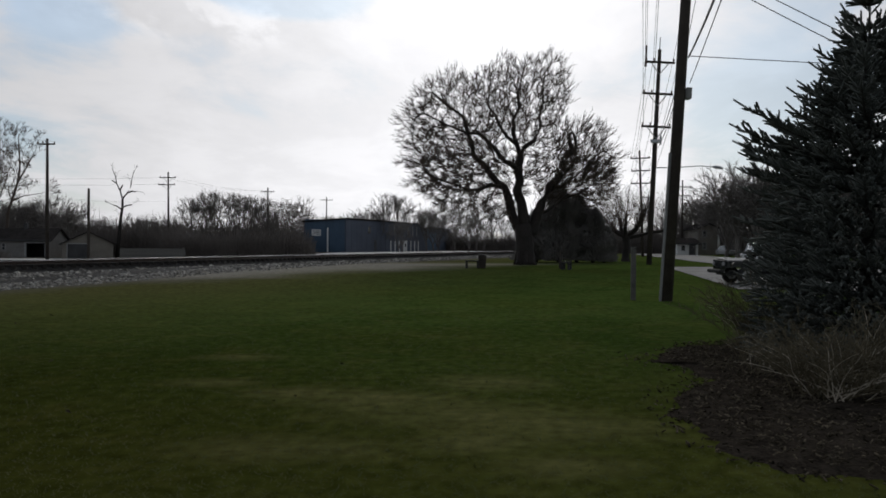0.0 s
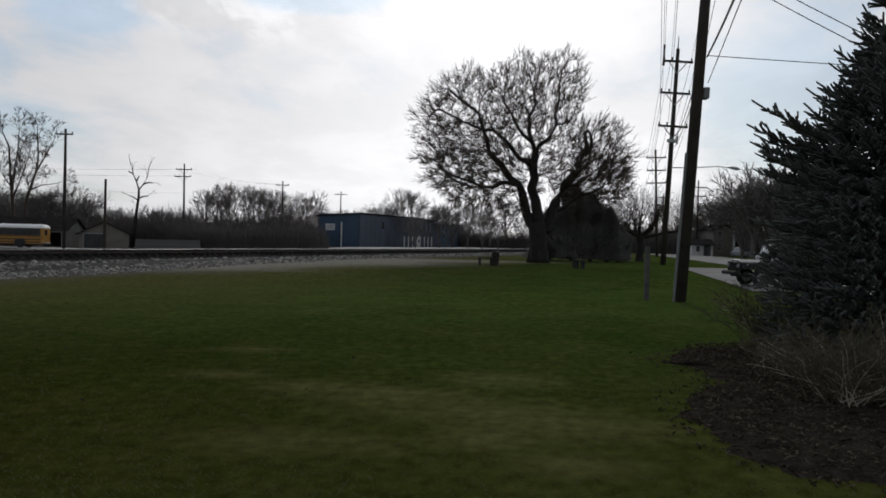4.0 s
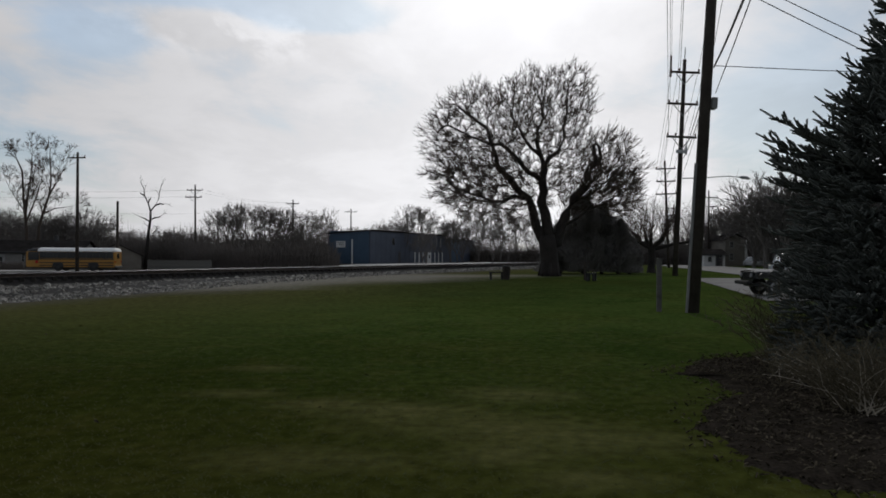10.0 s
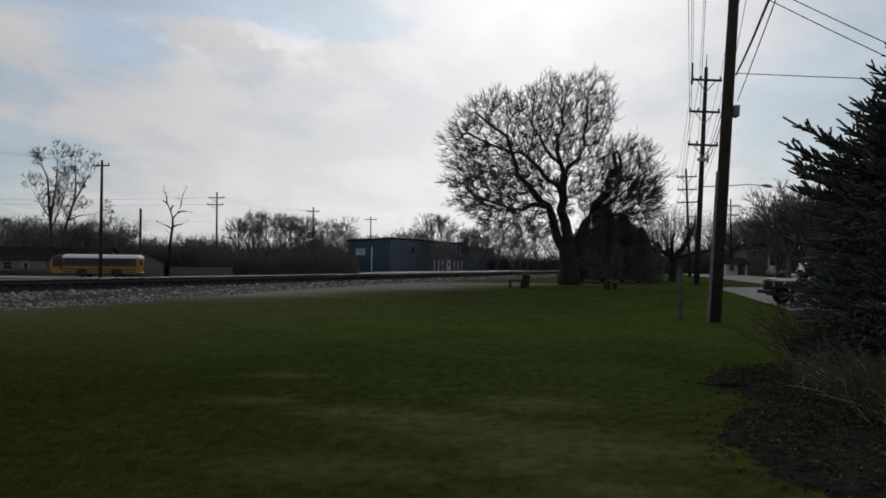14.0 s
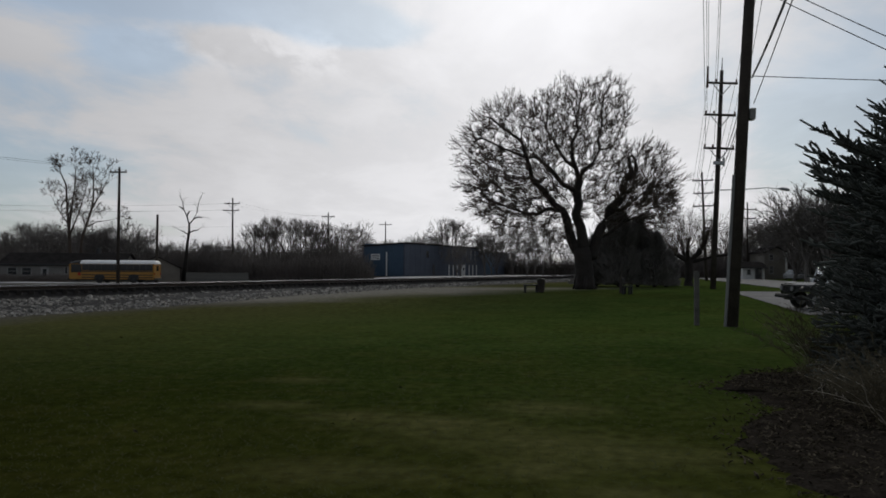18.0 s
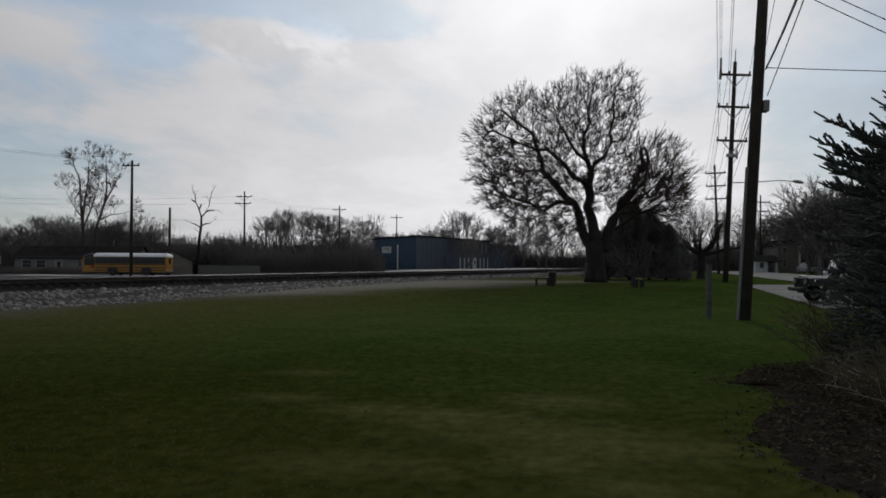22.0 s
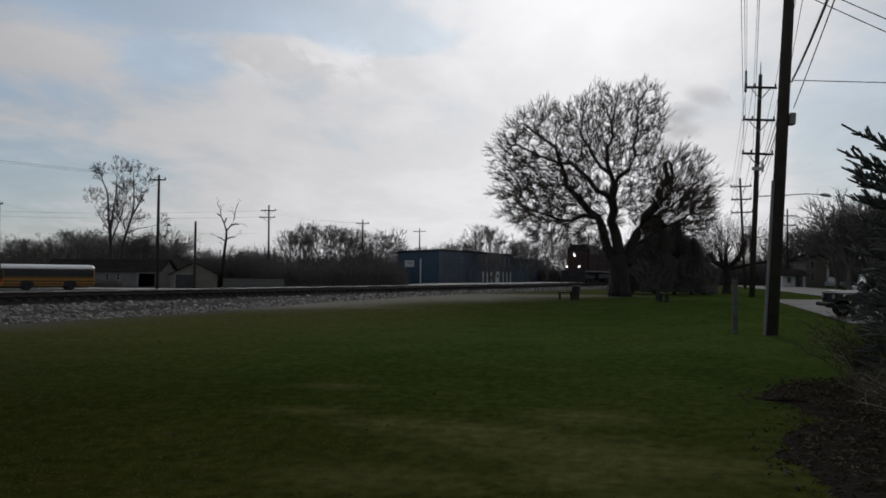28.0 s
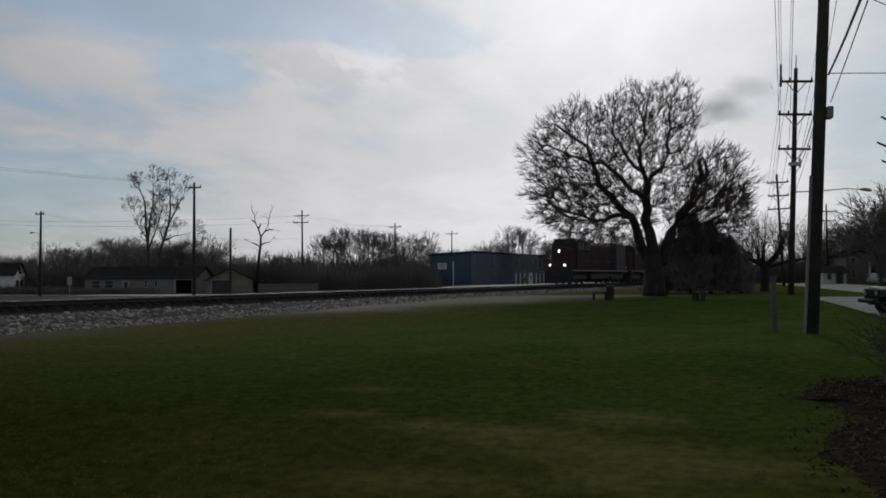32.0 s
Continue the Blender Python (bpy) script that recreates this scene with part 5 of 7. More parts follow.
def build_poles():
    z1 = gz(6.96, 23.9)
    p1 = arm_pole(6.96, 23.9, 16.5, 3.2, [(15.9, 2.6, -0.45), (14.0, 2.6, -0.45), (11.9, 2.4, -0.45)], 0.165, "tall dark wooden utility pole leaning slightly, with a conduit")
    part("conduit", Shape().tube([(-0.2, -0.05, -0.05), (-0.19, -0.05, 4.6)], [0.05, 0.05], 8), M_PVC, p1, "pale grey plastic conduit")
    part("equipment_box", Shape().box(0.16, 0.34, -0.15, 0.15, 6.3, 6.65, 0.02), M_PVC, p1, "small grey metal box")
    p2 = arm_pole(14.75, 55, 15.4, 2.4, [(14.45, 2.1, 0), (12.2, 2.15, -0.05), (9.85, 2.1, -0.05)], 0.17, "dark wooden utility pole with three crossarms and a street lamp")
    part("pole_top_pin", Shape().tube([(0, 0, 15.3), (0, 0, 16.3)], [0.04, 0.025], 6), M_WIRE, p2)
    part("cutout", Shape().tube([(-1.02, -0.25, 14.1), (-1.02, -0.25, 15.6)], [0.09, 0.06], 6), M_CERAMIC, p2, "brown porcelain cutout")
    lamp = part("lamp_arm", Shape().tube([(0.1, 0, 6.95), (1.6, 0, 7.05), (3.4, 0, 7.25), (4.3, 0, 7.2)], [0.04, 0.035, 0.03, 0.03], 6), M_GALV, p2)
    part("luminaire", Shape().tube([(4.15, 0, 7.22), (4.4, 0, 7.22), (4.75, 0, 7.18), (4.95, 0, 7.14)], [0.04, 0.12, 0.13, 0.05], 8), M_GALV, lamp, "grey cobra-head street lamp")
    part("transformer_gear", Shape().box(-0.38, 0.36, -0.3, -0.12, 8.7, 8.95, 0.03).tube([(0.34, -0.2, 8.6), (0.34, -0.2, 9.2)], [0.07, 0.07], 6), M_GALV, p2)
    arm_pole(25.5, 98, 13.6, -2.3, [(12.55, 2.5, 0), (10.95, 2.4, 0), (9.35, 2.6, 0)], 0.16, "wooden utility pole with three crossarms leaning the other way")
    arm_pole(40.45, 130, 12.6, 0.0, [(11.4, 2.8, 0), (9.9, 2.6, 0)], 0.15, "wooden utility pole across the street")
    arm_pole(44.0, 165, 12.5, 0.0, [(11.8, 2.6, 0), (10.2, 2.4, 0)], 0.15, "distant wooden utility pole")
    # line wires between the leaning poles
    def top(px, py, lean, k, h):
        q = Matrix(pose(px, py, gz(px, py), 0, lean)) @ Vector((k, -0.2, h + 0.28))
        return q
    for (h1, h2), ks in {(15.9, 14.45): (-1, -0.5, 1), (14.0, 12.2): (-1, 1), (11.9, 9.85): (-1, -0.4, 1)}.items():
        for k in ks:
            a = top(6.96, 23.9, 3.2, k * 1.08 - 0.5, h1)
            b = top(14.75, 55, 2.4, k * 0.95, h2)
            wire(a, b, 0.35)
            c = top(25.5, 98, -2.3, k * 1.1, {14.45: 12.55, 12.2: 10.95, 9.85: 9.35}[h2])
            wire(b, c, 0.4, 0.014)
            wire(a, a + Vector((-9.6, -40, 0.6)), 0.5)
    # cables from the near pole: along the street, over the lawn, and to the houses
    a = Matrix(pose(6.96, 23.9, z1, 0, 3.2)) @ Vector((0.2, 0, 7.6))
    wire(a, (-2.3, -16, 7.7), 1.1, 0.026, "thick black overhead telephone cable")
    wire(a + Vector((0.05, 0, -0.8)), (-2.2, -16, 7.0), 0.25, 0.012)
    wire(a + Vector((0, 0, 0.05)), (30, 25.5, 7.4), 0.12, 0.014, "thin service wire running to a house")
    for k in (0, 0.35):
        wire(Matrix(pose(6.96, 23.9, z1, 0, 3.2)) @ Vector((0.1, 0, 10.4 + k)), (13.0, 17.0, 4.2 + k), 0.1, 0.014, "thin service wire running to a house")
    for k in range(2):
        wire(top(14.75, 55, 2.4, 0.1, 8.0 + k * 0.5), top(6.96, 23.9, 3.2, 0.1, 7.2 + k * 0.5), 0.4, 0.018)
    # poles behind the railway
    def far(px, d):
        return (px - 784) / 1358 * d
    xa, xb, xc, xd, xs = far(83, 82), far(298, 132), far(473, 150), far(577, 195), far(156, 97)
    arm_pole(xa, 82, 13.25, -0.2, [(12.65, 1.9, 0)], 0.17, "dark wooden utility pole beside the far street", braces=False)
    arm_pole(xb, 132, 14.4, -0.6, [(13.4, 2.8, 0), (12.2, 2.9, -0.2)], 0.17, "wooden utility pole with two crossarms behind the brush")
    arm_pole(xc, 150, 12.6, 0, [(11.8, 2.6, 0)], 0.17, "wooden utility pole among bare trees")
    arm_pole(xd, 195, 13.4, 0, [(12.6, 3.2, 0)], 0.17, "wooden utility pole behind the workshop", braces=False)
    s = thing("utility_pole", pose(xs, 97, gz(xs, 97)), "short bare wooden pole without crossarms", "utility pole", "utility poles")
    part("pole", Shape().tube([(0, 0, -0.2), (0, 0, 9.0)], [0.19, 0.14], 10), M_POLE, s, smooth=True)
    xz, yz = -69.4, 92
    z = arm_pole(xz, yz, 11.3, 0.0, [(10.9, 1.3, 0)], 0.16, "wooden utility pole with a small lamp beside the far street", braces=False)
    lz = part("lamp_arm", Shape().tube([(0, 0, 8.0), (-0.7, 0, 8.5), (-1.2, 0, 8.5)], [0.035, 0.03, 0.03], 6), M_GALV, z)
    part("luminaire", Shape().tube([(-1.1, 0, 8.5), (-1.35, 0, 8.45), (-1.6, 0, 8.4)], [0.06, 0.13, 0.07], 8), M_GALV, lz)
    for k in (-0.8, 0.8):
        wire((xa + k, 82, gz(xa, 82) + 12.9), (-62 + k, 20, 10.7), 0.35, 0.011)
    for k in (-1.1, 1.1):
        wire((xb + k, 132, gz(xb, 132) + (12.3 if k < 0 else 13.5)), (xb - 60 + k, 128, gz(xb, 132) + 13.0 + 0.3 * k), 0.6, 0.014)
        wire((xb + k, 132, gz(xb, 132) + 13.6), (xc + k, 150, gz(xc, 150) + 12.0), 0.7, 0.008)
        wire((xb + k, 132, gz(xb, 132) + 9.4), (-69.4 + 0.5 * k, 92, gz(-69.4, 92) + 11.1), 1.5, 0.006)


build_poles()

# fence post on the lawn
post = thing("wooden_post", pose(6.0, 24.2, gz(6, 24.2)), "weathered grey wooden post standing on the lawn", "post")
part("post", Shape().box(-0.07, 0.07, -0.07, 0.07, -0.1, 1.62, 0.015), M_GREYWOOD, post)
part("cap", Shape().box(-0.08, 0.08, -0.08, 0.08, 1.622, 1.66, 0.01), M_GREYWOOD, post)
# ---- planting bed ----
M_STEM = mat("shrub_stem", (0.05, 0.042, 0.026), (0.14, 0.118, 0.074), 5, 0.9, 0)
M_DRYPALE = mat("bleached_stem", (0.28, 0.24, 0.185), (0.5, 0.45, 0.37), 5, 0.85, 0)
BED = [(3.24, 11.75), (2.95, 11.4), (3.45, 10.7), (3.3, 9.7), (2.75, 8.9), (2.35, 7.9), (2.18, 7.0), (2.3, 6.3), (2.6, 5.75), (3.2, 5.35), (4.4, 5.0), (6.5, 4.9), (9.0, 6.0), (10.2, 9.0), (9.6, 12.5), (7.5, 14.4), (5.4, 13.9), (4.1, 13.2)]


def in_bed(x, y):
    inside = False
    for (ax, ay), (bx, by) in zip(BED, BED[1:] + BED[:1]):
        if (ay > y) != (by > y) and x < (bx - ax) * (y - ay) / (by - ay) + ax:
            inside = not inside
    return inside


def build_bed():
    rng = random.Random(17)
    rim = []
    n = len(BED)
    for i in range(n):
        a, b = Vector(BED[i]), Vector(BED[(i + 1) % n])
        for k in range(3):
            q = a.lerp(b, k / 3)
            rim.append((q.x + rng.gauss(0, 0.05), q.y + rng.gauss(0, 0.05)))
    for _ in range(3):
        rim = [(a[0] * (1 - k) + b[0] * k, a[1] * (1 - k) + b[1] * k) for a, b in zip(rim, rim[1:] + rim[:1]) for k in (0.25, 0.75)]
    rim = [(x + 0.14 * noise.noise((x * 1.5, y * 1.5, 7)) + 0.07 * noise.noise((x * 7, y * 7, 2)), y + 0.14 * noise.noise((x * 1.5, y * 1.5, 9)) + 0.07 * noise.noise((x * 7, y * 7, 5))) for x, y in rim]
    cx, cy = 6.0, 9.3
    sh = Shape()
    rings = 14
    for r in range(rings + 1):
        u = r / rings
        for x, y in rim:
            px, py = cx + (x - cx) * u, cy + (y - cy) * u
            z = gz(px, py) + 0.06 * (1 - u ** 4) - (0.02 if r == rings else 0) + 0.03 * noise.noise((px * 2.5, py * 2.5, 3)) * (1 - u ** 6) + 0.012
            sh.v.append((px, py, z))
    m = len(rim)
    for r in range(rings):
        for i in range(m):
            sh.f.append((r * m + i, r * m + (i + 1) % m, (r + 1) * m + (i + 1) % m, (r + 1) * m + i))
    b = part("mulch_bed", sh, M_MULCH, smooth=True)
    tagged(b, "curved bed of dark bark mulch at the lawn's edge", "mulch bed", kind="structure")
    ch = Shape()
    k = 0
    while k < 11000:
        x, y = rng.uniform(2.0, 10), rng.uniform(4.9, 14)
        if not in_bed(x + rng.gauss(0, 0.22), y + rng.gauss(0, 0.22)):
            continue
        k += 1
        L, w = rng.uniform(0.025, 0.075), rng.uniform(0.008, 0.02)
        ch.box(-L / 2, L / 2, -w / 2, w / 2, 0, 0.008, 0, Matrix.Translation((x, y, gz(x, y) + (0.07 if in_bed(x - 0.15, y) and in_bed(x + 0.1, y + 0.15) and in_bed(x, y - 0.15) else 0.015))) @ pose(0, 0, 0, rng.uniform(-35, 35), rng.uniform(-35, 35), rng.uniform(0, 360)))
    tagged(part("mulch_chips", ch, M_CHIP), "scattered brown bark chips and dead leaves", "mulch", kind="stuff")


def bare_shrub(x, y, height, lean_most, seed, stems, label):
    """A tangle of arching leafless stems, a few of them bleached."""
    rng = random.Random(seed)
    e = thing("bare_shrub", pose(x, y, gz(x, y) + 0.05), label, "shrub", "bare shrubs in the bed")
    dark, pale, tw = Shape(), Shape(), Shape()
    for i in range(stems):
        w = rng.random() * 6.283
        lean = rng.uniform(0.1, lean_most)
        d = Vector((math.cos(w) * lean, math.sin(w) * lean, 1)).normalized()
        p = Vector((rng.gauss(0, 0.14), rng.gauss(0, 0.14), -0.03))
        L = height * rng.uniform(0.6, 1.15) * (1 + 0.3 * lean)
        pts = [p]
        n = 7
        side = rng.gauss(0, 0.12)
        for k in range(n):
            d = (d + Vector((rng.gauss(side, 0.15), rng.gauss(-side, 0.15), rng.gauss(-0.03, 0.1)))).normalized()
            p = p + d * (L / n)
            if p.z < 0.05:
                p.z = 0.05
                d.z = abs(d.z) + 0.2
                d.normalize()
            pts.append(p)
            for _ in range(2 if k > 1 else 0):
                dd = (d + Vector((rng.gauss(0, 0.9), rng.gauss(0, 0.9), rng.gauss(0.15, 0.6)))).normalized()
                t = p + dd * rng.uniform(0.1, 0.34) * height
                t.z = max(t.z, 0.03)
                m = p.lerp(t, 0.5) + Vector((rng.gauss(0, 0.015), rng.gauss(0, 0.015), 0.02))
                tw.tube([p, m, t], [0.0042, 0.0034, 0.0018], 3, cap=False)
        sh = pale if rng.random() < (0.34 if lean > 0.7 else 0.12) else dark
        r = 0.0085 if sh is pale else 0.007
        sh.tube(pts, [r * (1 - 0.1 * k) for k in range(n + 1)], 4, cap=False)
    part("stem", dark, M_STEM, e)["kind"] = "stuff"
    part("bleached_stem", pale, M_DRYPALE, e, "pale bleached stems")["kind"] = "stuff"
    part("twig", tw, M_STEM, e)["kind"] = "stuff"


def build_grass():
    """Short blades over the near lawn, thinning with distance."""
    rng = np.random.RandomState(6)
    n = 52000
    y = 4.2 + 17 * rng.rand(n) ** 1.7
    x = (rng.rand(n) * 2 - 1) * (0.72 * y + 1.5) - 0.06 * y
    w = rng.rand(n) * 6.283
    h = 0.012 + 0.016 * rng.rand(n)
    b = 0.0026 + 0.0014 * y / 8
    lean = 2.2 * h
    v = np.zeros((n, 3, 3))
    z = np.array([gz(float(a), float(c)) for a, c in zip(x, y)]) - 0.003
    keep = np.array([not in_bed(float(a), float(c)) for a, c in zip(x, y)])
    cw, sw = np.cos(w), np.sin(w)
    v[:, 0] = np.c_[x + cw * b, y + sw * b, z]
    v[:, 1] = np.c_[x - cw * b, y - sw * b, z]
    v[:, 2] = np.c_[x - sw * lean, y + cw * lean, z + h]
    v = v[keep]
    sh = Shape()
    sh.v = [tuple(map(float, p)) for p in v.reshape(-1, 3)]
    sh.f = [(3 * i, 3 * i + 1, 3 * i + 2) for i in range(len(v))]
    tagged(part("grass_blades", sh, M_BLADE), "short spring grass blades, green and straw", "grass", kind="stuff")
    # dead leaves and clumps
    r2 = random.Random(9)
    lf = Shape()
    for i in range(26):
        yy = 4.5 + 13 * r2.random() ** 1.4
        xx = r2.uniform(-0.65, 0.5) * yy
        if in_bed(xx, yy):
            continue
        s = r2.uniform(0.02, 0.05)
        m = Matrix.Translation((xx, yy, gz(xx, yy) + 0.03)) @ pose(0, 0, 0, r2.uniform(-40, 40), r2.uniform(-40, 40), r2.uniform(0, 360))
        lf.add([(-s, 0, 0), (0, -s * 0.5, 0.006), (s, 0, 0), (0, s * 0.5, 0.006)], [(0, 1, 2, 3)], m)
    tagged(part("dead_leaves", lf, M_CHIP), "scattered dry fallen leaves on the lawn", "leaves", kind="stuff")


build_bed()
bare_shrub(4.25, 8.35, 0.78, 1.9, 51, 120, "low leafless shrub with pale brown arching stems")
bare_shrub(5.0, 8.8, 0.85, 1.5, 52, 90, "leafless shrub with tangled pale brown stems")
bare_shrub(5.0, 12.2, 1.1, 0.7, 53, 100, "leafless brown shrub beneath the spruce")
bare_shrub(4.3, 10.2, 0.5, 2.2, 54, 40, "small leafless shrub with thin sprawling stems")
build_grass()


# ---- vehicles ----
def wheel(parent, x, y, z, r, w, rim=M_RIM):
    """A wheel whose axle lies along y."""
    h = part("wheel", Shape().disc((0, 0, 0), "y", r, w, 24, w * 0.18), M_RUBBER, parent, "black tyre", at=Matrix.Translation((x, y, z)))
    hub = Shape().disc((0, 0, 0), "y", r * 0.58, w * 1.04, 16, 0.01)
    for k in range(5):
        a = k * 1.2566
        hub.tube([(0, -w * 0.54, 0), (r * 0.5 * math.cos(a), -w * 0.54, r * 0.5 * math.sin(a))], [r * 0.1, r * 0.08], 5)
    part("rim", hub, rim, h, "steel wheel rim")
    return h


def loft(sections):
    """A skin over cross-sections: each (x, [(y, z), ...]) with equal counts."""
    sh = Shape()
    n = len(sections[0][1])
    for x, ring in sections:
        sh.v += [(x, y, z) for y, z in ring]
    for j in range(len(sections) - 1):
        sh.f += [(j * n + i, j * n + (i + 1) % n, (j + 1) * n + (i + 1) % n, (j + 1) * n + i) for i in range(n)]
    sh.f.append(tuple(range(n - 1, -1, -1)))
    sh.f.append(tuple((len(sections) - 1) * n + i for i in range(n)))
    return sh


def build_bus():
    e = thing("school_bus", Matrix.Identity(4), "yellow school bus with a white roof and black rub rails", "bus")
    wdt = 1.2
    ring = [(-wdt, 0.5), (wdt, 0.5), (wdt, 2.45), (-wdt, 2.45)]
    small = [(-wdt + 0.08, 0.55), (wdt - 0.08, 0.55), (wdt - 0.08, 2.4), (-wdt + 0.08, 2.4)]
    part("body", loft([(-10.98, small), (-10.75, ring), (-0.12, ring), (0, small)]), M_YELLOW, e)
    arc = [(-wdt * math.cos(a), 2.452 + 0.5 * math.sin(a)) for a in [math.pi * k / 10 for k in range(11)]]
    inner = [(y * 0.93, 2.452 + (z - 2.452) * 0.85) for y, z in arc]
    low = [(y * 0.86, 2.452 + (z - 2.452) * 0.5) for y, z in arc]
    part("roof", loft([(-9.55, arc), (-9.0, arc), (-0.35, arc), (0, inner)]), M_BUSROOF, e, "white painted roof", smooth=True)
    part("roof_cap", loft([(-10.98, low), (-10.5, inner), (-9.552, arc)]), M_BLACK, e, "dark front roof cap", smooth=True)
    part("grille", Shape().box(-11.02, -10.985, -0.6, 0.6, 0.75, 1.1, 0.01), M_BLACK, e)
    part("windshield", Shape().box(-11.02, -10.985, -1.05, 1.05, 1.35, 2.38, 0.01), M_GLASS, e)
    part("front_bumper", Shape().box(-11.15, -11.0, -1.15, 1.15, 0.42, 0.68, 0.03), M_BLACK, e)
    part("rear_bumper", Shape().box(0.01, 0.14, -1.15, 1.15, 0.42, 0.68, 0.03), M_BLACK, e)
    for s in (-1, 1):
        for z in (0.72, 1.05, 1.5):
            y = s * (wdt + 0.012)
            part("rub_rail", Shape().box(-9.3, -0.1, y - 0.012, y + 0.012, z - 0.06, z + 0.06), M_BLACK, e)
        part("window_band", Shape().box(-9.3, -0.15, min(s * wdt, s * (wdt + 0.006)), max(s * wdt, s * (wdt + 0.006)), 1.6, 2.42), M_BLACK, e, "black band round the windows")
        part("driver_window", Shape().box(-10.7, -9.35, min(s * wdt, s * (wdt + 0.012)), max(s * wdt, s * (wdt + 0.012)), 1.35, 2.4, 0.004), M_GLASS, e)
        # no wells are cut: flat black plates stand for their shade
        for x in (-7.0, -2.6):
            part("wheel_well_plate", Shape().prism([(x - 0.72, 0.52), (x - 0.62, 0.95), (x - 0.35, 1.14), (x + 0.35, 1.14), (x + 0.62, 0.95), (x + 0.72, 0.52)], min(s * (wdt + 0.001), s * (wdt + 0.03)), max(s * (wdt + 0.001), s * (wdt + 0.03))), M_BLACK, e, "flat black plate for the wheel well's shade")
        for k in range(11):
            x = -9.15 + 0.82 * k
            y = s * (wdt + 0.014)
            w = part("window", Shape().box(x, x + 0.68, y - 0.01, y + 0.01, 1.68, 2.36, 0.005), M_GLASS, e)
            part("window_frame", Shape().box(x - 0.015, x + 0.675, y - 0.006, y + 0.006 + 0.01 * (s > 0), 1.98, 2.01), M_BLACK, w)
        part("headlight", Shape().disc((-11.0, s * 0.85, 0.95), "x", 0.1, 0.06, 12), M_LENS, e)
        part("tail_light", Shape().disc((0.02, s * 0.95, 1.2), "x", 0.1, 0.05, 12), M_TAIL, e)
        part("mirror", Shape().tube([(-10.9, s * 1.15, 2.2), (-11.2, s * 1.45, 2.1)], [0.02, 0.02], 5).box(-11.25, -11.17, s * 1.45 - 0.1, s * 1.45 + 0.1, 1.7, 2.1, 0.02), M_BLACK, e)
    part("rear_door_window", Shape().box(-0.04, 0.012, -0.35, 0.35, 1.6, 2.25, 0.01), M_GLASS, e)
    part("undercarriage", Shape().box(-10.4, -0.6, -0.8, 0.8, 0.3, 0.498, 0.03), M_BLACK, e)
    part("stop_sign", Shape().disc((-9.6, -1.24, 1.15), "y", 0.2, 0.02, 8), M_TAIL, e, "folded red stop sign")
    wheels = [wheel(e, x, s * 1.1, 0.48, 0.48, 0.28, M_BLACK) for x in (-7.0, -2.6) for s in (-1, 1)]
    return e, wheels


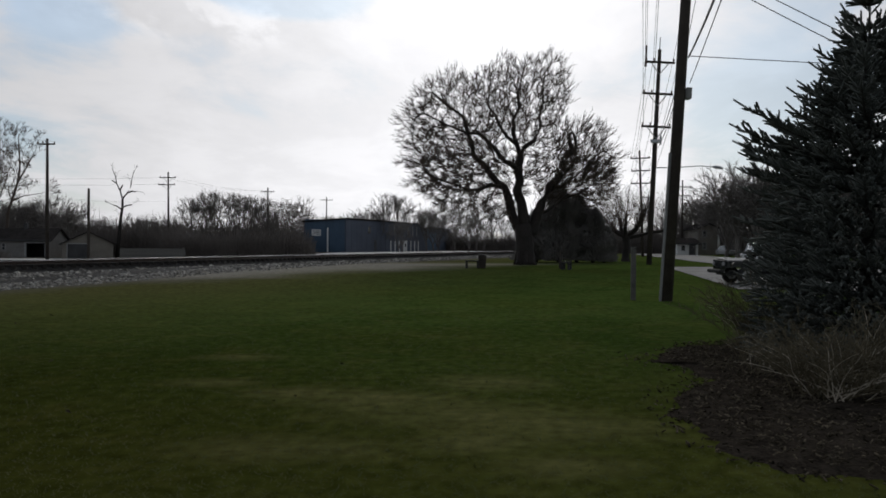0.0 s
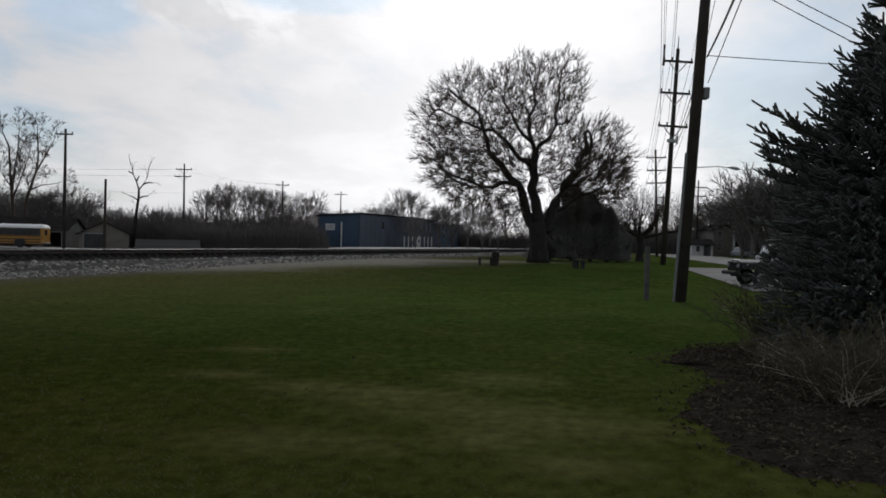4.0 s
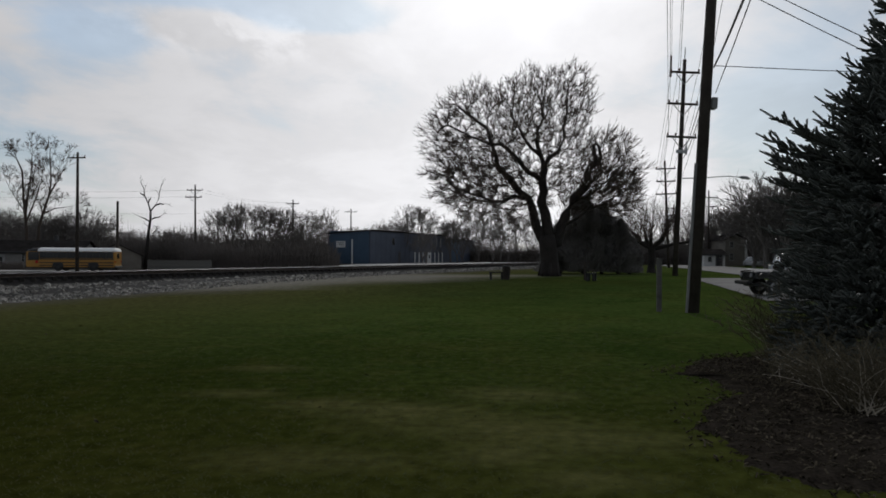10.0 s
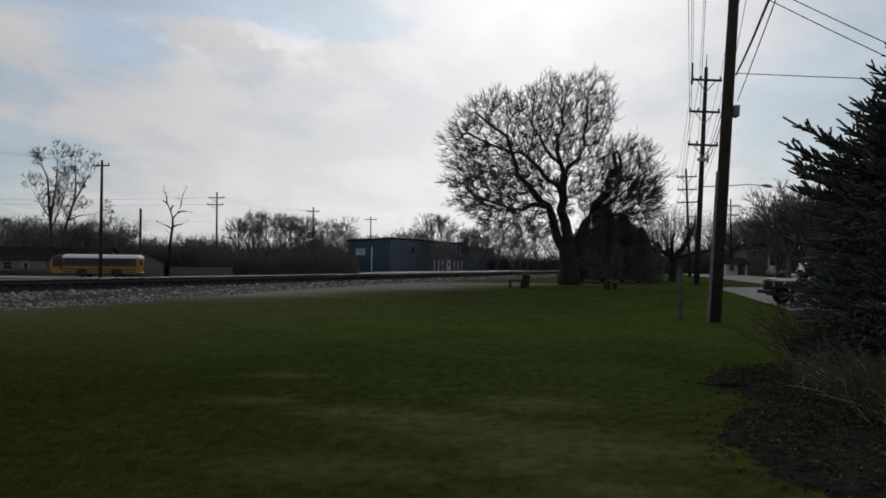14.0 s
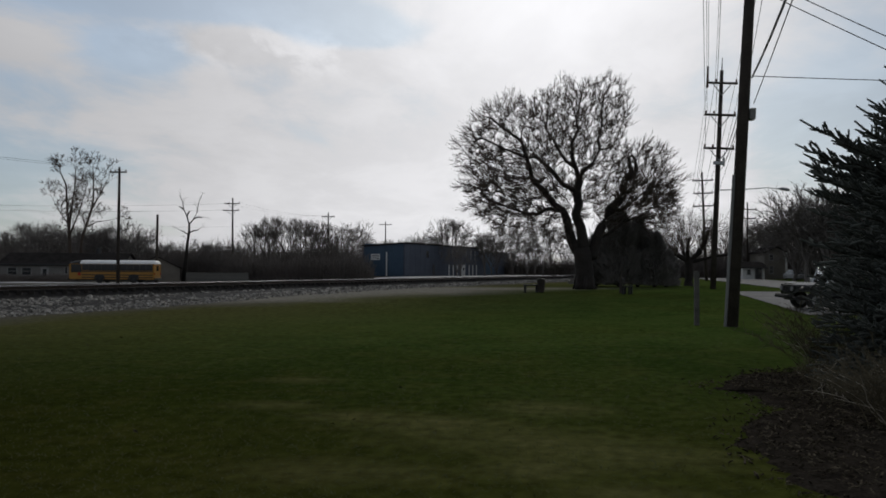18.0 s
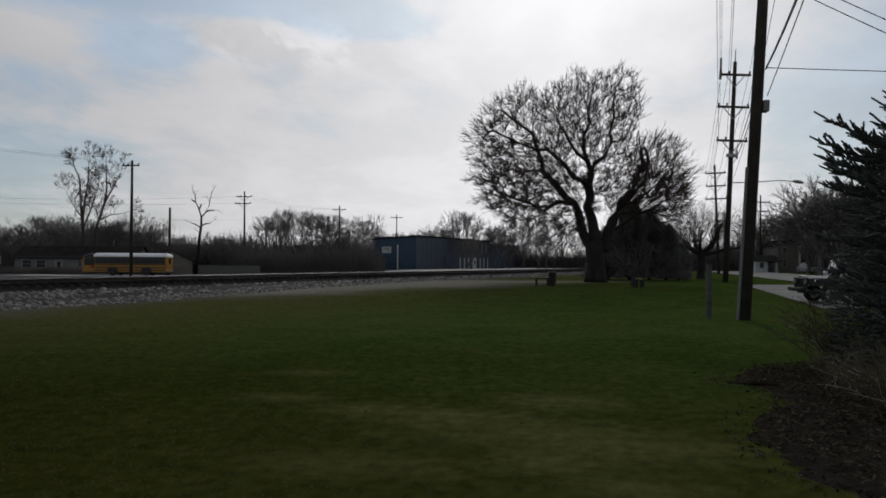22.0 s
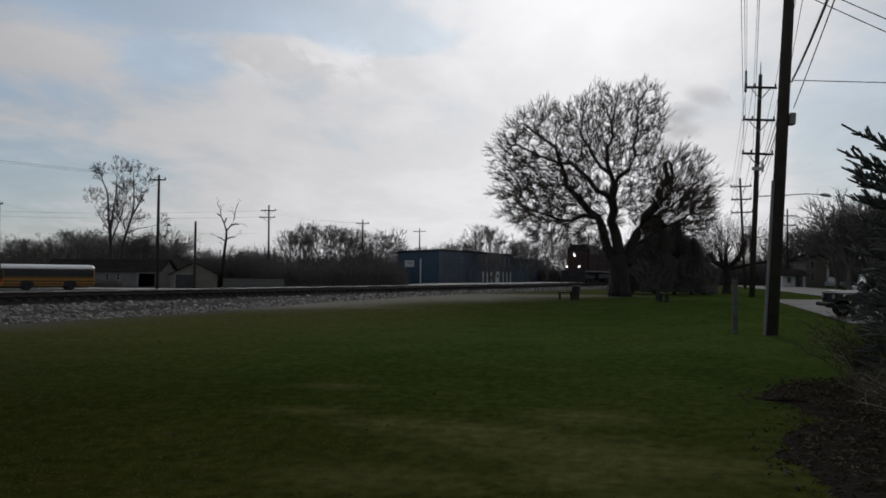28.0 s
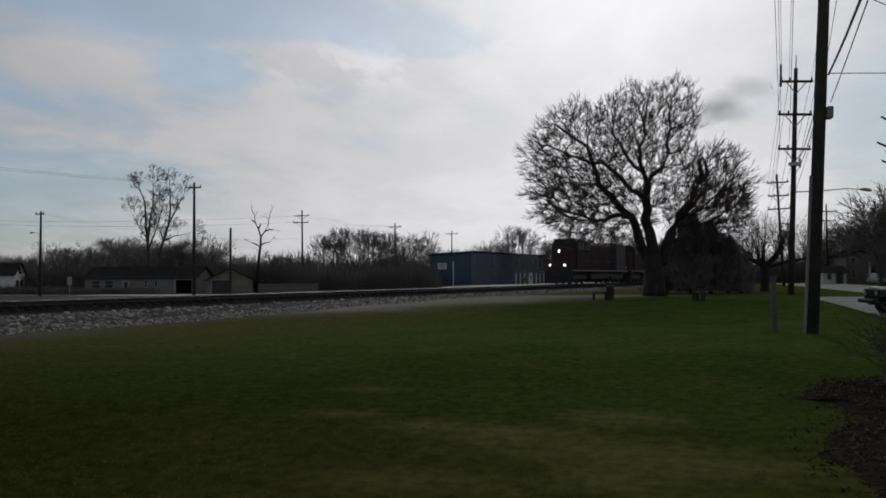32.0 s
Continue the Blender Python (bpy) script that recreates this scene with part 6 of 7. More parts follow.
def build_jeep():
    e = thing("off_road_car", pose(11.8, 33.2, gz(11.8, 33.2) + 0.03, 0, 0, 3), "black open off-road car parked on the driveway", "car")
    hood = [(-0.72, 0.72), (0.72, 0.72), (0.72, 0.97), (0.66, 1.02), (0.3, 1.12), (-0.3, 1.12), (-0.66, 1.02), (-0.72, 0.97)]
    part("hood", loft([(0.2, [(y * 0.93, 0.72 + (z - 0.72) * 0.93) for y, z in hood]), (0.3, hood), (1.5, hood)]), M_HOOD, e, "glossy black hood")
    part("grille", Shape().box(0.14, 0.2, -0.66, 0.66, 0.62, 1.04, 0.03), M_JEEP, e)
    for k in range(7):
        part("grille_slot", Shape().box(0.125, 0.142, -0.3 + 0.1 * k - 0.02, -0.3 + 0.1 * k + 0.02, 0.7, 0.96), M_BLACK, e)
    part("tub", Shape().box(1.5, 3.75, -0.75, 0.75, 0.5, 1.12, 0.05), M_JEEP, e)
    part("bumper", Shape().box(-0.12, 0.1, -0.68, 0.68, 0.47, 0.63, 0.04), M_RUBBER, e)
    part("frame", Shape().box(0.2, 3.7, -0.5, 0.5, 0.38, 0.498, 0.02), M_BLACK, e)
    for s in (-1, 1):
        part("fender", Shape().prism([(0.3, 0.86), (0.42, 0.96), (1.35, 0.96), (1.65, 0.6), (1.58, 0.56), (1.32, 0.88), (0.46, 0.88), (0.34, 0.8)], min(s * 0.73, s * 0.92), max(s * 0.73, s * 0.92)), M_BLACK, e)
        part("rear_flare", Shape().prism([(2.5, 0.6), (2.72, 0.96), (3.4, 0.96), (3.6, 0.6), (3.52, 0.58), (3.34, 0.88), (2.78, 0.88), (2.58, 0.58)], min(s * 0.752, s * 0.92), max(s * 0.752, s * 0.92)), M_BLACK, e)
        part("headlight", Shape().disc((0.12, s * 0.5, 0.86), "x", 0.09, 0.05, 14), M_FARSILVER, e)
        part("mirror", Shape().box(1.52, 1.6, s * 0.92 - 0.1, s * 0.92 + 0.1, 1.12, 1.3, 0.03), M_SILVER, e)
        part("door", Shape().box(1.62, 2.45, s * 0.752 - 0.01, s * 0.752 + 0.01, 0.56, 1.1, 0.01), M_JEEP, e)
        part("roll_bar", Shape().tube([(2.55, s * 0.66, 1.1), (2.6, s * 0.62, 1.72), (3.1, s * 0.62, 1.74), (3.6, s * 0.66, 1.12)], [0.03] * 4, 6), M_BLACK, e)
        part("windshield_post", Shape().tube([(1.48, s * 0.68, 1.1), (1.72, s * 0.64, 1.74)], [0.03, 0.03], 6), M_SILVER, e)
    part("windshield_header", Shape().tube([(1.72, -0.64, 1.74), (1.72, 0.64, 1.74)], [0.03, 0.03], 6), M_SILVER, e)
    part("windshield", Shape().add([(1.5, -0.62, 1.12), (1.5, 0.62, 1.12), (1.7, 0.6, 1.7), (1.7, -0.6, 1.7), (1.51, -0.62, 1.12), (1.51, 0.62, 1.12), (1.71, 0.6, 1.7), (1.71, -0.6, 1.7)],
                                    [(0, 1, 2, 3), (7, 6, 5, 4), (0, 4, 5, 1), (3, 2, 6, 7), (0, 3, 7, 4), (1, 5, 6, 2)]), M_CLEAR, e)
    part("soft_top", Shape().box(1.7, 3.6, -0.66, 0.66, 1.745, 1.79, 0.02), M_BLACK, e)
    for y in (-0.35, 0.35):
        part("seat", Shape().box(2.0, 2.5, y - 0.22, y + 0.22, 1.12, 1.22, 0.03).box(2.42, 2.54, y - 0.22, y + 0.22, 1.2, 1.6, 0.04), M_BLACK, e)
    for x in (0.98, 3.08):
        for s in (-1, 1):
            wheel(e, x, s * 0.76, 0.37, 0.37, 0.24)
    sp = part("spare_wheel", Shape().disc((3.88, 0.1, 0.95), "x", 0.37, 0.22, 22, 0.04), M_RUBBER, e)


def car(x, y, turn, paint, label, van=False):
    e = thing("car", pose(x, y, gz(x, y) + 0.05, 0, 0, turn), label, "car", "parked cars")
    h = 1.05 if van else 0.85
    low = [(-0.88, 0.25), (0.88, 0.25), (0.9, 0.6), (0.84, h), (-0.84, h), (-0.9, 0.6)]
    end = [(y0 * 0.9, 0.3 + (z - 0.25) * 0.75) for y0, z in low]
    part("body", loft([(-2.2, end), (-2.0, low), (2.0, low), (2.2, end)]), paint, e)
    top = 1.9 if van else 1.42
    b = [(-0.8, h), (0.8, h)]
    cab = Shape()
    f, r = (-1.5, 2.0) if van else (-0.9, 1.6)
    f2, r2 = (-0.8, 1.9) if van else (-0.3, 1.1)
    cab.add([(f, -0.8, h + 0.002), (r, -0.8, h + 0.002), (r, 0.8, h + 0.002), (f, 0.8, h + 0.002), (f2, -0.64, top), (r2, -0.64, top), (r2, 0.64, top), (f2, 0.64, top)],
            [(3, 2, 1, 0), (4, 5, 6, 7), (0, 1, 5, 4), (1, 2, 6, 5), (2, 3, 7, 6), (3, 0, 4, 7)])
    part("window_band", cab, M_GLASS, e)
    part("roof", Shape().box(f2 - 0.04, r2 + 0.04, -0.66, 0.66, top, top + 0.05, 0.02), paint, e)
    for s in (-1, 1):
        part("headlight", Shape().box(-2.21, -2.12, s * 0.62 - 0.14, s * 0.62 + 0.14, 0.56, 0.68, 0.01), M_LENS, e)
        part("tail_light", Shape().box(2.12, 2.21, s * 0.62 - 0.14, s * 0.62 + 0.14, 0.56, 0.7, 0.01), M_TAIL, e)
        for wx in (-1.35, 1.35):
            wheel(e, wx, s * 0.8, 0.32, 0.32, 0.2)


def build_locomotive(name, label, lights):
    """A wide-cab diesel; the front coupler stands over the origin and the hood runs along +y. z is counted from the rail."""
    e = thing(name, Matrix.Identity(4), label, "locomotive", "locomotives of the train")
    ax = Matrix.Rotation(radians(90), 4, "Z")

    def lo(sections):
        sh = loft(sections)
        sh.v = [tuple(ax @ Vector(v)) for v in sh.v]
        return sh
    def sec(w, z0, z1, ch):
        return [(-w, z0), (w, z0), (w, z1 - ch), (w - ch, z1), (-w + ch, z1), (-w, z1 - ch)]
    part("platform", Shape().box(-1.5, 1.5, 0.9, 21.6, 1.35, 1.6, 0.04), M_LOCODK, e)
    part("pilot", Shape().box(-1.5, 1.5, 0.55, 0.9, 0.75, 1.6, 0.05), M_LOCODK, e)
    part("snow_plough", Shape().prism([(-1.45, 0.18), (1.45, 0.18), (1.45, 0.85), (-1.45, 0.85)], 0.35, 0.55), M_LOCODK, e)
    part("coupler", Shape().box(-0.16, 0.16, 0.0, 0.6, 0.75, 1.05, 0.05), M_LOCODK, e)
    part("nose", lo([(1.15, sec(0.8, 1.6, 3.55, 0.25)), (1.5, sec(1.05, 1.6, 3.95, 0.3)), (2.7, sec(1.3, 1.6, 4.05, 0.3))]), M_LOCO, e, "dark red sloping nose")
    part("cab", lo([(2.702, sec(1.45, 1.6, 4.75, 0.35)), (5.1, sec(1.45, 1.6, 4.85, 0.35))]), M_LOCO, e, "dark red cab")
    part("cab_roof", lo([(2.6, [(-1.3, 4.76), (1.3, 4.76), (1.1, 4.98), (-1.1, 4.98)]), (5.15, [(-1.3, 4.86), (1.3, 4.86), (1.1, 5.02), (-1.1, 5.02)])]), M_LOCODK, e)
    for x in (-0.95, -0.32, 0.32, 0.95):
        part("windshield", Shape().box(x - 0.26, x + 0.26, 2.66, 2.698, 4.12, 4.58, 0.01), M_BLACK, e, "dark cab window")
    for s in (-1, 1):
        for y in (3.2, 4.2):
            part("side_window", Shape().box(min(s * 1.452, s * 1.47), max(s * 1.452, s * 1.47), y, y + 0.75, 3.75, 4.4, 0.005), M_BLACK, e, "dark cab window")
        part("number_board", Shape().box(s * 0.75 - 0.3, s * 0.75 + 0.3, 2.55, 2.6, 4.62, 4.8, 0.01), M_LOCODK, e)
    part("hood", lo([(5.102, sec(0.95, 1.6, 4.6, 0.18)), (16.4, sec(0.95, 1.6, 4.6, 0.18))]), M_LOCO, e, "long dark red engine hood")
    part("hood_roof", lo([(5.2, [(-0.75, 4.602), (0.75, 4.602), (0.6, 4.8), (-0.6, 4.8)]), (16.3, [(-0.75, 4.602), (0.75, 4.602), (0.6, 4.8), (-0.6, 4.8)])]), M_LOCODK, e)
    part("brake_housing", Shape().box(-1.35, 1.35, 5.4, 7.6, 3.6, 4.9, 0.15), M_LOCODK, e)
    part("radiator_housing", lo([(16.402, sec(1.0, 1.6, 4.4, 0.1)), (16.8, sec(1.5, 1.6, 4.95, 0.25)), (20.6, sec(1.5, 1.6, 4.95, 0.25)), (20.9, sec(1.1, 1.6, 4.5, 0.2))]), M_LOCODK, e)
    part("exhaust_stack", Shape().box(-0.35, 0.35, 11.0, 11.9, 4.8, 5.08, 0.03), M_LOCODK, e)
    for k in range(9):
        for s in (-1, 1):
            part("hood_door", Shape().box(min(s * 0.951, s * 0.975), max(s * 0.951, s * 0.975), 7.9 + 0.92 * k, 8.74 + 0.92 * k, 1.75, 4.1, 0.008), M_LOCO, e)
    for s in (-1, 1):
        part("side_stripe", Shape().box(min(s * 1.5, s * 1.515), max(s * 1.5, s * 1.515), 0.95, 21.5, 1.44, 1.5), M_FARSILVER, e, "dull sill stripe")
        rail = Shape().tube([(s * 1.42, 5.2, 2.6), (s * 1.42, 16.6, 2.6)], [0.022, 0.022], 5)
        for k in range(9):
            rail.tube([(s * 1.42, 5.3 + 1.4 * k, 1.6), (s * 1.42, 5.3 + 1.4 * k, 2.6)], [0.02, 0.02], 5)
        part("handrail", rail, M_LOCODK, e)
        steps = Shape()
        for k in range(4):
            steps.box(s * 1.22 - 0.25, s * 1.22 + 0.25, 0.92, 1.15, 0.45 + 0.27 * k, 0.49 + 0.27 * k)
        part("step", steps, M_LOCODK, e)
        part("ditch_light", Shape().disc((s * 0.84, 0.5, 2.05), "y", 0.085, 0.12, 14), lights, e, "lit ditch light")
        part("ditch_light_bracket", Shape().box(s * 0.82 - 0.1, s * 0.82 + 0.1, 0.5, 0.9, 1.601, 1.95), M_LOCODK, e)
        for y in (1.9, 15.4):
            part("truck_frame", Shape().box(min(s * 1.0, s * 1.2), max(s * 1.0, s * 1.2), y, y + 4.5, 0.45, 0.95, 0.08), M_LOCODK, e)
    part("headlight_housing", Shape().box(-0.2, 0.2, 1.05, 1.5, 3.3, 3.82, 0.04), M_LOCODK, e)
    for z in (3.46, 3.64):
        part("headlight", Shape().disc((0, 1.03, z), "y", 0.07, 0.06, 14), lights, e, "lit headlight")
    part("underframe", Shape().box(-0.9, 0.9, 1.0, 21.4, 0.5, 1.348, 0.04), M_LOCODK, e)
    part("fuel_tank", Shape().box(-1.3, 1.3, 7.6, 14.4, 0.4, 1.348, 0.2), M_LOCODK, e)
    part("air_horn", Shape().tube([(0.3, 4.4, 5.02), (0.3, 4.4, 5.2), (0.3, 3.9, 5.22)], [0.03, 0.04, 0.09], 8), M_SILVER, e)
    axles = []
    for y in (2.3, 4.15, 6.0, 15.8, 17.65, 19.5):
        sh = Shape().tube([(-0.85, 0, 0), (0.85, 0, 0)], [0.09, 0.09], 10)
        for s in (-1, 1):
            sh.disc((s * 0.78, 0, 0), "x", 0.52, 0.14, 22, 0.02)
        axles.append(part("wheelset", sh, M_LOCODK, e, at=Matrix.Translation((0, y, 0.52))))
    return e, axles


def build_boxcar():
    e = thing("boxcar", Matrix.Identity(4), "brown steel boxcar coupled behind the locomotives", "freight car", "freight cars of the train")
    part("body", Shape().box(-1.5, 1.5, 0.6, 16.4, 1.1, 4.5, 0.05), M_BOXCAR, e)
    part("roof", Shape().prism([(-1.55, 4.502), (1.55, 4.502), (0, 4.75)], 0.55, 16.45), M_LOCODK, e)
    for s in (-1, 1):
        part("sliding_door", Shape().box(min(s * 1.502, s * 1.58), max(s * 1.502, s * 1.58), 6.9, 10.1, 1.2, 4.3, 0.02), M_BOXCAR, e)
        for k in range(14):
            part("side_rib", Shape().box(min(s * 1.502, s * 1.56), max(s * 1.502, s * 1.56), 1.0 + 1.1 * k, 1.1 + 1.1 * k, 1.15, 4.45), M_BOXCAR, e)
    axles = []
    for y in (2.0, 3.8, 13.2, 15.0):
        sh = Shape().tube([(-0.85, 0, 0), (0.85, 0, 0)], [0.08, 0.08], 8)
        for s in (-1, 1):
            sh.disc((s * 0.78, 0, 0), "x", 0.46, 0.13, 20, 0.02)
        axles.append(part("wheelset", sh, M_LOCODK, e, at=Matrix.Translation((0, y, 0.46))))
    part("underframe", Shape().box(-1.1, 1.1, 0.0, 17.0, 0.75, 1.098, 0.05).box(-1.2, 1.2, 1.5, 4.3, 0.5, 0.74, 0.05).box(-1.2, 1.2, 12.7, 15.5, 0.5, 0.74, 0.05), M_LOCODK, e)
    return e, axles


BUS, BUS_WHEELS = build_bus()
build_jeep()
M_CARWHITE = mat("white_car_paint", (0.6, 0.6, 0.6), (0.7, 0.7, 0.7), 1, 0.25, 0.01, spec=0.5)
car(8.6, 205, 20, M_SILVER, "silver car parked beyond the railway")
car(12.2, 204, 15, M_CARWHITE, "white car parked beyond the railway")
car(15.8, 207, 18, M_SILVER, "silver car parked beyond the railway")
car(41.5, 112, 95, M_FARSILVER, "dull silver car standing at the street")
LOCO_A, AXLES_A = build_locomotive("locomotive", "dark red freight locomotive with lit headlights", M_LAMP)
LOCO_B, AXLES_B = build_locomotive("locomotive", "second dark red freight locomotive coupled behind", M_LENS)
CAR_A, AXLES_C = build_boxcar()


# ---- buildings ----
def window_unit(parent, x, y, z0, w, h, shutters=False):
    """A window in a wall that faces -y: frame, pane and sill."""
    f = Shape()
    for a, b, c, d in ((-w / 2, -w / 2 + 0.08, 0, h), (w / 2 - 0.08, w / 2, 0, h), (-w / 2 + 0.08, w / 2 - 0.08, 0, 0.08), (-w / 2 + 0.08, w / 2 - 0.08, h - 0.08, h), (-w / 2 + 0.08, w / 2 - 0.08, h / 2 - 0.03, h / 2 + 0.03)):
        f.box(x + a, x + b, y - 0.06, y + 0.03, z0 + c, z0 + d)
    wdw = part("window_frame", f, M_FRAME, parent, "dull white window frame")
    part("pane", Shape().box(x - w / 2 + 0.06, x + w / 2 - 0.06, y - 0.02, y + 0.01, z0 + 0.06, z0 + h - 0.06), M_GLASS, wdw)
    part("sill", Shape().box(x - w / 2 - 0.06, x + w / 2 + 0.06, y - 0.12, y - 0.062, z0 - 0.07, z0 - 0.005), M_FRAME, wdw)
    if shutters:
        for s in (-1, 1):
            q = x + s * (w / 2 + 0.24)
            part("shutter", Shape().box(q - 0.2, q + 0.2, y - 0.05, y - 0.005, z0, z0 + h, 0.01), M_DARKDOOR, wdw, "dark shutter")


def gable_house(name, x0, x1, y0, depth, z, eave, ridge, wall, label, along=True, openings=(), doors=(), windows=(), turn=0):
    """A one-storey house; along: the ridge runs along x. Doors (x, width, height, material), windows (x, sill, w, h, shutters)."""
    e = thing(name, pose((x0 + x1) / 2, y0, z, 0, 0, turn) @ Matrix.Translation((-(x0 + x1) / 2, -y0, 0)), label, "house" if name == "house" else "garage", "houses behind the railway")
    cuts = sorted([(x - w / 2, x + w / 2, h) for x, w, h in openings])
    front = Shape()
    a = x0
    for c, d, h in cuts:
        front.box(a, c, y0, y0 + 0.15, 0, eave)
        front.box(c, d, y0, y0 + 0.15, h, eave)
        a = d
    front.box(a, x1, y0, y0 + 0.15, 0, eave)
    part("wall_front", front, wall, e)
    part("wall_back", Shape().box(x0, x1, y0 + depth - 0.15, y0 + depth, 0, eave), wall, e)
    for q in (x0, x1 - 0.15):
        part("wall_side", Shape().box(q, q + 0.15, y0 + 0.15, y0 + depth - 0.15, 0, eave), wall, e)
    if cuts:
        part("inner_wall", Shape().box(x0 + 0.15, x1 - 0.15, y0 + min(5, depth * 0.8), y0 + min(5, depth * 0.8) + 0.1, 0, eave - 0.02), M_DARKDOOR, e)
    o = 0.4
    if along:
        ym = y0 + depth / 2
        for s, ya in ((-1, y0 - o), (1, y0 + depth + o)):
            k = (ridge - eave) / (depth / 2)
            zb = eave - k * o
            sh = Shape().add([(x0 - o, ya, zb + 0.02), (x1 + o, ya, zb + 0.02), (x1 + o, ym, ridge + 0.02), (x0 - o, ym, ridge + 0.02),
                              (x0 - o, ya, zb + 0.16), (x1 + o, ya, zb + 0.16), (x1 + o, ym, ridge + 0.16), (x0 - o, ym, ridge + 0.16)],
                             [(3, 2, 1, 0), (4, 5, 6, 7), (0, 1, 5, 4), (1, 2, 6, 5), (2, 3, 7, 6), (3, 0, 4, 7)])
            part("roof", sh, M_ROOF, e, "dark shingled roof slope")
        for q in (x0, x1 - 0.15):
            part("gable", Shape().add([(q, y0, eave), (q, y0 + depth, eave), (q, ym, ridge), (q + 0.15, y0, eave), (q + 0.15, y0 + depth, eave), (q + 0.15, ym, ridge)],
                                      [(0, 2, 1), (3, 4, 5), (0, 1, 4, 3), (1, 2, 5, 4), (2, 0, 3, 5)]), wall, e)
        part("fascia", Shape().box(x0 - o, x1 + o, y0 - o - 0.03, y0 - o - 0.004, eave - 0.12, eave + 0.05), M_WHITE if name == "x" else M_DARKDOOR, e)
    else:
        xm = (x0 + x1) / 2
        for s, xa in ((-1, x0 - o), (1, x1 + o)):
            k = (ridge - eave) / ((x1 - x0) / 2)
            zb = eave - k * o
            sh = Shape().add([(xa, y0 - o, zb + 0.02), (xm, y0 - o, ridge + 0.02), (xm, y0 + depth, ridge + 0.02), (xa, y0 + depth, zb + 0.02),
                              (xa, y0 - o, zb + 0.14), (xm, y0 - o, ridge + 0.14), (xm, y0 + depth, ridge + 0.14), (xa, y0 + depth, zb + 0.14)],
                             [(3, 2, 1, 0), (4, 5, 6, 7), (0, 1, 5, 4), (1, 2, 6, 5), (2, 3, 7, 6), (3, 0, 4, 7)])
            part("roof", sh, M_ROOF, e, "dark shingled roof slope")
        for q in (y0, y0 + depth - 0.15):
            part("gable", Shape().prism([(x0, eave), (x1, eave), (xm, ridge)], q, q + 0.15), wall, e)
    for x, w, h, m in doors:
        part("door_trim", Shape().box(x - w / 2 - 0.12, x - w / 2, y0 - 0.04, y0 + 0.02, 0, h + 0.12).box(x + w / 2, x + w / 2 + 0.12, y0 - 0.04, y0 + 0.02, 0, h + 0.12).box(x - w / 2, x + w / 2, y0 - 0.04, y0 + 0.02, h, h + 0.12), M_FRAME, e, "pale door trim")
        dr = part("door", Shape().box(x - w / 2, x + w / 2, y0 - 0.03, y0 - 0.003, 0.02, h, 0.005), m, e)
        if w > 2:
            for k in range(4):
                part("door_panel", Shape().box(x - w / 2 + 0.08, x + w / 2 - 0.08, y0 - 0.045, y0 - 0.031, 0.1 + k * h / 4, k * h / 4 + h / 4 - 0.02), m, dr)
        elif m is M_FRAME:
            part("door_pane", Shape().box(x - w * 0.28, x + w * 0.28, y0 - 0.045, y0 - 0.031, h * 0.35, h * 0.85), M_GLASS, dr)
    for x, s, w, h, sh in windows:
        window_unit(e, x, y0, s, w, h, sh)
    return e


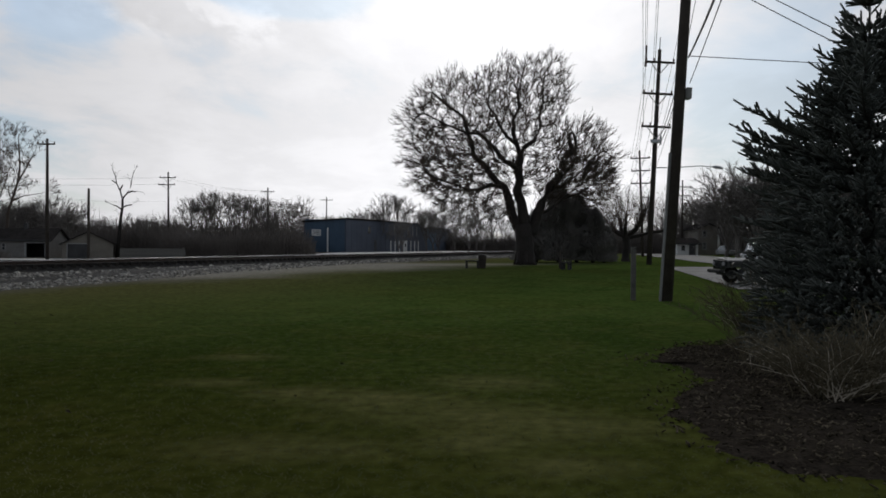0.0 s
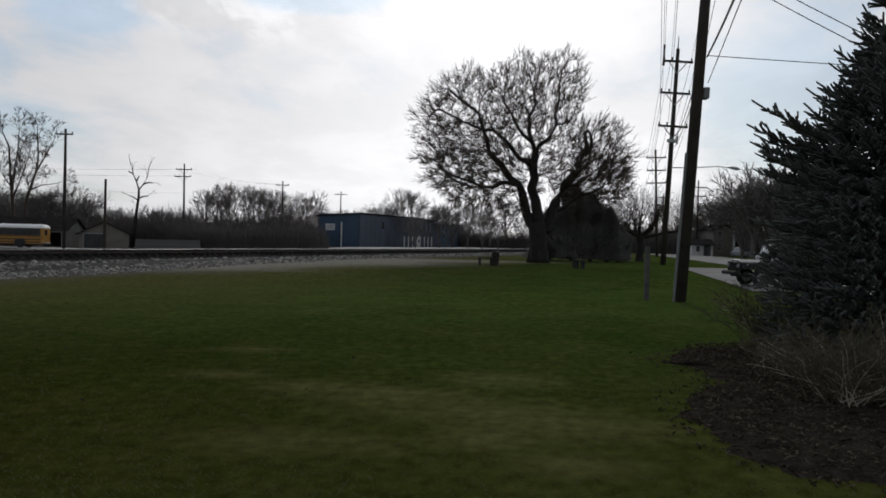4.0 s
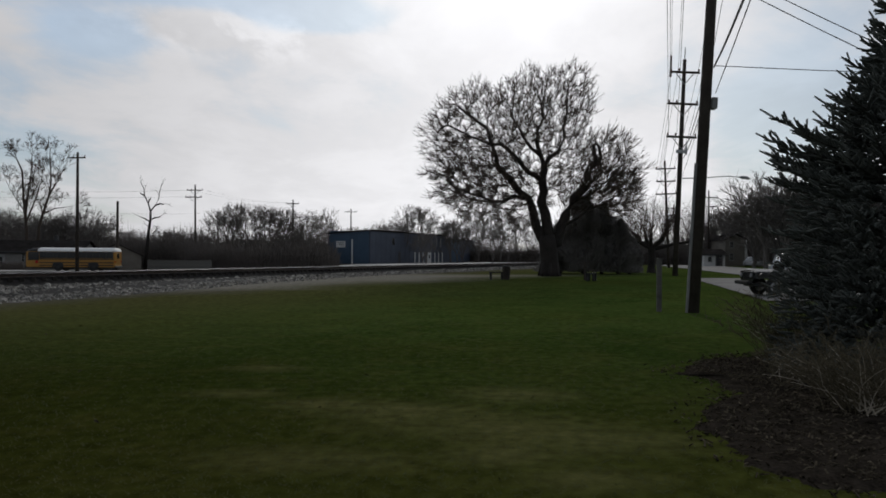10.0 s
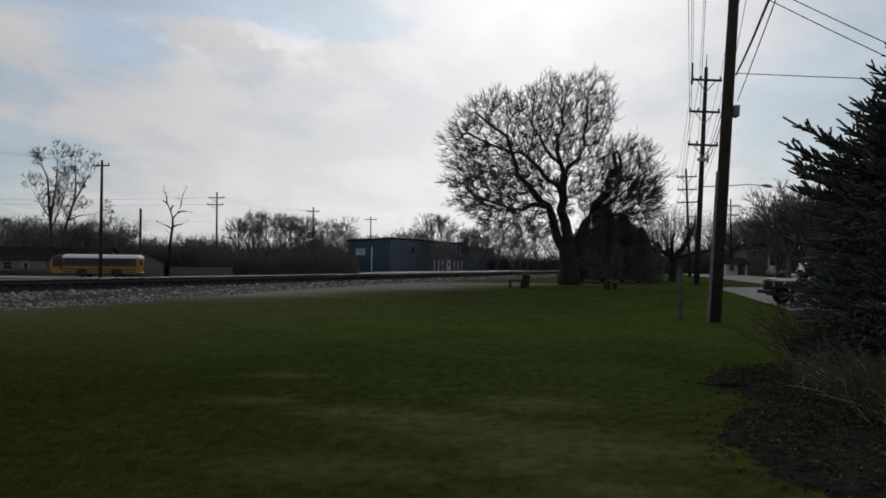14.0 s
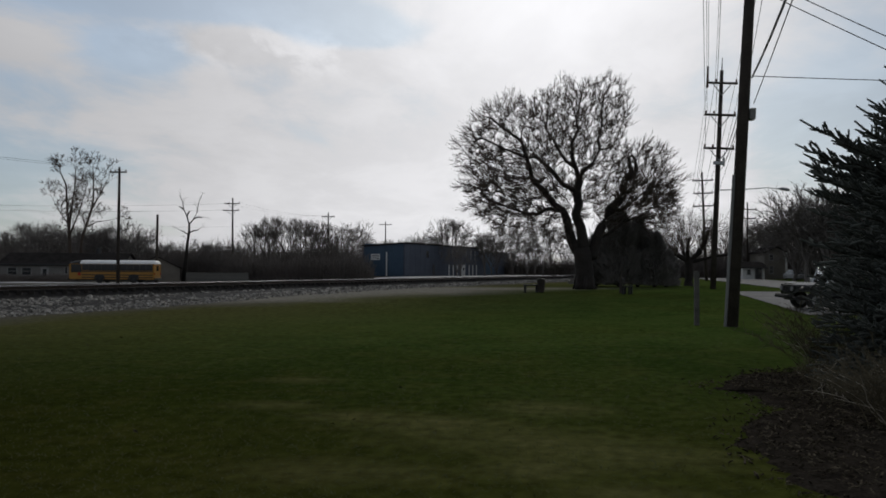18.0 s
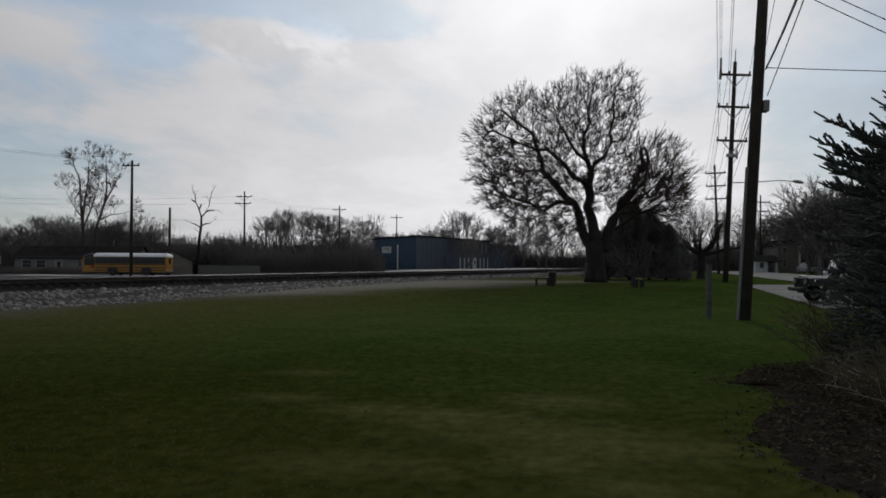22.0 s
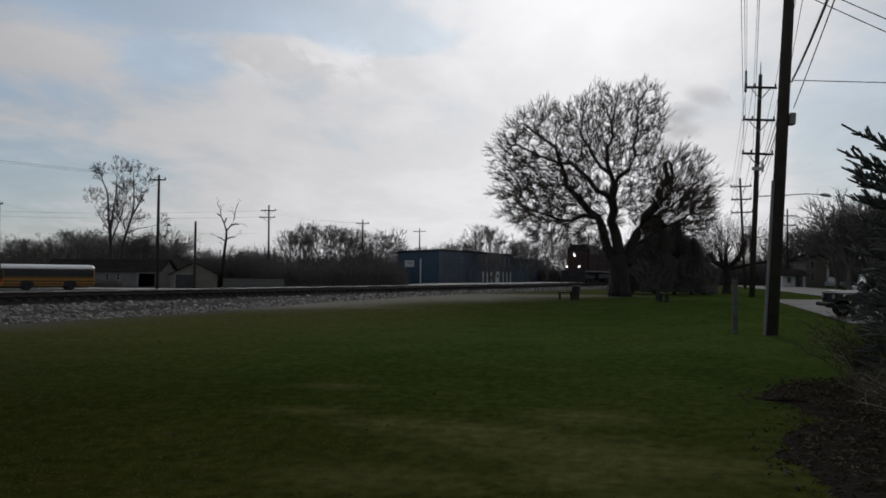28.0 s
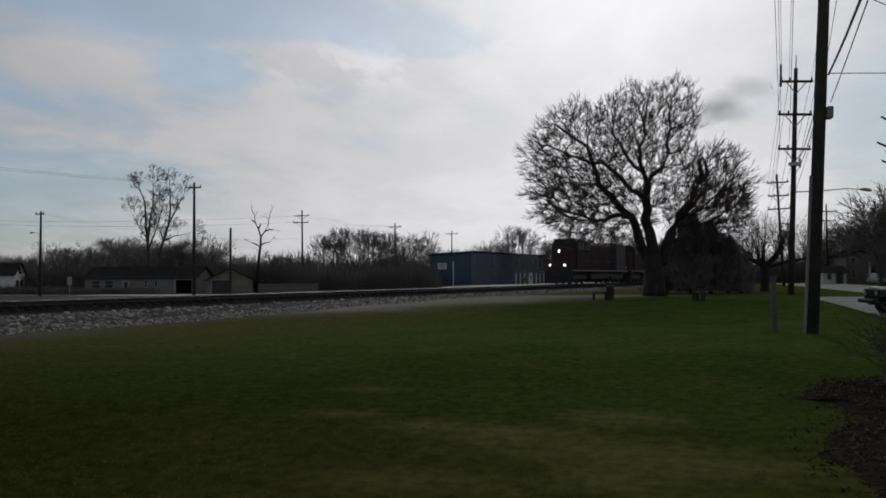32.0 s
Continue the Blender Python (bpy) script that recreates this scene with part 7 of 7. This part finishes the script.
def build_buildings():
    zg = -0.5
    h = gable_house("house", -73.8, -55.4, 108, 5.2, zg, 2.45, 4.0, M_GREYSIDE, "low grey ranch house with a long dark roof and a carport",
                    openings=[(-57.4, 2.6, 2.0)], doors=[(-66.9, 1.0, 2.05, M_FRAME)],
                    windows=[(-71.9, 0.8, 1.5, 1.2, False), (-69.7, 0.8, 1.5, 1.2, False), (-63.6, 1.0, 0.5, 1.0, False), (-61.9, 1.0, 0.5, 1.0, False)])
    part("carport_trim", Shape().box(-58.95, -58.7, 107.94, 107.998, 0, 2.2).box(-56.1, -55.85, 107.94, 107.998, 0, 2.2).box(-58.7, -56.1, 107.94, 107.998, 2.0, 2.2), M_FRAME, h, "pale frame round the carport")
    part("chimney", Shape().box(-60.4, -59.9, 110.4, 110.9, 3.6, 4.9, 0.02), M_DARKDOOR, h, "dark chimney pipe")
    gable_house("garage", -51.3, -45.0, 104, 7.0, zg, 2.0, 3.55, M_TAN, "small tan gabled garage with a dark door", along=False,
                doors=[(-49.4, 2.5, 1.95, M_DARKDOOR)], turn=24)
    wh = gable_house("house", -105.6, -92.8, 115, 4.6, zg, 3.2, 5.0, M_WHITE, "white house with a dark gabled roof", turn=16, windows=[(-96.1, 0.9, 1.0, 1.3, False), (-99.6, 0.9, 1.0, 1.3, False)])
    for y, z0 in ((116.0, 0.9), (117.6, 0.9), (116.9, 3.2)):
        part("gable_window", Shape().box(-92.795, -92.75, y, y + 0.9, z0, z0 + 1.2, 0.005), M_GLASS, wh, "dark gable window")
    gable_house("house", 36.0, 39.2, 118, 5, gz(38, 120), 1.75, 2.5, M_WHITE, "small white outbuilding beyond the street", windows=[(36.9, 0.7, 0.6, 0.8, False)], doors=[(38.3, 0.9, 1.6, M_DARKDOOR)])
    th = gable_house("house", 41.2, 44.6, 124, 7, gz(43, 124), 4.2, 5.0, M_TAN, "tan house half hidden by bare trees", along=False, windows=[(42.2, 0.9, 0.7, 1.2, False), (42.2, 2.9, 0.7, 1.0, False)])
    part("corner_board", Shape().box(44.3, 44.62, 123.9, 123.998, 0, 4.2), M_WHITE, th, "white corner board")
    # board fence beside the garage
    f = thing("board_fence", pose(-42.6, 101, zg), "low weathered grey-brown board fence beside the garage", "fence")
    bd = Shape().box(0, 0.27, -0.012, 0.012, 0.05, 1.45, 0.006).mesh("board", M_GREYWOOD)
    for k in range(31):
        part("board", bd, None, f, at=Matrix.Translation((0.28 * k, 0, 0.02 * math.sin(k * 1.7))))
    for z in (0.35, 1.15):
        part("rail", Shape().box(0, 8.7, 0.014, 0.06, z, z + 0.09), M_GREYWOOD, f)
    # low shed roof in the brush
    s = thing("shed", pose(-44.5, 130, gz(-44, 130)), "low shed with a pale metal roof among brush", "shed")
    part("wall", Shape().box(0, 7.5, 0, 4, 0, 2.6, 0.02), M_GREYSIDE, s)
    part("roof", Shape().prism([(-0.3, 2.602), (7.8, 2.602), (7.8, 2.75), (-0.3, 2.75)], -0.4, 4.3), M_PVC, s, "pale metal roof")
    # the blue workshop: local x along the street front, y to the back
    turn = math.degrees(math.atan2(1.0, 0.355))
    w = thing("workshop", pose(-16.0, 126.0, 0.3, 0, 0, turn), "long blue metal workshop with white door and pilasters", "building")
    part("wall_front", Shape().box(0, 34, 0, 0.25, 0, 5.5, 0.01), M_BLUEDK, w, "slate-blue sheet wall")
    part("wall_end", Shape().box(-0.002, 0.25, 0.252, 7.6, 0, 5.5, 0.01), M_BLUE, w, "bright blue end wall")
    part("wall_back", Shape().box(0, 54, 7.602, 7.85, 0, 5.0, 0.01), M_BLUEDK, w)
    part("wall_far_front", Shape().box(34.002, 54, 0.4, 0.65, 0, 4.9, 0.01), M_BLUEDK, w)
    part("wall_far_end", Shape().box(53.75, 54, 0.652, 7.6, 0, 4.9, 0.01), M_BLUEDK, w)
    part("roof", Shape().add([(-0.25, -0.25, 5.52), (34.2, -0.25, 5.52), (34.2, 8.1, 5.0), (-0.25, 8.1, 5.0), (-0.25, -0.25, 5.72), (34.2, -0.25, 5.72), (34.2, 8.1, 5.2), (-0.25, 8.1, 5.2)],
                             [(3, 2, 1, 0), (4, 5, 6, 7), (0, 1, 5, 4), (1, 2, 6, 5), (2, 3, 7, 6), (3, 0, 4, 7)]), M_ROOF, w, "dark low-pitched roof")
    part("far_roof", Shape().box(34.21, 54.2, 0.2, 8.1, 4.92, 5.1, 0.02), M_ROOF, w)
    for k in range(17):
        part("wall_panel", Shape().box(2 * k + 0.03, 2 * k + 1.97, -0.03, -0.003, 0.12, 5.4, 0.01), M_BLUEDK, w)
    for k in range(10):
        part("wall_panel", Shape().box(34.03 + 2 * k, 35.97 + 2 * k, 0.37, 0.397, 0.12, 4.8, 0.01), M_BLUE if 1 < k < 5 else M_BLUEDK, w)
    for k in range(4):
        part("end_panel", Shape().box(-0.032, -0.005, 0.3 + 1.83 * k, 0.3 + 1.83 * k + 1.78, 0.12, 5.1, 0.01), M_BLUE, w)
    for s0 in (18.4, 20.4, 22.4, 28.4, 30.4, 32.4):
        part("pilaster", Shape().box(s0 - 0.22, s0 + 0.22, -0.09, -0.031, 0.1, 2.1, 0.01), M_WHITE, w, "white pilaster strip")
    for s0 in (20.0, 22.2, 26.8, 29.4, 31.6):
        part("upper_strip", Shape().box(s0 - 0.2, s0 + 0.2, -0.07, -0.031, 3.2, 5.0, 0.01), M_FRAME, w, "pale upper strip")
    d = part("door", Shape().box(24.5, 26.4, -0.09, -0.031, 0.05, 2.2, 0.02), M_WHITE, w, "white entrance door")
    part("door_pane", Shape().box(25.15, 25.8, -0.1, -0.091, 1.0, 1.6), M_GLASS, d)
    part("service_door", Shape().box(11.0, 12.0, -0.07, -0.031, 0.05, 2.1, 0.01), M_DARKDOOR, w)
    part("wall_window", Shape().box(8.4, 9.4, -0.06, -0.031, 3.3, 4.5, 0.01), M_GLASS, w)
    part("downspout", Shape().tube([(-0.1, 3.3, 0.05), (-0.1, 3.3, 4.1)], [0.13, 0.13], 6), M_WHITE, w, "white downpipe")
    part("overhead_door", Shape().box(-0.06, -0.034, 0.6, 2.8, 0.1, 4.0, 0.01), M_BLUE, w)
    sg = part("sign_board", Shape().box(-0.12, -0.034, 4.6, 6.3, 2.75, 3.8, 0.01), M_WHITE, w, "white sign with dark lettering bars")
    for k in range(3):
        part("lettering_bar", Shape().box(-0.128, -0.121, 4.75, 6.1 - 0.3 * k, 3.5 - 0.27 * k, 3.6 - 0.27 * k), M_DARKDOOR, sg)


build_buildings()

# ---- small things of the park and the street ----
def build_small():
    zb = gz(2.3, 45)
    b = thing("trash_bin", pose(2.3, 45.0, zb), "dark slatted litter bin on the lawn", "bin")
    part("drum", Shape().tube([(0, 0, 0.02), (0, 0, 0.75)], [0.12, 0.18], 16), M_POLE, b)
    for k in range(16):
        a = k * 0.3927
        part("slat", Shape().box(-0.028, 0.028, -0.012, 0.012, 0.04, 0.74, 0, Matrix.Translation((0.17 * math.cos(a), 0.17 * math.sin(a), 0)) @ pose(0, 0, 0, 0, 0, math.degrees(a) + 90) @ pose(0, 0, 0, 5, 0, 0)), M_POLE, b)
    part("lid", Shape().tube([(0, 0, 0.752), (0, 0, 0.8), (0, 0, 0.84)], [0.25, 0.25, 0.16], 16), M_BLACK, b)

    def bench(x, y, turn, label):
        e = thing("park_bench", pose(x, y, gz(x, y), 0, 0, turn), label, "bench", "benches by the tree")
        for k in range(3):
            part("seat_board", Shape().box(-0.42, 0.42, -0.2 + 0.14 * k, -0.08 + 0.14 * k, 0.4, 0.47, 0.008), M_BLACK, e)
        for s in (-0.34, 0.34):
            for q in (-0.16, 0.16):
                part("leg", Shape().box(s - 0.035, s + 0.035, q - 0.035, q + 0.035, 0, 0.398, 0.008), M_BLACK, e)
        return e
    bench(1.72, 45.2, 10, "low dark wooden bench beside the litter bin")
    rb = bench(7.15, 44.5, 70, "low dark wooden bench with a backrest near the bare tree")
    for k in range(2):
        part("back_board", Shape().box(-0.42, 0.42, 0.25, 0.29, 0.54 + 0.2 * k, 0.71 + 0.2 * k, 0.01), M_POLE, rb)
    for q in (-0.3, 0.3):
        part("back_post", Shape().prism([(q - 0.035, 0.0), (q + 0.035, 0.0), (q + 0.035, 0.9), (q - 0.035, 0.9)], 0.198, 0.248), M_BLACK, rb)
        part("armrest", Shape().box(q - 0.035, q + 0.035, -0.24, 0.196, 0.6, 0.65, 0.01), M_POLE, rb)
        part("arm_post", Shape().box(q - 0.035, q + 0.035, -0.245, -0.203, 0.0, 0.598, 0.006), M_BLACK, rb)
    p = thing("wooden_post", pose(6.95, 45.6, gz(6.95, 45.6)), "thin dark wooden post near the bench", "post")
    part("post", Shape().tube([(0, 0, -0.1), (0, 0, 1.1)], [0.07, 0.06], 8), M_POLE, p)
    # sign beside the far street
    s = thing("road_sign", pose(-62.2, 88.0, gz(-62, 88)), "small white road sign seen from behind on a steel post", "sign")
    part("post", Shape().tube([(0, 0, -0.1), (0, 0, 2.6)], [0.04, 0.04], 6), M_GALV, s)
    part("plate", Shape().box(-0.32, 0.32, -0.06, -0.042, 1.5, 2.5, 0.005), M_FRAME, s)
    # pollarded tree by the street, the forked snag
    rng = random.Random(77)
    pt = thing("pollarded_tree", pose(15.7, 66, gz(15.7, 66)), "short pollarded bare tree with knobbly limbs", "tree")
    sh, tw = Shape(), Shape()
    sh.tube([(0, 0, -0.1), (0, 0, 0.4), (0.05, 0, 1.4), (0, 0, 2.2)], [0.45, 0.33, 0.3, 0.34], 9)
    for k in range(7):
        w = k * 0.9
        d = Vector((math.cos(w), 0.6 * math.sin(w), rng.uniform(0.25, 0.9))).normalized()
        p = Vector((0, 0, 2.1))
        q = p + d * rng.uniform(1.0, 1.9)
        sh.tube([p, p.lerp(q, 0.5) + Vector((0, 0, -0.08)), q], [0.2, 0.15, 0.17], 7)
        for _ in range(26):
            d2 = (d * 0.7 + Vector((rng.gauss(0, 0.5), rng.gauss(0, 0.5), 0.75))).normalized()
            limb(tw, q, d2, rng.uniform(1.2, 2.8), 0.03, rng, 1, 38, 0.06, 3, 0.012)
    sh.tube([(0, 0, 2.0), (1.0, 0, 2.2), (2.0, 0, 2.5), (3.0, 0, 2.6), (4.0, 0, 3.1)], [0.2, 0.15, 0.13, 0.11, 0.1], 7)
    sh.tube([(0, 0, 2.1), (-0.8, 0, 2.6), (-1.6, 0, 2.7), (-2.4, 0, 3.2)], [0.2, 0.15, 0.12, 0.1], 7)
    for q, k in (((4.0, 0, 3.1), 14), ((2.0, 0, 2.5), 8), ((-2.4, 0, 3.2), 14), ((-1.2, 0, 2.65), 8), ((3.0, 0, 2.6), 6)):
        for _ in range(k):
            limb(tw, Vector(q), Vector((rng.gauss(0, 0.45), rng.gauss(0, 0.4), 0.8)).normalized(), rng.uniform(1.2, 2.6), 0.03, rng, 1, 38, 0.06, 3, 0.012)
    part("trunk", sh, M_BARK, pt, "thick knobbly trunk")
    part("shoot_crown", tw, M_TWIG, pt)["kind"] = "stuff"
    sn = thing("dead_tree", pose(-47.6, 112, gz(-47.6, 112), 0, 3, 0), "dead forked tree with few twigs", "tree")
    sh = Shape()
    sh.tube([(0, 0, -0.1), (0.1, 0, 3.0), (0.2, 0, 5.6), (0.35, 0, 7.4), (0.3, 0, 8.6)], [0.3, 0.26, 0.22, 0.18, 0.15], 8)
    for pts in ([(0.3, 0, 8.6), (-0.15, 0, 9.8), (-0.7, 0, 10.8), (-1.0, 0.1, 12.0), (-1.5, 0, 12.9)], [(0.3, 0, 8.6), (0.95, 0, 9.5), (1.35, 0.1, 10.5), (1.5, 0, 11.6), (1.75, 0, 12.9)],
                [(0.35, 0, 7.3), (1.0, 0.1, 7.7), (1.7, 0.1, 7.8)], [(0.3, 0, 7.0), (-0.5, 0, 7.5), (-1.0, 0, 7.6)], [(0.95, 0, 9.5), (1.7, 0, 9.8), (2.2, 0, 9.7)], [(-0.7, 0, 10.8), (-1.4, 0, 11.2)], [(-0.15, 0, 9.8), (0.2, 0, 10.6)]):
        sh.tube(pts, [0.12 * (1 - 0.19 * i) for i in range(len(pts))], 6)
    part("trunk", sh, M_BARK, sn, smooth=True)
    sp = Shape()
    for p, d in (((-1.2, 0, 12.2), (-0.4, 0, 1)), ((1.6, 0, 12.2), (0.3, 0, 1)), ((1.5, 0.1, 7.8), (1, 0, 0.3)), ((-0.9, 0, 7.6), (-1, 0, 0.2)), ((1.9, 0, 9.8), (1, 0.2, 0.2)), ((1.4, 0, 11.0), (-0.4, 0, 1)), ((-0.9, 0, 11.4), (0.5, 0, 1)), ((0.2, 0, 6.2), (-1, 0.3, 0.6))):
        limb(sp, Vector(p), Vector(d).normalized(), 1.1, 0.04, rng, 1, 40, 0.05, 3, 0.018)
    part("twig_stub", sp, M_BARK, sn)["kind"] = "stuff"


build_small()


# ---- exhaust smoke ----
def smoke_material():
    m = bpy.data.materials.new("smoke")
    m.use_nodes = True
    n, l = m.node_tree.nodes, m.node_tree.links
    n.clear()
    out, mix = n.new("ShaderNodeOutputMaterial"), n.new("ShaderNodeMixShader")
    tr, df = n.new("ShaderNodeBsdfTransparent"), n.new("ShaderNodeBsdfDiffuse")
    df.inputs[0].default_value = (0.2, 0.2, 0.21, 1)
    # thinner towards the puff's rim
    tc, sp = n.new("ShaderNodeTexCoord"), n.new("ShaderNodeMapping")
    sp.inputs["Scale"].default_value = (0.2, 0.0, 0.44)
    ln, mr, nz, mul = n.new("ShaderNodeVectorMath"), n.new("ShaderNodeMapRange"), n.new("ShaderNodeTexNoise"), n.new("ShaderNodeMath")
    ln.operation, mul.operation = "LENGTH", "MULTIPLY"
    mr.interpolation_type = "SMOOTHSTEP"
    mr.inputs["From Min"].default_value, mr.inputs["From Max"].default_value = 1.0, 0.2
    mr.inputs["To Min"].default_value, mr.inputs["To Max"].default_value = 0.0, 0.27
    nz.inputs["Scale"].default_value = 0.16
    l.new(tc.outputs["Object"], sp.inputs[0])
    l.new(tc.outputs["Object"], nz.inputs["Vector"])
    l.new(sp.outputs[0], ln.inputs[0])
    l.new(ln.outputs["Value"], mr.inputs["Value"])
    l.new(mr.outputs[0], mul.inputs[0])
    l.new(nz.outputs["Fac"], mul.inputs[1])
    l.new(mul.outputs[0], mix.inputs[0])
    l.new(tr.outputs[0], mix.inputs[1])
    l.new(df.outputs[0], mix.inputs[2])
    l.new(mix.outputs[0], out.inputs[0])
    return m


def puff_mesh(seed):
    """A long lump of smoke."""
    bm = bmesh.new()
    bmesh.ops.create_icosphere(bm, subdivisions=3, radius=1.0)
    for v in bm.verts:
        k = 0.8 + 0.3 * noise.noise(v.co * 1.3 + Vector((seed * 5, 0, 0))) + 0.12 * noise.noise(v.co * 3.5 + Vector((seed * 5, 4, 0)))
        v.co = Vector((v.co.x * 5.8, v.co.y * 0.85, v.co.z * 2.5)) * k
    me = bpy.data.meshes.new("puff")
    bm.to_mesh(me)
    bm.free()
    me.materials.append(M_SMOKE)
    return me


M_SMOKE = smoke_material()
PUFFS = []
for i in range(4):
    o = new("smoke_puff", puff_mesh(i))
    tagged(o, "thin grey puff of diesel exhaust smoke", "smoke", "exhaust smoke", kind="stuff")
    PUFFS.append(o)
# ---- what moves ----
# seconds, x and y of the school bus's rear bumper, and its turn: it backs up along the far street, waits, and drives off round the corner
BUS_WAY = [(0, -56.30, 95.6, 3.4), (0.5, -56.00, 95.6, 3.4), (1, -55.70, 95.6, 3.4), (1.5, -55.40, 95.6, 3.4), (2, -55.10, 95.6, 3.4), (2.5, -54.30, 95.7, 3.4), (3, -53.60, 95.7, 3.4), (3.5, -52.60, 95.8, 3.4),
           (4.5, -51.10, 95.9, 3.4), (5.5, -49.30, 96.0, 3.4), (6, -48.00, 96.1, 3.4), (6.5, -46.90, 96.1, 3.4), (7, -46.00, 96.2, 3.4), (7.5, -45.30, 96.2, 3.4), (8, -44.95, 96.3, 3.4), (8.5, -44.80, 96.3, 3.4),
           (9, -44.40, 96.3, 3.4), (10, -44.40, 96.3, 3.4), (22, -44.45, 96.3, 3.4), (22.5, -44.60, 96.3, 3.8), (23, -44.75, 96.2, 5), (23.5, -45.00, 96.1, 7), (24, -45.50, 95.8, 10), (24.5, -46.10, 95.2, 15),
           (25, -47.00, 94.3, 20), (25.5, -48.30, 92.8, 26), (26.5, -49.60, 89.8, 33), (27.5, -51.10, 86.8, 39), (28, -51.90, 85.0, 42), (28.5, -52.90, 83.2, 44), (29, -54.30, 81.0, 46), (29.5, -56.10, 79.0, 47),
           (30, -58.50, 76.8, 47), (31, -62.80, 72.2, 47), (32, -67.20, 67.5, 47)]


def bus_gone():
    """Seconds and metres that the bus has rolled, forwards counted up."""
    out, d = [(0, 0.0)], 0.0
    for (a, x0, y0, _), (b, x1, y1, _) in zip(BUS_WAY, BUS_WAY[1:]):
        d += math.hypot(x1 - x0, y1 - y0) * (-1 if x1 > x0 else 1)
        out.append((b, d))
    return out


# seconds and metres along the railway of the leading locomotive's coupler
TRAIN_WAY = [(0, 175.0), (8, 143.5), (16, 113.0), (20, 98.0), (24, 83.6), (25.5, 78.4), (27.5, 71.4), (28, 69.5), (29, 65.7), (30, 61.7), (31, 57.2), (32, 52.4)]


def along(way, t):
    for (a, p), (b, q) in zip(way, way[1:]):
        if t <= b:
            return p + (q - p) * (t - a) / (b - a)
    return way[-1][1]


def roll(obs, way, r, radius_axis, sign, step):
    """Turns wheels by the way that they have gone."""
    times, t = [0.0], 0.0
    while t < 32 - 1e-6:
        t = min(32.0, t + step)
        if t < 32 and abs(along(way, t) - along(way, times[-1])) < 0.02:
            continue
        if abs(along(way, t) - along(way, times[-1])) > r * 1.3 or t >= 32 or abs(along(way, t) - along(way, times[-1])) > r * 0.6:
            if abs(along(way, t) - along(way, times[-1])) > r * 1.3 and t - step > times[-1]:
                times.append(t - step)
            times.append(t)
    for ob in obs:
        p = ob.matrix_basis.translation.copy()
        rows = []
        for t in times:
            a = sign * (along(way, t) - along(way, 0)) / r
            rows.append((t, Matrix.Translation(p) @ Matrix.Rotation(a, 4, radius_axis)))
        walk(ob, rows)


def motions():
    walk(BUS, [(t, pose(x, y, gz(x, y) + 0.04, 0, 0, rz)) for t, x, y, rz in BUS_WAY])
    roll(BUS_WHEELS, bus_gone(), 0.48, "Y", -1, 0.1)
    for ob, axles, back in ((LOCO_A, AXLES_A, 0.0), (LOCO_B, AXLES_B, 22.4), (CAR_A, AXLES_C, 44.8)):
        walk(ob, [(t, Matrix.Translation(on_track(0, a + back, RAIL_TOP)) @ pose(0, 0, 0, 0, 0, TRACK_TURN)) for t, a in TRAIN_WAY])
        roll(axles, TRAIN_WAY, 0.52, "X", 1, 0.1)
    # smoke rides in the hood, then shoots up, slows and drifts off to the right
    for i, ob in enumerate(PUFFS):
        t0 = 22.0 + 1.1 * i
        up, side, deep = (27.5, 25.6, 23.7, 21.8)[i], (10.2, 7.6, 9.6, 7.2)[i], (-3, 1, 3, -1)[i]
        tilt = (14, -10, 8, -12)[i]
        rows = []
        for t in sorted({0.0, 10.0, 16.0, t0 - 1, t0, *(t0 + k for k in (0.5, 1, 1.7, 2.5, 3.5, 5, 7)), 32.0}):
            if t > 32:
                continue
            p = on_track(0, along(TRAIN_WAY, min(t, t0)) + 11.4, RAIL_TOP + 3.1)
            k = max(0.0, t - t0)
            g = 1 - math.exp(-k / 1.7)
            rows.append((t, pose(p.x + side * g + 0.25 * k, p.y + deep * g, p.z + up * g, 0, tilt * g, TRACK_TURN + 90 - 70 * g)))
        walk(ob, rows)


motions()
